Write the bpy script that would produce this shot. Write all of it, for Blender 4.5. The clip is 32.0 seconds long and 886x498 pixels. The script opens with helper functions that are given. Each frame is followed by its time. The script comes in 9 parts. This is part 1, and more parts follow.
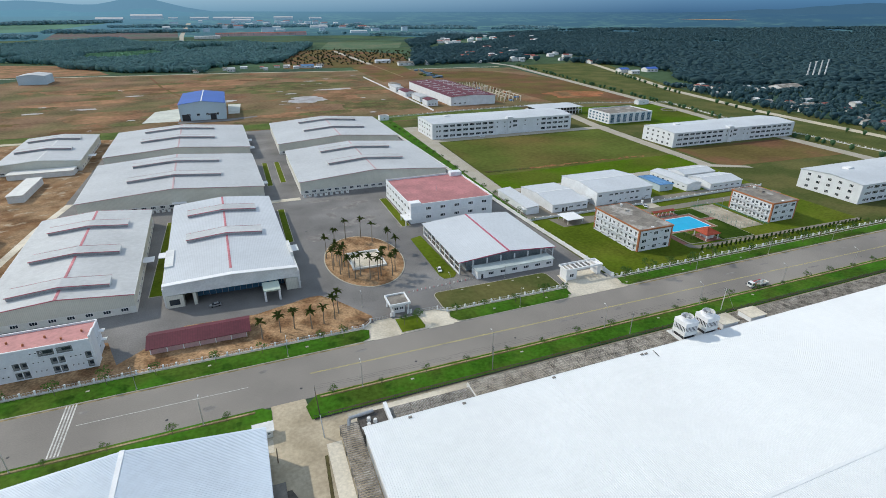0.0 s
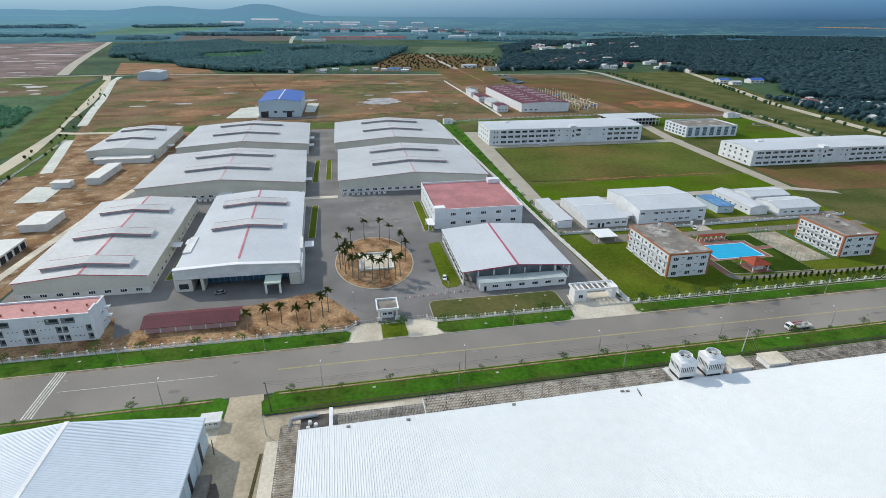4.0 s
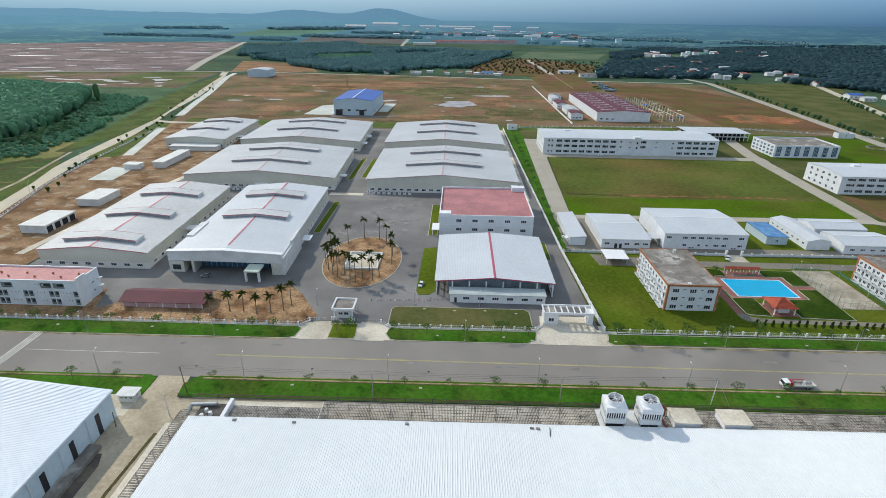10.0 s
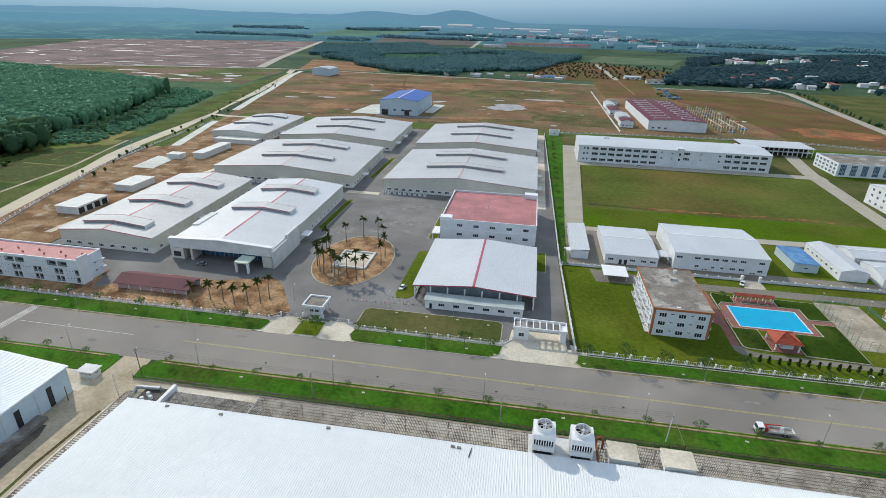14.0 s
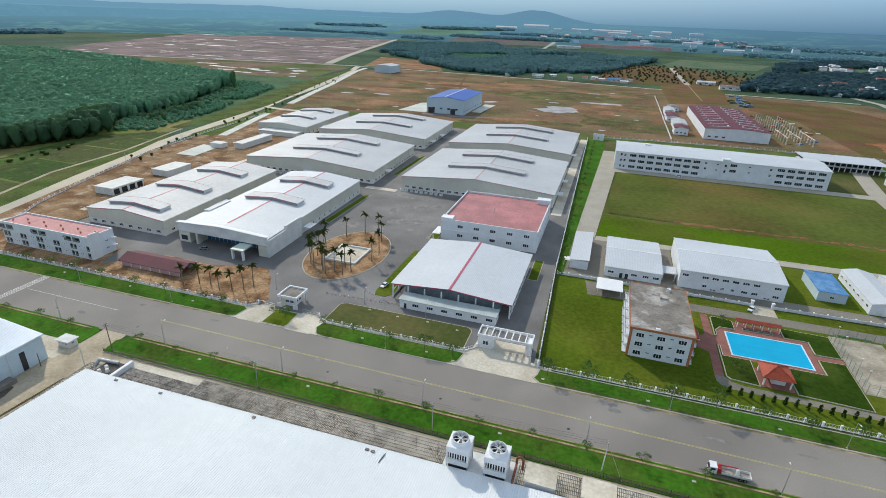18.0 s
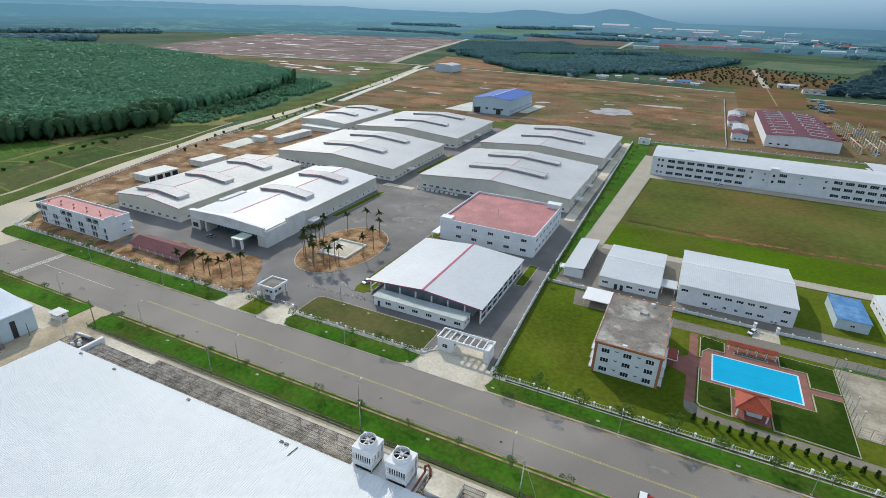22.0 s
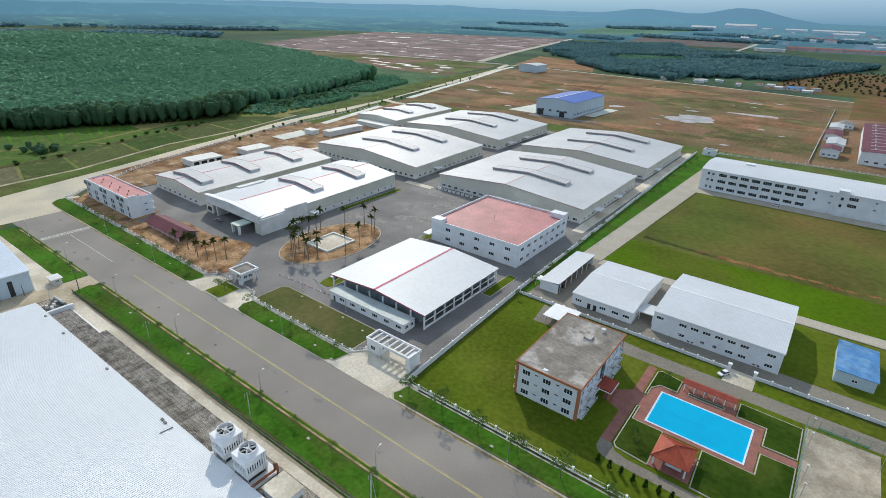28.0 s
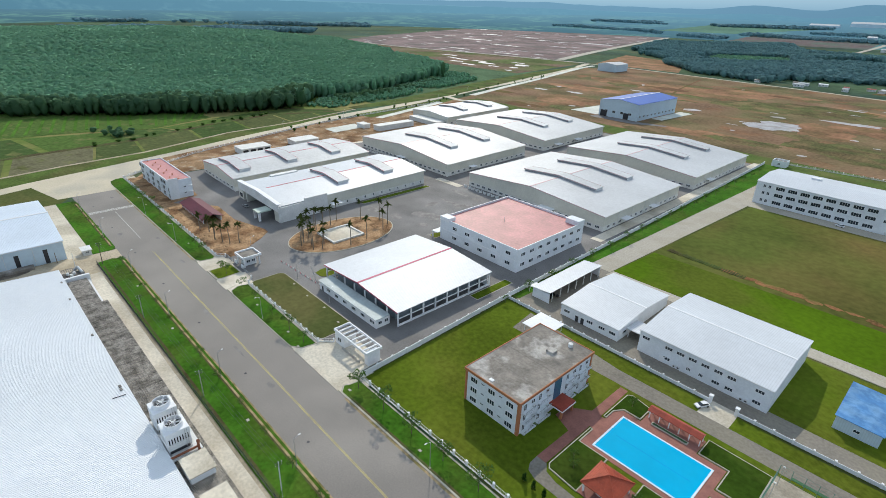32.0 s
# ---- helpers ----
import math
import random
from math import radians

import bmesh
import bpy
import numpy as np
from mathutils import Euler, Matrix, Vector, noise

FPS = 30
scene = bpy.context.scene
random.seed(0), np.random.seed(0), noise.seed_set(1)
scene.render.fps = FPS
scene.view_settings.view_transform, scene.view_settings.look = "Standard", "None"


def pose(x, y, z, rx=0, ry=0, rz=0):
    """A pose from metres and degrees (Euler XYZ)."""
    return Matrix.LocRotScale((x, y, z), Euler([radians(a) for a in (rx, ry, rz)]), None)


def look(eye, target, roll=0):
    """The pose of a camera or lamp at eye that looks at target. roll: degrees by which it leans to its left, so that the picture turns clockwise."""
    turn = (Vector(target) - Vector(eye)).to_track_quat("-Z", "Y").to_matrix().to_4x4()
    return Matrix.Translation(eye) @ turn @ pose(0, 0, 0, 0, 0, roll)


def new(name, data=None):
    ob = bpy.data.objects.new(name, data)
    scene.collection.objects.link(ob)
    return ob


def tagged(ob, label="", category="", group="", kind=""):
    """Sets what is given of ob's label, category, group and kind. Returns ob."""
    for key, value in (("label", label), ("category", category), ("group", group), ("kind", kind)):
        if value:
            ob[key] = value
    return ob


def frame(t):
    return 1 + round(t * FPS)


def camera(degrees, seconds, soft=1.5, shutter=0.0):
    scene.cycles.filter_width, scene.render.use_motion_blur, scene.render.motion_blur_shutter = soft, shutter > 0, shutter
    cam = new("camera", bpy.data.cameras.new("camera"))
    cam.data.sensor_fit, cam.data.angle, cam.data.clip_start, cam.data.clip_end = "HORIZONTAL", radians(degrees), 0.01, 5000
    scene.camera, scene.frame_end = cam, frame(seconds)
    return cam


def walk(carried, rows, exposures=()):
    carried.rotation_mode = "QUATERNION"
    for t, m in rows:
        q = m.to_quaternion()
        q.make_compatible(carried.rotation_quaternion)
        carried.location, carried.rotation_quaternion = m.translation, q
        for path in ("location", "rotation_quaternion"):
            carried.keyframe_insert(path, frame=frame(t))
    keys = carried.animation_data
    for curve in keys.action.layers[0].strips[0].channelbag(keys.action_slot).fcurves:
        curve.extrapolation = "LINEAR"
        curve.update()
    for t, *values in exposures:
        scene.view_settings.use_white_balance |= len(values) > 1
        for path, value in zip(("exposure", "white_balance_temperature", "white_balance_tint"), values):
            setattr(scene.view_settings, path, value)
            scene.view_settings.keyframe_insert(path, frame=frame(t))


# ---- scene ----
EXPOSURE, KELVIN, TINT = 0.1, 6450, 9
cam = camera(80.73, 32.0, soft=0.7)

# The flight: seconds, x, y, z, turn to the left of north, tilt, lean.
FLIGHT = [
    (0, -119.77, -157.56, 107.64, -21.162, -24.493, 0.144),
    (0.5, -115.24, -158.16, 107.47, -20.057, -24.420, 0.243),
    (1, -110.70, -158.73, 107.30, -18.911, -24.345, 0.299),
    (1.5, -106.16, -159.28, 107.12, -17.730, -24.264, 0.336),
    (2, -101.60, -159.78, 106.93, -16.470, -24.180, 0.361),
    (2.5, -97.04, -160.23, 106.74, -15.069, -24.123, 0.333),
    (3, -92.50, -160.61, 106.55, -13.540, -24.085, 0.316),
    (3.5, -87.99, -160.87, 106.34, -12.036, -24.038, 0.359),
    (4, -83.51, -161.04, 106.13, -10.675, -23.998, 0.420),
    (4.5, -79.06, -161.10, 105.93, -9.525, -23.953, 0.488),
    (6.5, -61.38, -160.94, 105.18, -6.033, -23.795, 0.637),
    (7, -56.96, -160.80, 105.03, -5.092, -23.774, 0.637),
    (7.5, -52.55, -160.57, 104.89, -4.045, -23.768, 0.652),
    (8, -48.14, -160.26, 104.77, -2.911, -23.745, 0.709),
    (8.5, -43.72, -159.85, 104.69, -1.709, -23.724, 0.780),
    (9, -39.30, -159.38, 104.66, -0.536, -23.711, 0.831),
    (9.5, -34.88, -158.83, 104.67, 0.499, -23.686, 0.862),
    (10, -30.48, -158.19, 104.67, 1.424, -23.658, 0.885),
    (10.5, -26.12, -157.47, 104.68, 2.312, -23.629, 0.944),
    (11, -21.80, -156.69, 104.69, 3.227, -23.616, 1.007),
    (11.5, -17.53, -155.82, 104.70, 4.195, -23.591, 1.082),
    (12, -13.30, -154.89, 104.70, 5.276, -23.585, 1.169),
    (12.5, -9.12, -153.88, 104.72, 6.402, -23.586, 1.261),
    (13, -4.96, -152.80, 104.73, 7.424, -23.592, 1.357),
    (13.5, -0.84, -151.66, 104.75, 8.318, -23.595, 1.456),
    (14, 3.27, -150.45, 104.78, 9.156, -23.604, 1.538),
    (14.5, 7.36, -149.16, 104.81, 10.023, -23.623, 1.625),
    (16.5, 23.66, -143.71, 104.94, 13.926, -23.756, 1.969),
    (17, 27.73, -142.27, 104.96, 14.909, -23.784, 2.044),
    (17.5, 31.79, -140.74, 104.96, 15.930, -23.819, 2.121),
    (18, 35.86, -139.13, 104.95, 17.029, -23.862, 2.172),
    (18.5, 39.94, -137.44, 104.92, 18.135, -23.901, 2.196),
    (19, 44.03, -135.66, 104.90, 19.145, -23.934, 2.188),
    (19.5, 48.13, -133.81, 104.88, 20.082, -23.959, 2.114),
    (20, 52.20, -131.87, 104.88, 21.058, -24.001, 2.015),
    (20.5, 56.24, -129.86, 104.89, 22.222, -24.061, 1.947),
    (21, 60.22, -127.76, 104.91, 23.346, -24.111, 1.909),
    (21.5, 64.14, -125.60, 104.93, 24.292, -24.137, 1.910),
    (22, 67.98, -123.38, 104.97, 25.171, -24.138, 1.942),
    (22.5, 71.79, -121.09, 105.00, 26.080, -24.150, 1.969),
    (23, 75.55, -118.72, 105.06, 27.040, -24.170, 1.967),
    (23.5, 79.27, -116.29, 105.12, 28.038, -24.199, 1.964),
    (24, 82.97, -113.79, 105.19, 29.035, -24.224, 1.958),
    (24.5, 86.62, -111.20, 105.26, 29.967, -24.250, 1.956),
    (25, 90.21, -108.53, 105.36, 30.810, -24.276, 1.964),
    (25.5, 93.74, -105.79, 105.47, 31.657, -24.307, 1.959),
    (27.5, 107.54, -94.48, 106.00, 35.573, -24.533, 1.973),
    (28, 110.93, -91.55, 106.12, 36.591, -24.573, 1.997),
    (28.5, 114.26, -88.53, 106.22, 37.583, -24.626, 2.049),
    (29, 117.54, -85.43, 106.31, 38.691, -24.695, 2.106),
    (29.5, 120.77, -82.23, 106.42, 39.931, -24.764, 2.133),
    (30, 123.96, -78.96, 106.52, 41.251, -24.832, 2.131),
    (30.5, 127.13, -75.62, 106.65, 42.626, -24.908, 2.110),
    (31, 130.28, -72.23, 106.78, 43.918, -24.989, 2.070),
    (31.5, 133.42, -68.81, 106.93, 45.079, -25.068, 2.021),
    (32, 136.55, -65.37, 107.09, 46.269, -25.164, 1.986),
]
walk(cam, [(t, pose(x, y, z, 90 + tilt, 0, turn) @ pose(0, 0, 0, 0, 0, lean)) for t, x, y, z, turn, tilt, lean in FLIGHT],
     exposures=[(0.0, EXPOSURE + 0.02, KELVIN, TINT), (25.0, EXPOSURE, KELVIN, TINT), (32.0, EXPOSURE + 0.12, KELVIN, TINT)])

# ---- light ----
world = bpy.data.worlds.new("sky")
scene.world = world
world.use_nodes = True
wn = world.node_tree.nodes
wn.clear()
sky = wn.new("ShaderNodeTexSky")
sky.sky_type, sky.sun_disc = "NISHITA", False
SUN_TO = Vector((-1.0, 0.95, 1.0)).normalized()
sky.sun_elevation = math.asin(SUN_TO.z)
sky.sun_rotation = math.atan2(SUN_TO.x, SUN_TO.y)
sky.air_density, sky.dust_density, sky.ozone_density = 1.2, 0.6, 2.5
back = wn.new("ShaderNodeBackground")
back.inputs["Strength"].default_value = 0.15
outw = wn.new("ShaderNodeOutputWorld")
cool = wn.new("ShaderNodeMix")
cool.data_type, cool.blend_type = "RGBA", "MULTIPLY"
cool.inputs[0].default_value = 1.0
cool.inputs[7].default_value = (0.92, 0.98, 1.04, 1)
world.node_tree.links.new(sky.outputs[0], cool.inputs[6])
thin = wn.new("ShaderNodeMix")
thin.data_type = "RGBA"
thin.inputs[0].default_value = 0.7
thin.inputs[7].default_value = (3.7, 4.4, 5.2, 1)
world.node_tree.links.new(cool.outputs[2], thin.inputs[6])
world.node_tree.links.new(thin.outputs[2], back.inputs[0])
world.node_tree.links.new(back.outputs[0], outw.inputs[0])
lamp = bpy.data.lights.new("sun", "SUN")
lamp.energy, lamp.angle, lamp.color = 2.72, radians(0.6), (1.0, 0.93, 0.81)
sun = new("sun", lamp)
sun.matrix_world = look(SUN_TO * 600, (0, 0, 0))


# ---- materials ----
def mk(name, col, rough=0.7, metal=0.0, var=0.12, big=0.05, fine=1.5, bump=0.0, bump_scale=6.0,
       second=None, patch=0.03, low=0.45, high=0.6, third=None, stripes=None, spec=0.35):
    """A painted or earthen surface: two colours in patches, grain and stains at two scales, relief, and ribs as darker
    stripes if wanted.
    """
    m = bpy.data.materials.new(name)
    m.use_nodes = True
    nt = m.node_tree
    n, ln = nt.nodes, nt.links
    b = n["Principled BSDF"]
    b.inputs["Roughness"].default_value = rough
    b.inputs["Metallic"].default_value = metal
    b.inputs["Specular IOR Level"].default_value = spec if rough < 0.92 else 0.04
    geo = n.new("ShaderNodeNewGeometry")

    def noise_at(scale, detail=3.0):
        t = n.new("ShaderNodeTexNoise")
        t.inputs["Scale"].default_value = scale
        t.inputs["Detail"].default_value = detail
        ln.new(geo.outputs["Position"], t.inputs["Vector"])
        return t.outputs["Fac"]

    def mixed(a, c, fac):
        x = n.new("ShaderNodeMix")
        x.data_type = "RGBA"
        for s, v in (("A", a), ("B", c)):
            sock = [i for i in x.inputs if i.name == s and i.type == "RGBA"][0]
            if isinstance(v, tuple):
                sock.default_value = (*v, 1)
            else:
                ln.new(v, sock)
        ln.new(fac, x.inputs["Factor"])
        return [o for o in x.outputs if o.type == "RGBA"][0]

    def ramp(fac, lo, hi, a=0.0, c=1.0):
        r = n.new("ShaderNodeMapRange")
        r.inputs["From Min"].default_value, r.inputs["From Max"].default_value = lo, hi
        r.inputs["To Min"].default_value, r.inputs["To Max"].default_value = a, c
        ln.new(fac, r.inputs["Value"])
        return r.outputs["Result"]

    colour = tuple(col)
    if second:
        colour = mixed(colour, tuple(second), ramp(noise_at(patch, 5.0), low, high))
    if third:
        colour = mixed(colour, tuple(third), ramp(noise_at(patch * 2.3 + 0.001, 6.0), 0.56, 0.68))
    # Ribs are colour only: dark stripes carry the grooves' shade and dirt.
    if stripes:
        period, axis, depth = stripes
        sep = n.new("ShaderNodeSeparateXYZ")
        ln.new(geo.outputs["Position"], sep.inputs[0])
        w1 = n.new("ShaderNodeMath")
        w1.operation = "MULTIPLY"
        w1.inputs[1].default_value = 2 * math.pi / period
        ln.new(sep.outputs[axis], w1.inputs[0])
        w2 = n.new("ShaderNodeMath")
        w2.operation = "SINE"
        ln.new(w1.outputs[0], w2.inputs[0])
        rib = ramp(w2.outputs[0], 0.2, 1.0, 0.0, depth)
        base = colour if not isinstance(colour, tuple) else None
        dark = tuple(c * 0.55 for c in col)
        colour = mixed(colour if base is None else base, dark, rib)
    hsv = n.new("ShaderNodeHueSaturation")
    if isinstance(colour, tuple):
        hsv.inputs["Color"].default_value = (*colour, 1)
    else:
        ln.new(colour, hsv.inputs["Color"])
    add = n.new("ShaderNodeMath")
    add.operation = "ADD"
    ln.new(ramp(noise_at(big, 4.0), 0.3, 0.7, 1 - var, 1 + var * 0.6), add.inputs[0])
    ln.new(ramp(noise_at(fine, 5.0), 0.3, 0.7, -var * 0.6, var * 0.6), add.inputs[1])
    rnd = n.new("ShaderNodeObjectInfo")
    add2 = n.new("ShaderNodeMath")
    add2.operation = "ADD"
    ln.new(add.outputs[0], add2.inputs[0])
    ln.new(ramp(rnd.outputs["Random"], 0, 1, -var * 0.25, var * 0.25), add2.inputs[1])
    ln.new(add2.outputs[0], hsv.inputs["Value"])
    ln.new(hsv.outputs[0], b.inputs["Base Color"])
    if bump:
        bp = n.new("ShaderNodeBump")
        bp.inputs["Strength"].default_value = bump
        bp.inputs["Distance"].default_value = 0.1
        ln.new(noise_at(bump_scale, 4.0), bp.inputs["Height"])
        ln.new(bp.outputs[0], b.inputs["Normal"])
    return m


def leafy(name, a, c, rough=1.0):
    """Foliage: two greens, from clump to clump."""
    m = bpy.data.materials.new(name)
    m.use_nodes = True
    n, ln = m.node_tree.nodes, m.node_tree.links
    b = n["Principled BSDF"]
    b.inputs["Roughness"].default_value = rough
    b.inputs["Specular IOR Level"].default_value = 0.0
    geo = n.new("ShaderNodeNewGeometry")
    t = n.new("ShaderNodeTexNoise")
    t.inputs["Scale"].default_value = 0.02
    ln.new(geo.outputs["Position"], t.inputs["Vector"])
    ad = n.new("ShaderNodeMath")
    ad.operation = "MULTIPLY_ADD"
    ad.inputs[1].default_value = 0.6
    ln.new(geo.outputs["Random Per Island"], ad.inputs[0])
    sub = n.new("ShaderNodeMath")
    sub.operation = "SUBTRACT"
    sub.inputs[1].default_value = 0.3
    ln.new(t.outputs["Fac"], sub.inputs[0])
    ln.new(sub.outputs[0], ad.inputs[2])
    r = n.new("ShaderNodeValToRGB")
    r.color_ramp.elements[0].color, r.color_ramp.elements[1].color = (*a, 1), (*c, 1)
    ln.new(ad.outputs[0], r.inputs[0])
    ln.new(r.outputs[0], b.inputs["Base Color"])
    tl = n.new("ShaderNodeBsdfTranslucent")
    ln.new(r.outputs[0], tl.inputs["Color"])
    mx = n.new("ShaderNodeMixShader")
    mx.inputs[0].default_value = 0.65
    ln.new(b.outputs[0], mx.inputs[1])
    ln.new(tl.outputs[0], mx.inputs[2])
    ln.new(mx.outputs[0], n["Material Output"].inputs["Surface"])
    return m


M_ground = mk("open_country", (0.06, 0.1, 0.05), 0.95, var=0.35, big=0.006, fine=0.08, second=(0.045, 0.085, 0.06), patch=0.004, third=(0.085, 0.1, 0.05))
M_asphalt = mk("asphalt_road", (0.262, 0.237, 0.208), 0.85, var=0.16, big=0.03, fine=2.5, bump=0.1, second=(0.225, 0.203, 0.18), patch=0.02)
M_yard = mk("asphalt_yard", (0.16, 0.152, 0.145), 0.85, var=0.3, big=0.05, fine=2.0, second=(0.215, 0.205, 0.195), patch=0.02, low=0.42, high=0.7)
M_conc = mk("concrete_pavement", (0.64, 0.58, 0.47), 0.9, var=0.22, big=0.05, fine=1.2, second=(0.5, 0.44, 0.34), patch=0.06)
M_concroad = mk("concrete_road", (0.55, 0.48, 0.35), 0.85, var=0.14, big=0.03, fine=1.0, second=(0.4, 0.36, 0.28), patch=0.03)
M_path = mk("grey_path_concrete", (0.23, 0.205, 0.168), 0.88, var=0.25, big=0.08, fine=1.2, second=(0.2, 0.18, 0.14), patch=0.08)
M_servdrive = mk("stained_drive", (0.47, 0.395, 0.285), 0.92, var=0.22, big=0.06, fine=1.0, second=(0.36, 0.3, 0.21), patch=0.07)
M_lane = mk("lane_concrete", (0.43, 0.39, 0.32), 0.9, var=0.2, big=0.06, fine=1.2, second=(0.34, 0.305, 0.24), patch=0.06)
M_kerb = mk("kerb_concrete", (0.42, 0.385, 0.31), 0.85, var=0.15, fine=2.0)
M_lawn = mk("lawn", (0.092, 0.132, 0.01), 0.95, var=0.3, big=0.03, fine=0.6, bump=0.4, bump_scale=3.0, second=(0.115, 0.138, 0.016), patch=0.025)
M_verge = mk("verge_grass", (0.048, 0.135, 0.011), 0.95, var=0.38, big=0.06, fine=0.7, bump=0.5, bump_scale=2.0, second=(0.068, 0.12, 0.016), patch=0.05)
M_drylawn = mk("dry_lawn", (0.085, 0.102, 0.03), 0.95, var=0.25, big=0.03, fine=0.5, bump=0.3, second=(0.11, 0.105, 0.038), patch=0.03)
M_field = mk("rough_field", (0.088, 0.108, 0.022), 0.95, var=0.28, big=0.02, fine=0.3, bump=0.4, bump_scale=1.0, second=(0.14, 0.105, 0.035), patch=0.012, low=0.44, high=0.7)
M_fieldgreen = mk("green_field", (0.07, 0.128, 0.004), 0.95, var=0.25, big=0.03, fine=0.5, bump=0.4, bump_scale=1.5, second=(0.085, 0.11, 0.012), patch=0.02)
M_brownfield = mk("brown_field", (0.13, 0.1, 0.035), 0.95, var=0.25, big=0.02, fine=0.3, bump=0.3, second=(0.17, 0.09, 0.05), patch=0.015)
M_red = mk("red_earth_waste", (0.225, 0.14, 0.085), 0.95, var=0.35, big=0.02, fine=0.3, second=(0.135, 0.122, 0.055), patch=0.011, low=0.4, high=0.62, third=(0.25, 0.13, 0.07))
M_orange = mk("orange_earth", (0.285, 0.155, 0.088), 0.95, var=0.35, big=0.02, fine=0.2, second=(0.19, 0.125, 0.062), patch=0.03)
M_weeds = mk("olive_weeds", (0.115, 0.122, 0.045), 0.95, var=0.4, big=0.05, fine=0.4, second=(0.17, 0.125, 0.062), patch=0.04, low=0.42, high=0.62)
M_dirt = mk("bare_red_earth", (0.34, 0.22, 0.125), 0.95, var=0.35, big=0.08, fine=0.9, bump=0.8, bump_scale=1.2, second=(0.22, 0.125, 0.065), patch=0.06, third=(0.44, 0.36, 0.26))
M_sand = mk("bare_sand", (0.37, 0.235, 0.13), 0.95, var=0.45, big=0.15, fine=1.2, bump=1.0, bump_scale=1.5, second=(0.23, 0.13, 0.068), patch=0.12)
M_mud = mk("flooded_mud", (0.225, 0.165, 0.155), 0.95, var=0.3, big=0.008, fine=0.08, second=(0.15, 0.125, 0.115), patch=0.012)
M_paddy = mk("paddy_grass", (0.13, 0.18, 0.04), 0.95, var=0.3, big=0.012, fine=0.15, second=(0.2, 0.18, 0.07), patch=0.012)
M_bush = mk("scrub_ground", (0.075, 0.13, 0.065), 0.95, var=0.35, big=0.02, fine=0.2)
# Muted green: the distance haze is mixed into the field's own colour.
M_farmland = mk("haze_tinted_farmland", (0.11, 0.175, 0.1), 0.95, var=0.3, big=0.01, fine=0.1, second=(0.13, 0.15, 0.09), patch=0.01)
# The reflected sky is painted into the water's pale base colour.
M_puddle = mk("sky_pale_puddle", (0.4, 0.375, 0.365), 0.4, var=0.25, big=0.06, fine=0.4, second=(0.29, 0.24, 0.21), patch=0.09, spec=0.4)
M_canal = mk("canal_lining", (0.55, 0.56, 0.5), 0.8, var=0.15, fine=0.3)
M_white = mk("white_paint", (0.76, 0.76, 0.76), 0.7, var=0.07, big=0.15, fine=1.2)
M_offwhite = mk("weathered_white", (0.66, 0.66, 0.64), 0.75, var=0.12, big=0.2, fine=1.5)
M_wall = mk("white_render", (0.7, 0.72, 0.74), 0.75, var=0.09, big=0.2, fine=1.5)
M_clad = mk("beige_cladding", (0.62, 0.6, 0.52), 0.55, var=0.07, big=0.1, fine=1.0, stripes=(0.6, 0, 0.25))
M_cladside = mk("beige_side_cladding", (0.6, 0.58, 0.5), 0.55, var=0.07, big=0.1, fine=1.0, stripes=(0.6, 1, 0.25))
M_plinth = mk("white_plinth", (0.66, 0.65, 0.61), 0.75, var=0.1, big=0.2, fine=1.5)
M_roof = mk("grey_white_sheet_roof", (0.51, 0.515, 0.51), 0.58, var=0.12, big=0.04, fine=0.5, stripes=(0.75, 1, 0.2), spec=0.22)
M_roofgrey = mk("grey_sheet_roof", (0.49, 0.495, 0.495), 0.5, var=0.1, big=0.04, fine=0.5, stripes=(0.75, 1, 0.2), spec=0.35)
M_roofwhite = mk("white_sheet_roof", (0.555, 0.575, 0.595), 0.5, var=0.07, big=0.05, fine=0.6, stripes=(0.7, 0, 0.25), spec=0.35)
M_bigroof = mk("bright_ribbed_roof", (0.745, 0.755, 0.755), 0.55, var=0.06, big=0.02, fine=0.3, spec=0.3)
# The big roof's white, darkened: the ribs' shading is put into their colour.
M_ribshade = mk("rib_shade_sheet", (0.7, 0.715, 0.72), 0.55, var=0.06, spec=0.3)
M_leftroof = mk("pale_blue_ribbed_roof", (0.62, 0.68, 0.74), 0.5, var=0.06, big=0.05, fine=0.5, spec=0.4)
M_ventside = mk("ventilator_side", (0.3, 0.31, 0.32), 0.6, var=0.15, fine=1.0)
M_redtrim = mk("red_ridge_trim", (0.5, 0.17, 0.19), 0.6, var=0.3, big=0.1, fine=0.6)
M_pinktrim = mk("faded_ridge_trim", (0.5, 0.33, 0.33), 0.5, var=0.15)
M_redroof = mk("red_flat_roof", (0.47, 0.185, 0.18), 0.55, var=0.2, big=0.1, fine=0.8, second=(0.4, 0.16, 0.155), patch=0.06)
M_pinkroof = mk("pink_flat_roof", (0.54, 0.25, 0.235), 0.75, var=0.16, big=0.1, fine=0.8)
M_maroon = mk("maroon_sheet_roof", (0.12, 0.022, 0.036), 0.7, var=0.2, big=0.1, fine=1.0, stripes=(0.8, 0, 0.3))
M_blueroof = mk("blue_sheet_roof", (0.02, 0.1, 0.42), 0.5, var=0.12, big=0.05, fine=0.6, stripes=(1.0, 1, 0.3))
M_bluefaded = mk("faded_blue_roof", (0.06, 0.19, 0.4), 0.55, var=0.2, big=0.15, fine=0.8, second=(0.13, 0.28, 0.48), patch=0.2)
M_bluewall = mk("pale_blue_cladding", (0.5, 0.6, 0.66), 0.6, var=0.08, fine=0.8, stripes=(0.6, 0, 0.2))
M_glass = mk("dark_window_glass", (0.03, 0.04, 0.05), 0.12, var=0.2, spec=0.6)
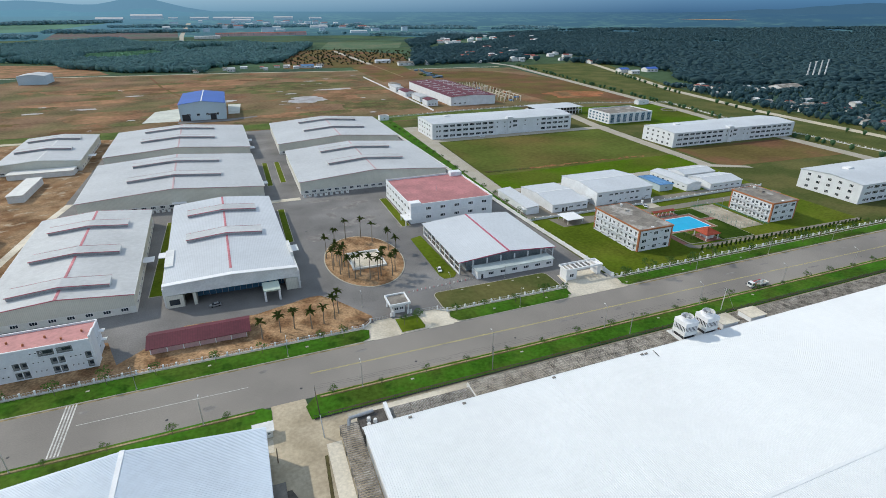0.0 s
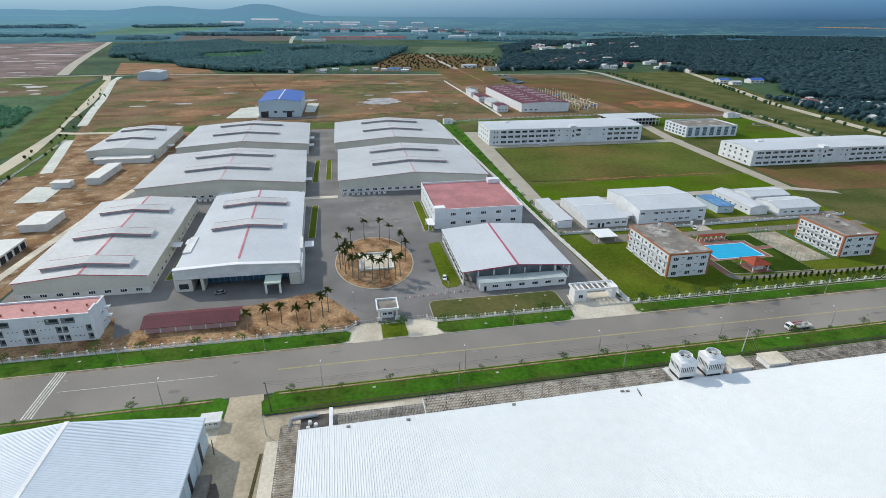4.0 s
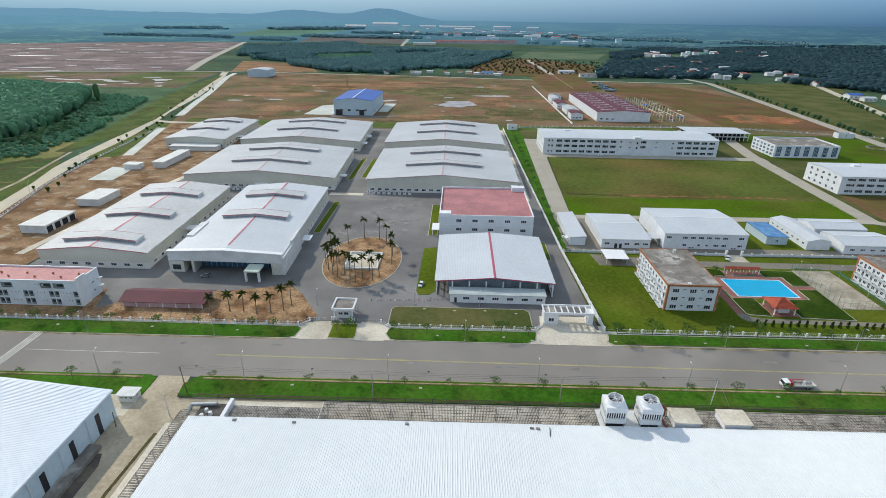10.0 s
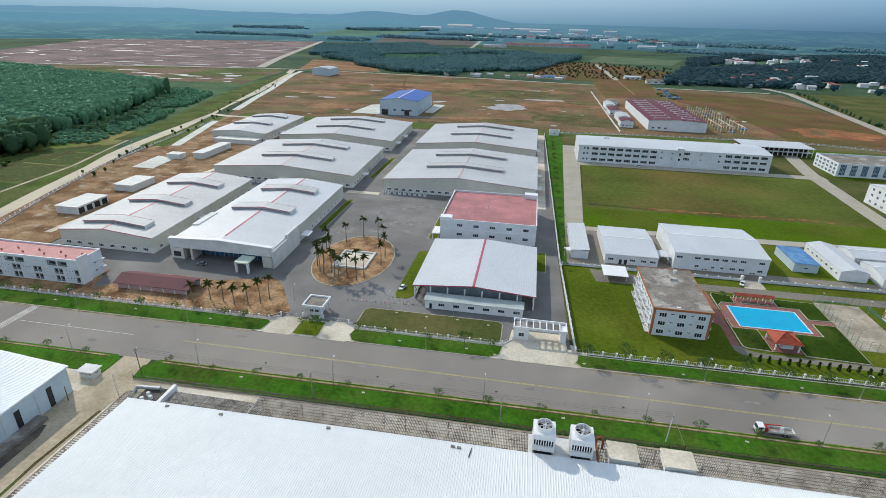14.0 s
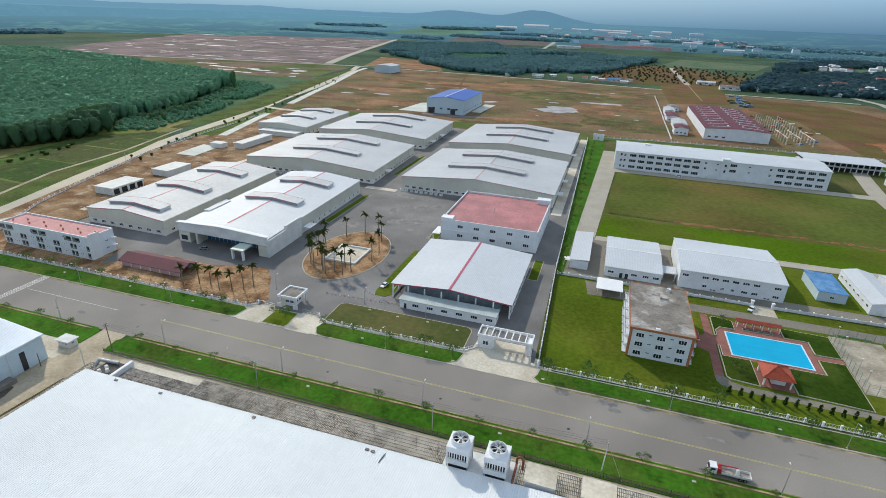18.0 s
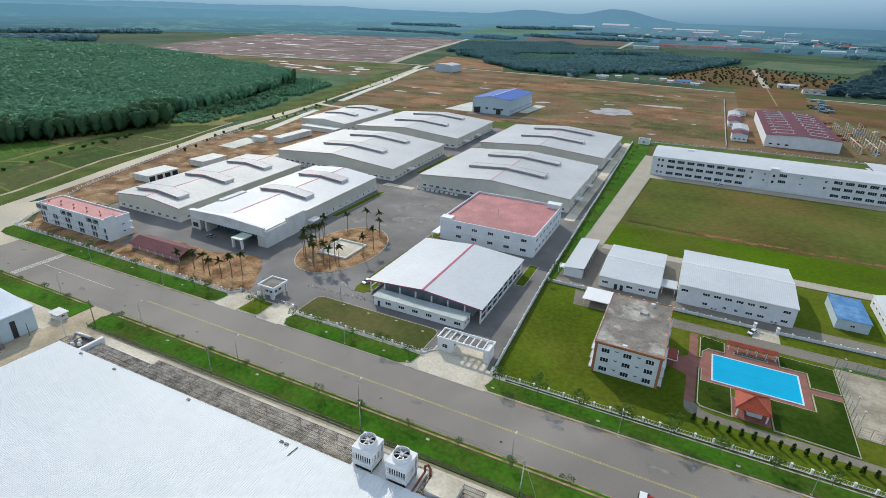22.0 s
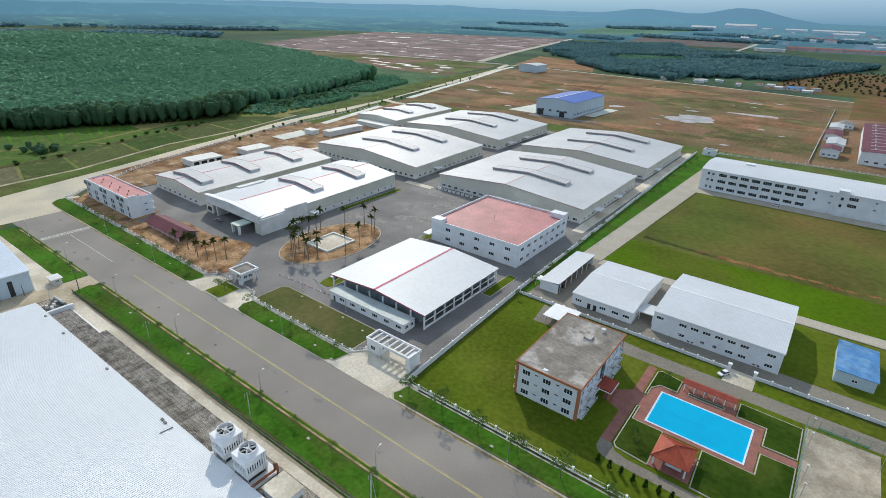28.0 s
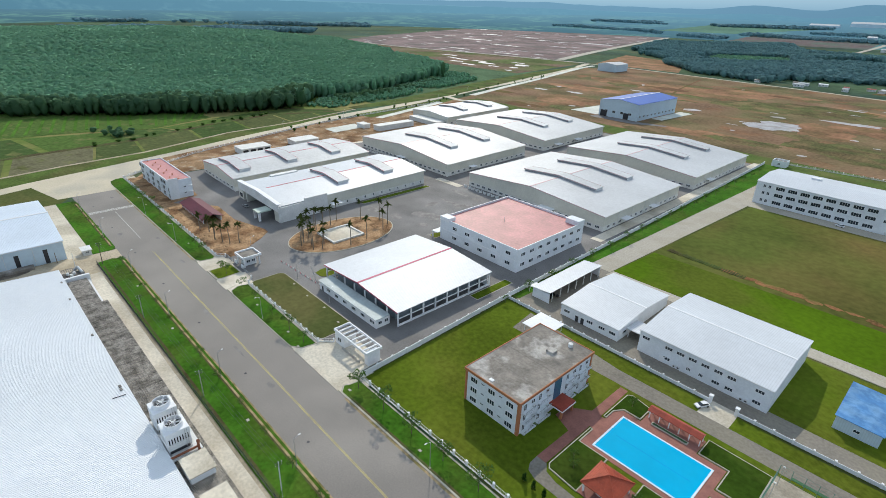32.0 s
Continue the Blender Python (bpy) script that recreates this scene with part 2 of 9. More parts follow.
M_blueglass = mk("blue_window_glass", (0.06, 0.14, 0.22), 0.12, var=0.2, spec=0.6)
# Near-black paint that stands for the shade inside openings.
M_dark = mk("opening_shade_black", (0.03, 0.03, 0.03), 0.9, var=0.2)
M_metal = mk("galvanised_metal", (0.45, 0.46, 0.47), 0.45, 0.7, var=0.15, fine=2.0)
M_darkmetal = mk("dark_metal", (0.05, 0.05, 0.055), 0.5, 0.5, var=0.2)
M_flatroof = mk("weathered_concrete_roof", (0.225, 0.2, 0.17), 0.9, var=0.3, big=0.2, fine=1.2, second=(0.38, 0.355, 0.32), patch=0.13, low=0.52, high=0.62, third=(0.16, 0.142, 0.125))
M_brick = mk("terracotta_paint", (0.42, 0.16, 0.07), 0.75, var=0.12, fine=1.5)
M_pool = mk("pool_water", (0.0, 0.37, 0.62), 0.25, var=0.05, big=0.1, fine=0.3, spec=0.12)
M_garden = mk("garden_lawn", (0.03, 0.06, 0.006), 0.95, var=0.3, big=0.05, fine=0.7, bump=0.4, bump_scale=3.0, second=(0.055, 0.085, 0.012), patch=0.06)
M_deck = mk("red_paving", (0.26, 0.11, 0.085), 0.85, var=0.2, big=0.3, fine=2.5)
M_tile = mk("orange_roof_tile", (0.37, 0.068, 0.03), 0.6, var=0.22, big=0.4, fine=2.0)
M_pergtile = mk("red_roof_tile", (0.29, 0.05, 0.028), 0.65, var=0.2, big=0.4, fine=2.0)
M_lattice = mk("weathered_slats", (0.33, 0.3, 0.26), 0.9, var=0.45, big=0.5, fine=2.0, second=(0.2, 0.18, 0.155), patch=0.35)
M_yellow = mk("yellow_line_paint", (0.5, 0.42, 0.12), 0.7, var=0.25, big=0.2, fine=2.0)
M_line = mk("white_line_paint", (0.55, 0.54, 0.5), 0.7, var=0.3, big=0.3, fine=2.0)
M_trunk = mk("bark", (0.17, 0.13, 0.09), 0.9, var=0.3, fine=3.0)
M_palmtrunk = mk("palm_trunk", (0.2, 0.17, 0.13), 0.9, var=0.3, fine=3.0)
M_palmleaf = leafy("palm_leaf", (0.03, 0.05, 0.018), (0.08, 0.1, 0.03))
M_leaf = leafy("young_leaf", (0.05, 0.105, 0.025), (0.115, 0.2, 0.05))
# Distance haze is put into these four leaf colours: paler, bluer than leaves.
M_forest = leafy("hazed_forest_leaf", (0.175, 0.365, 0.245), (0.255, 0.455, 0.29))
M_woods = leafy("hazed_wood_leaf", (0.175, 0.315, 0.335), (0.25, 0.405, 0.395))
M_eastwoods = leafy("hazed_eastern_leaf", (0.095, 0.18, 0.21), (0.12, 0.21, 0.23))
M_hazewoods = leafy("hazed_belt_leaf", (0.26, 0.42, 0.48), (0.32, 0.49, 0.53))
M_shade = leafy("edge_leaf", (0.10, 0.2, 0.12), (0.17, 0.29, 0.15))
M_drybush = leafy("dry_scrub", (0.1, 0.12, 0.075), (0.15, 0.15, 0.09))
M_shrub = leafy("shrub_leaf", (0.02, 0.05, 0.012), (0.05, 0.1, 0.02))
M_court = mk("sandy_court", (0.33, 0.285, 0.215), 0.9, var=0.25, big=0.12, fine=1.5, second=(0.42, 0.37, 0.29), patch=0.2)
M_courtgreen = mk("green_court", (0.05, 0.13, 0.06), 0.85, var=0.2, big=0.1, fine=1.0)
M_net = mk("green_net_post", (0.12, 0.25, 0.19), 0.6, var=0.15)
M_tyre = mk("tyre_rubber", (0.02, 0.02, 0.02), 0.9)
M_truckred = mk("truck_red", (0.45, 0.03, 0.03), 0.45, var=0.15)
M_carwhite = mk("car_white", (0.75, 0.75, 0.75), 0.3, var=0.03, spec=0.5)
M_rust = mk("rust_pipe", (0.22, 0.08, 0.04), 0.8, var=0.3)
M_roofgreen = mk("pale_green_canopy", (0.5, 0.58, 0.5), 0.5, var=0.1)


# ---- builders ----
def thing(name, x, y, z, label, category, group="", kind=""):
    ob = new(name)
    ob.location = (x, y, z)
    ob.empty_display_size = 1.0
    return tagged(ob, label, category, group, kind)


def mesh_of(name, bm, *mats):
    me = bpy.data.meshes.new(name)
    bm.to_mesh(me)
    bm.free()
    for m in mats:
        me.materials.append(m)
    return me


def part(name, bm, material, parent, label=""):
    """One mesh under a thing or a part. The geometry is in the world's metres."""
    ob = new(name, mesh_of(name, bm, *(material if isinstance(material, (tuple, list)) else (material,))))
    if parent is not None:
        ob.parent = parent
        root = Vector((0, 0, 0))
        p = parent
        while p is not None:
            root += p.location
            p = p.parent
        ob.location = -root
    return tagged(ob, label)


def put(name, mesh, parent, m, label=""):
    """A part that shares its mesh, at the world pose m (its thing stands unturned)."""
    ob = new(name, mesh)
    ob.parent = parent
    root = Vector((0, 0, 0))
    p = parent
    while p is not None:
        root += p.location
        p = p.parent
    ob.matrix_basis = Matrix.Translation(-root) @ m
    return tagged(ob, label)


def box(bm, x0, x1, y0, y1, z0, z1, mat=0):
    v = [bm.verts.new(c) for c in ((x0, y0, z0), (x1, y0, z0), (x1, y1, z0), (x0, y1, z0), (x0, y0, z1), (x1, y0, z1), (x1, y1, z1), (x0, y1, z1))]
    for q in ((3, 2, 1, 0), (4, 5, 6, 7), (0, 1, 5, 4), (1, 2, 6, 5), (2, 3, 7, 6), (3, 0, 4, 7)):
        bm.faces.new([v[i] for i in q]).material_index = mat
    return bm


def boxes(*rows):
    bm = bmesh.new()
    for r in rows:
        box(bm, *r)
    return bm


def prism(bm, pts, lift, mat=0):
    """A closed outline of 3D points, swept by the vector lift."""
    a = [bm.verts.new(p) for p in pts]
    c = [bm.verts.new(Vector(p) + Vector(lift)) for p in pts]
    fs = [bm.faces.new(a), bm.faces.new(c[::-1])]
    for i in range(len(a)):
        j = (i + 1) % len(a)
        fs.append(bm.faces.new((a[j], a[i], c[i], c[j])))
    for f in fs:
        f.material_index = mat
    bmesh.ops.recalc_face_normals(bm, faces=fs)
    return bm


def rod(bm, a, c, r0, r1=None, sides=6, mat=0):
    a, c = Vector(a), Vector(c)
    r1 = r0 if r1 is None else r1
    q = (c - a).to_track_quat("Z", "Y")
    ring = lambda p, r: [bm.verts.new(p + q @ Vector((r * math.cos(2 * math.pi * i / sides), r * math.sin(2 * math.pi * i / sides), 0))) for i in range(sides)]
    lo, hi = ring(a, r0), ring(c, r1)
    for i in range(sides):
        j = (i + 1) % sides
        bm.faces.new((lo[i], lo[j], hi[j], hi[i])).material_index = mat
    bm.faces.new(lo[::-1]).material_index = mat
    bm.faces.new(hi).material_index = mat
    return bm


def slab(name, pts, top, material, label, category, deep=0.3, kind="structure"):
    """A flat piece of ground: an outline with a top at that height and sides that go down."""
    bm = bmesh.new()
    prism(bm, [(x, y, top - deep) for x, y in pts], (0, 0, deep))
    ob = new(name, mesh_of(name, bm, material))
    return tagged(ob, label, category, "", kind)


def rect(x0, x1, y0, y1):
    return [(x0, y0), (x1, y0), (x1, y1), (x0, y1)]


def rounded(x0, x1, y0, y1, r, n=6):
    out = []
    for cx, cy, a0 in ((x1 - r, y0 + r, -90), (x1 - r, y1 - r, 0), (x0 + r, y1 - r, 90), (x0 + r, y0 + r, 180)):
        out += [(cx + r * math.cos(radians(a0 + 90 * i / n)), cy + r * math.sin(radians(a0 + 90 * i / n))) for i in range(n + 1)]
    return out


def ribbon(pts, width):
    """The outline of a strip of that width along a line."""
    left, right = [], []
    for i, p in enumerate(pts):
        a, c = Vector(pts[max(i - 1, 0)]), Vector(pts[min(i + 1, len(pts) - 1)])
        d = (c - a).normalized()
        nrm = Vector((-d.y, d.x)) * width / 2
        left.append(tuple(Vector(p) + nrm))
        right.append(tuple(Vector(p) - nrm))
    return right + left[::-1]


TURN = {"S": 0, "E": 90, "N": 180, "W": 270}
WINDOWS = {}


def window_meshes(w, h, cols, glass):
    key = (w, h, cols, glass.name)
    if key not in WINDOWS:
        f = bmesh.new()
        t = 0.09
        xs = [-w / 2]
        for i in range(cols + 1):
            c = -w / 2 + t / 2 + (w - t) * i / cols
            xs += [c + t / 2] if i == 0 else ([c - t / 2] if i == cols else [c - t / 2, c + t / 2])
        xs.append(w / 2)
        zs = [-h / 2, -h / 2 + t, h / 2 - t, h / 2]
        at = {}

        def corner(i, j, y):
            if (i, j, y) not in at:
                at[i, j, y] = f.verts.new((xs[i], y, zs[j]))
            return at[i, j, y]

        solid = {(i, j) for i in range(len(xs) - 1) for j in range(3) if j != 1 or i % 2 == 0}
        for i, j in solid:
            for y, way in ((-0.09, 1), (0.02, -1)):
                f.faces.new([corner(a, c, y) for a, c in ((i, j), (i + 1, j), (i + 1, j + 1), (i, j + 1))][::way])
            for di, dj, e in ((-1, 0, ((i, j + 1), (i, j))), (1, 0, ((i + 1, j), (i + 1, j + 1))), (0, -1, ((i, j), (i + 1, j))), (0, 1, ((i + 1, j + 1), (i, j + 1)))):
                if (i + di, j + dj) not in solid:
                    f.faces.new([corner(*e[0], -0.09), corner(*e[0], 0.02), corner(*e[1], 0.02), corner(*e[1], -0.09)])
        p = bmesh.new()
        box(p, -w / 2 + t, w / 2 - t, -0.03, 0.03, -h / 2 + t, h / 2 - t)
        WINDOWS[key] = (mesh_of("window", f, M_white), mesh_of("pane", p, glass))
    return WINDOWS[key]


def window(parent, x, y, z, w, h, face, cols=3, glass=None):
    """A window on a wall that faces S, E, N or W: its frame, and the pane under it."""
    fm, pm = window_meshes(w, h, cols, glass or M_glass)
    ob = put("window", fm, parent, pose(x, y, z, 0, 0, TURN[face]))
    pane = new("pane", pm)
    pane.parent = ob
    return ob


def row_of(parent, face, at, a, c, count, z, w, h, cols=3, glass=None, skip=()):
    """Windows at even steps along a wall; at: the wall's plane; a, c: its ends."""
    for i in range(count):
        if i in skip:
            continue
        s = a + (c - a) * (i + 0.5) / count
        x, y = (s, at) if face in "SN" else (at, s)
        window(parent, x, y, z, w, h, face, cols, glass)


# ---- the land ----
KERB_N, KERB_S = -2.4, -25.2
bm = bmesh.new()
prism(bm, [(-5600, -5600, -0.6), (5600, -5600, -0.6), (5600, 5600, -0.6), (-5600, 5600, -0.6)], (0, 0, 0.5))
tagged(new("ground", mesh_of("ground", bm, M_ground)), "flat green open country reaching to the hills", "ground", "", "structure")

# the far country: a plain that climbs to the level of the eye, and hills behind it
CENTRE = (0.0, -120.0)
FAR_END = 4650.0


def near_rim(a):
    """Where the far plain begins, by the angle to the left of north."""
    k = np.clip((a + 22) / 12, 0, 1) * np.clip((84 - a) / 14, 0, 1)
    return 2300 + 450 * k


def plain_z(x, y):
    dx, dy = np.asarray(x) - CENTRE[0], np.asarray(y) - CENTRE[1]
    r, r0 = np.hypot(dx, dy), near_rim(np.degrees(np.arctan2(-dx, dy)))
    q = np.clip((r - r0) / (FAR_END - r0), 0, 1)
    return np.maximum(105 * (1 - r * (1 - q) / r0), 0) * (q > 0)


def far(x, y):
    """A place on the level ground beyond the rim, drawn in onto the climbing plain: x, y, z and the scale there."""
    dx, dy = x - CENTRE[0], y - CENTRE[1]
    d = math.hypot(dx, dy)
    r0 = float(near_rim(math.degrees(math.atan2(-dx, dy))))
    if d <= r0:
        return x, y, 0.0, 1.0
    r = r0 + (FAR_END - r0) * (1 - r0 / d)
    px, py = CENTRE[0] + dx * r / d, CENTRE[1] + dy * r / d
    return px, py, float(plain_z(px, py)), r / d


def backdrop_material(name, dark, bright, east, west, lo, hi, size, above=None):
    """Far land that glows: dark woods and paler fields, with blue haze painted in that grows with the distance, paler
    towards the sun.
    """
    m = bpy.data.materials.new(name)
    m.use_nodes = True
    n, ln = m.node_tree.nodes, m.node_tree.links
    p = n["Principled BSDF"]
    p.inputs["Roughness"].default_value = 1.0
    p.inputs["Specular IOR Level"].default_value = 0.0
    p.inputs["Base Color"].default_value = (0.01, 0.02, 0.02, 1)
    geo = n.new("ShaderNodeNewGeometry")

    def patches(scale, a, b, detail):
        t = n.new("ShaderNodeTexNoise")
        t.inputs["Scale"].default_value, t.inputs["Detail"].default_value = scale, detail
        ln.new(geo.outputs["Position"], t.inputs["Vector"])
        r = n.new("ShaderNodeMapRange")
        r.inputs["From Min"].default_value, r.inputs["From Max"].default_value = a, b
        ln.new(t.outputs["Fac"], r.inputs["Value"])
        return r.outputs["Result"]

    def blend(fac, a, b):
        x = n.new("ShaderNodeMix")
        x.data_type = "RGBA"
        ln.new(fac, x.inputs[0])
        for k, v in ((6, a), (7, b)):
            if isinstance(v, tuple):
                x.inputs[k].default_value = (*v, 1)
            else:
                ln.new(v, x.inputs[k])
        return x.outputs[2]

    def span(value, a, b, c, d):
        r = n.new("ShaderNodeMapRange")
        r.inputs["From Min"].default_value, r.inputs["From Max"].default_value = a, b
        r.inputs["To Min"].default_value, r.inputs["To Max"].default_value = c, d
        ln.new(value, r.inputs["Value"])
        return r.outputs["Result"]

    def dot(v):
        x = n.new("ShaderNodeVectorMath")
        x.operation = "DOT_PRODUCT"
        x.inputs[1].default_value = v
        ln.new(geo.outputs["Position"], x.inputs[0])
        return x.outputs["Value"]

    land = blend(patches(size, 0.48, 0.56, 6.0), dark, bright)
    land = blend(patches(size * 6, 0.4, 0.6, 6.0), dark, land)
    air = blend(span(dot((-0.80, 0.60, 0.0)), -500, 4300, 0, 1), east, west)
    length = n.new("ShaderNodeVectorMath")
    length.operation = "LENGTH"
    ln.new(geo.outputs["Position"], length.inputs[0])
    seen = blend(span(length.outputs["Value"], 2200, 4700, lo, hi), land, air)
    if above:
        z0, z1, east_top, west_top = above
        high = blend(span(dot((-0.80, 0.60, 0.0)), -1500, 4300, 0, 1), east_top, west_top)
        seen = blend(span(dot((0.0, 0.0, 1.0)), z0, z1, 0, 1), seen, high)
    # Land and haze are painted as emission; no lamp lights this colour.
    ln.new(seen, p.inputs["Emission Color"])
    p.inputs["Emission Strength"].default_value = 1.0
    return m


bm = bmesh.new()
grid = []
for i in range(181):
    a = radians(-180 + 2 * i)
    r0 = float(near_rim(math.degrees(a)))
    line = []
    for j in range(25):
        r = r0 + (FAR_END - r0) * j / 24
        x, y = CENTRE[0] - r * math.sin(a), CENTRE[1] + r * math.cos(a)
        line.append(bm.verts.new((x, y, float(plain_z(x, y)) + 0.15)))
    grid.append(line)
for p, q in zip(grid, grid[1:]):
    for j in range(24):
        bm.faces.new((p[j], p[j + 1], q[j + 1], q[j]))
M_farplain = backdrop_material("hazed_far_plain", (0.042, 0.10, 0.118), (0.125, 0.25, 0.19), (0.036, 0.095, 0.19), (0.16, 0.33, 0.45), 0.1, 0.95, 0.0036)
tagged(new("backdrop", mesh_of("backdrop", bm, M_farplain)), "glowing plain of woods and fields with painted haze", "plain", "", "structure")


def hill_range(radius, rise, first, last, foot, label, material, seed):
    """A range of hills: rise(a) is its height over the eye, in metres, by the angle to the left of north."""
    bm = bmesh.new()
    lines = []
    k = 0
    while first + k * 0.5 <= last:
        a = first + k * 0.5
        c, q = math.cos(radians(a)), -math.sin(radians(a))
        r = radius(a)
        top = 105 + rise(a) + 7 * noise.noise((c * 22, q * 22, seed)) + 4 * noise.noise((c * 70, q * 70, seed)) + 2 * noise.noise((c * 190, q * 190, seed))
        low = foot(a)
        lines.append([bm.verts.new((CENTRE[0] + r * f * q, CENTRE[1] + r * f * c, low + (top - low) * h)) for f, h in ((0.965, 0), (0.98, 0.4 + 0.06 * noise.noise((c * 60, q * 60, 3))), (0.99, 0.72 + 0.08 * noise.noise((c * 45, q * 45, 9))), (1.0, 1.0))])
        k += 1
    for p, q in zip(lines, lines[1:]):
        for j in range(3):
            bm.faces.new((p[j], q[j], q[j + 1], p[j + 1]))
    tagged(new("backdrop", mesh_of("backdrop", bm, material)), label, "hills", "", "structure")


def bell(a, c, w):
    return math.exp(-((a - c) / w) ** 2)


def ridge(a):
    west = 36 * min(max((a - 1) / 8, 0), 1) * min(max((86 - a) / 34, 0), 1)
    return west - 8 + 62 * bell(a, 7.8, 3.2) + 34 * bell(a, 16.5, 3.0) + 14 * bell(a, 36, 5) + 62 * bell(a, -58, 6.0) + 20 * bell(a, -49, 6)


M_farhills = backdrop_material("hazed_far_hills", (0.04, 0.11, 0.17), (0.06, 0.14, 0.2), (0.042, 0.1, 0.18), (0.15, 0.30, 0.43), 0.5, 0.92, 0.004)
M_nearhills = backdrop_material("hazed_near_hills", (0.034, 0.11, 0.145), (0.08, 0.185, 0.21), (0.037, 0.095, 0.17), (0.15, 0.325, 0.455), 0.3, 0.95, 0.005)
# An added glowing ring: the horizon's haze and low sky painted by height.
bm = bmesh.new()
sky_ring = []
for i in range(121):
    a = radians(3 * i)
    sky_ring.append([bm.verts.new((CENTRE[0] + r * math.cos(a), CENTRE[1] + r * math.sin(a), z)) for r, z in ((4760, 60), (4770, 200), (4780, 420))])
for p, q in zip(sky_ring, sky_ring[1:]):
    for j in range(2):
        bm.faces.new((p[j], p[j + 1], q[j + 1], q[j]))
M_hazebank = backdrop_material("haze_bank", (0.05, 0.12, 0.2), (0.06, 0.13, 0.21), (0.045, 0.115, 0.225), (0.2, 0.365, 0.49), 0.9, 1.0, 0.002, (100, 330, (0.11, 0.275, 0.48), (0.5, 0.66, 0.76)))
tagged(new("backdrop", mesh_of("backdrop", bm, M_hazebank)), "added ring painted as pale blue horizon haze", "sky", "", "structure")
hill_range(lambda a: 4700, ridge, -180, 180, lambda a: 85, "wooded hills on the horizon, painted pale blue with haze", M_farhills, 1.3)
hill_range(lambda a: 4400 - 17 * max(a - 25, 0), lambda a: 0.45 * ridge(a) - 22 - 0.25 * max(a - 60, 0), 4, 125, lambda a: float(plain_z(-math.sin(radians(a)) * (4200 - 17 * max(a - 25, 0)), CENTRE[1] + math.cos(radians(a)) * (4200 - 17 * max(a - 25, 0)))) - 6, "wooded slopes before the far hills, painted with blue haze", M_nearhills, 7.7)


def lean(pts):
    """The road lies a little askew to the buildings."""
    return [(x, y + 0.0094 * (x + 100)) for x, y in pts]


def lean_low(pts):
    return [(x, y + 0.0094 * (x + 100) if y < 3 else y) for x, y in pts]


# plain grass and hard ground between the plots
slab("compound_ground", [(17, 82), (24, 9), (346, 0), (352, 90), (362, 240), (378, 330), (402, 514), (390, 500), (20, 402)], -0.01, M_drylawn, "rough grass ground between the buildings", "ground", 0.4)
slab("roadside_ground", [(-236, -3.2), (30, -1.0), (30, 12), (-236, 12)], 0.0, M_conc, "concrete ground round the gates", "ground", 0.4)
slab("works_ground", [(-206, -420), (720, -420), (720, -24), (-206, -33)], -0.02, M_servdrive, "bare hard ground of the works beside the road", "ground", 0.4)
slab("roadside_ground", [(-700, -420), (-206, -420), (-206, -33), (-216, -26), (-250, -30), (-262, -120)], -0.03, M_drylawn, "rough grass beside the junction", "ground", 0.4)

# red waste land behind the factory, wet mud beyond the left road, paddies and scrub
slab("waste_ground", [(-340, 400), (10, 388), (385, 400), (396, 500), (430, 880), (90, 925), (-440, 985), (-475, 900)], 0.02, M_red, "bare red earth waste land with thin grass", "earth", 0.5)
MUD = [(-1290, 835), (-1010, 880), (-781, 940), (-615, 985), (-785, 1560), (-1060, 2480), (-1240, 2560), (-1595, 2690), (-2060, 2440), (-1660, 1540), (-1480, 1140)]
slab("mud_field", MUD, 0.05, M_mud, "flooded brown mud flats", "mud", 0.5)
slab("mud_field", [(-980, 690), (-480, 690), (-525, 960), (-604, 985), (-781, 930), (-1010, 868), (-1277, 842)], 0.04, mk("wet_marsh", (0.1, 0.13, 0.04), 0.95, var=0.35, big=0.012, fine=0.12, second=(0.19, 0.13, 0.09), patch=0.009, low=0.42, high=0.58), "wet ground with thin grass and mud", "marsh", 0.5)
slab("paddy_field", [(-900, -400), (-265, -120), (-262, -20), (-276, 60), (-345, 230), (-370, 300), (-900, 260)], 0.02, M_paddy, "green rice paddies with low banks", "field", 0.5)
PATH = [(-262, -120), (-286, -16), (-293, 34), (-320, 108), (-328, 175), (-344, 232), (-352, 262)]
TRACK = [(-318, -120), (-332, -4), (-336, 39), (-361, 110), (-374, 175), (-356, 232), (-348, 246)]
FRONT = [(-410, -140), (-386, 10), (-368, 61), (-388, 122), (-396, 185), (-386, 216)]
g = random.Random(12)
M_plots = [mk("paddy_plot", c, 0.95, var=0.35, big=0.04, fine=0.35, second=tuple(v * 0.72 for v in c), patch=0.04, third=(0.13, 0.14, 0.05)) for c in ((0.085, 0.145, 0.032), (0.105, 0.125, 0.045), (0.08, 0.11, 0.035), (0.17, 0.16, 0.09), (0.065, 0.11, 0.03))]


def along_line(line, s):
    """The point at the share s of a line, by its rows."""
    k = min(int(s * (len(line) - 1)), len(line) - 2)
    f = s * (len(line) - 1) - k
    return (line[k][0] + (line[k + 1][0] - line[k][0]) * f, line[k][1] + (line[k + 1][1] - line[k][1]) * f)


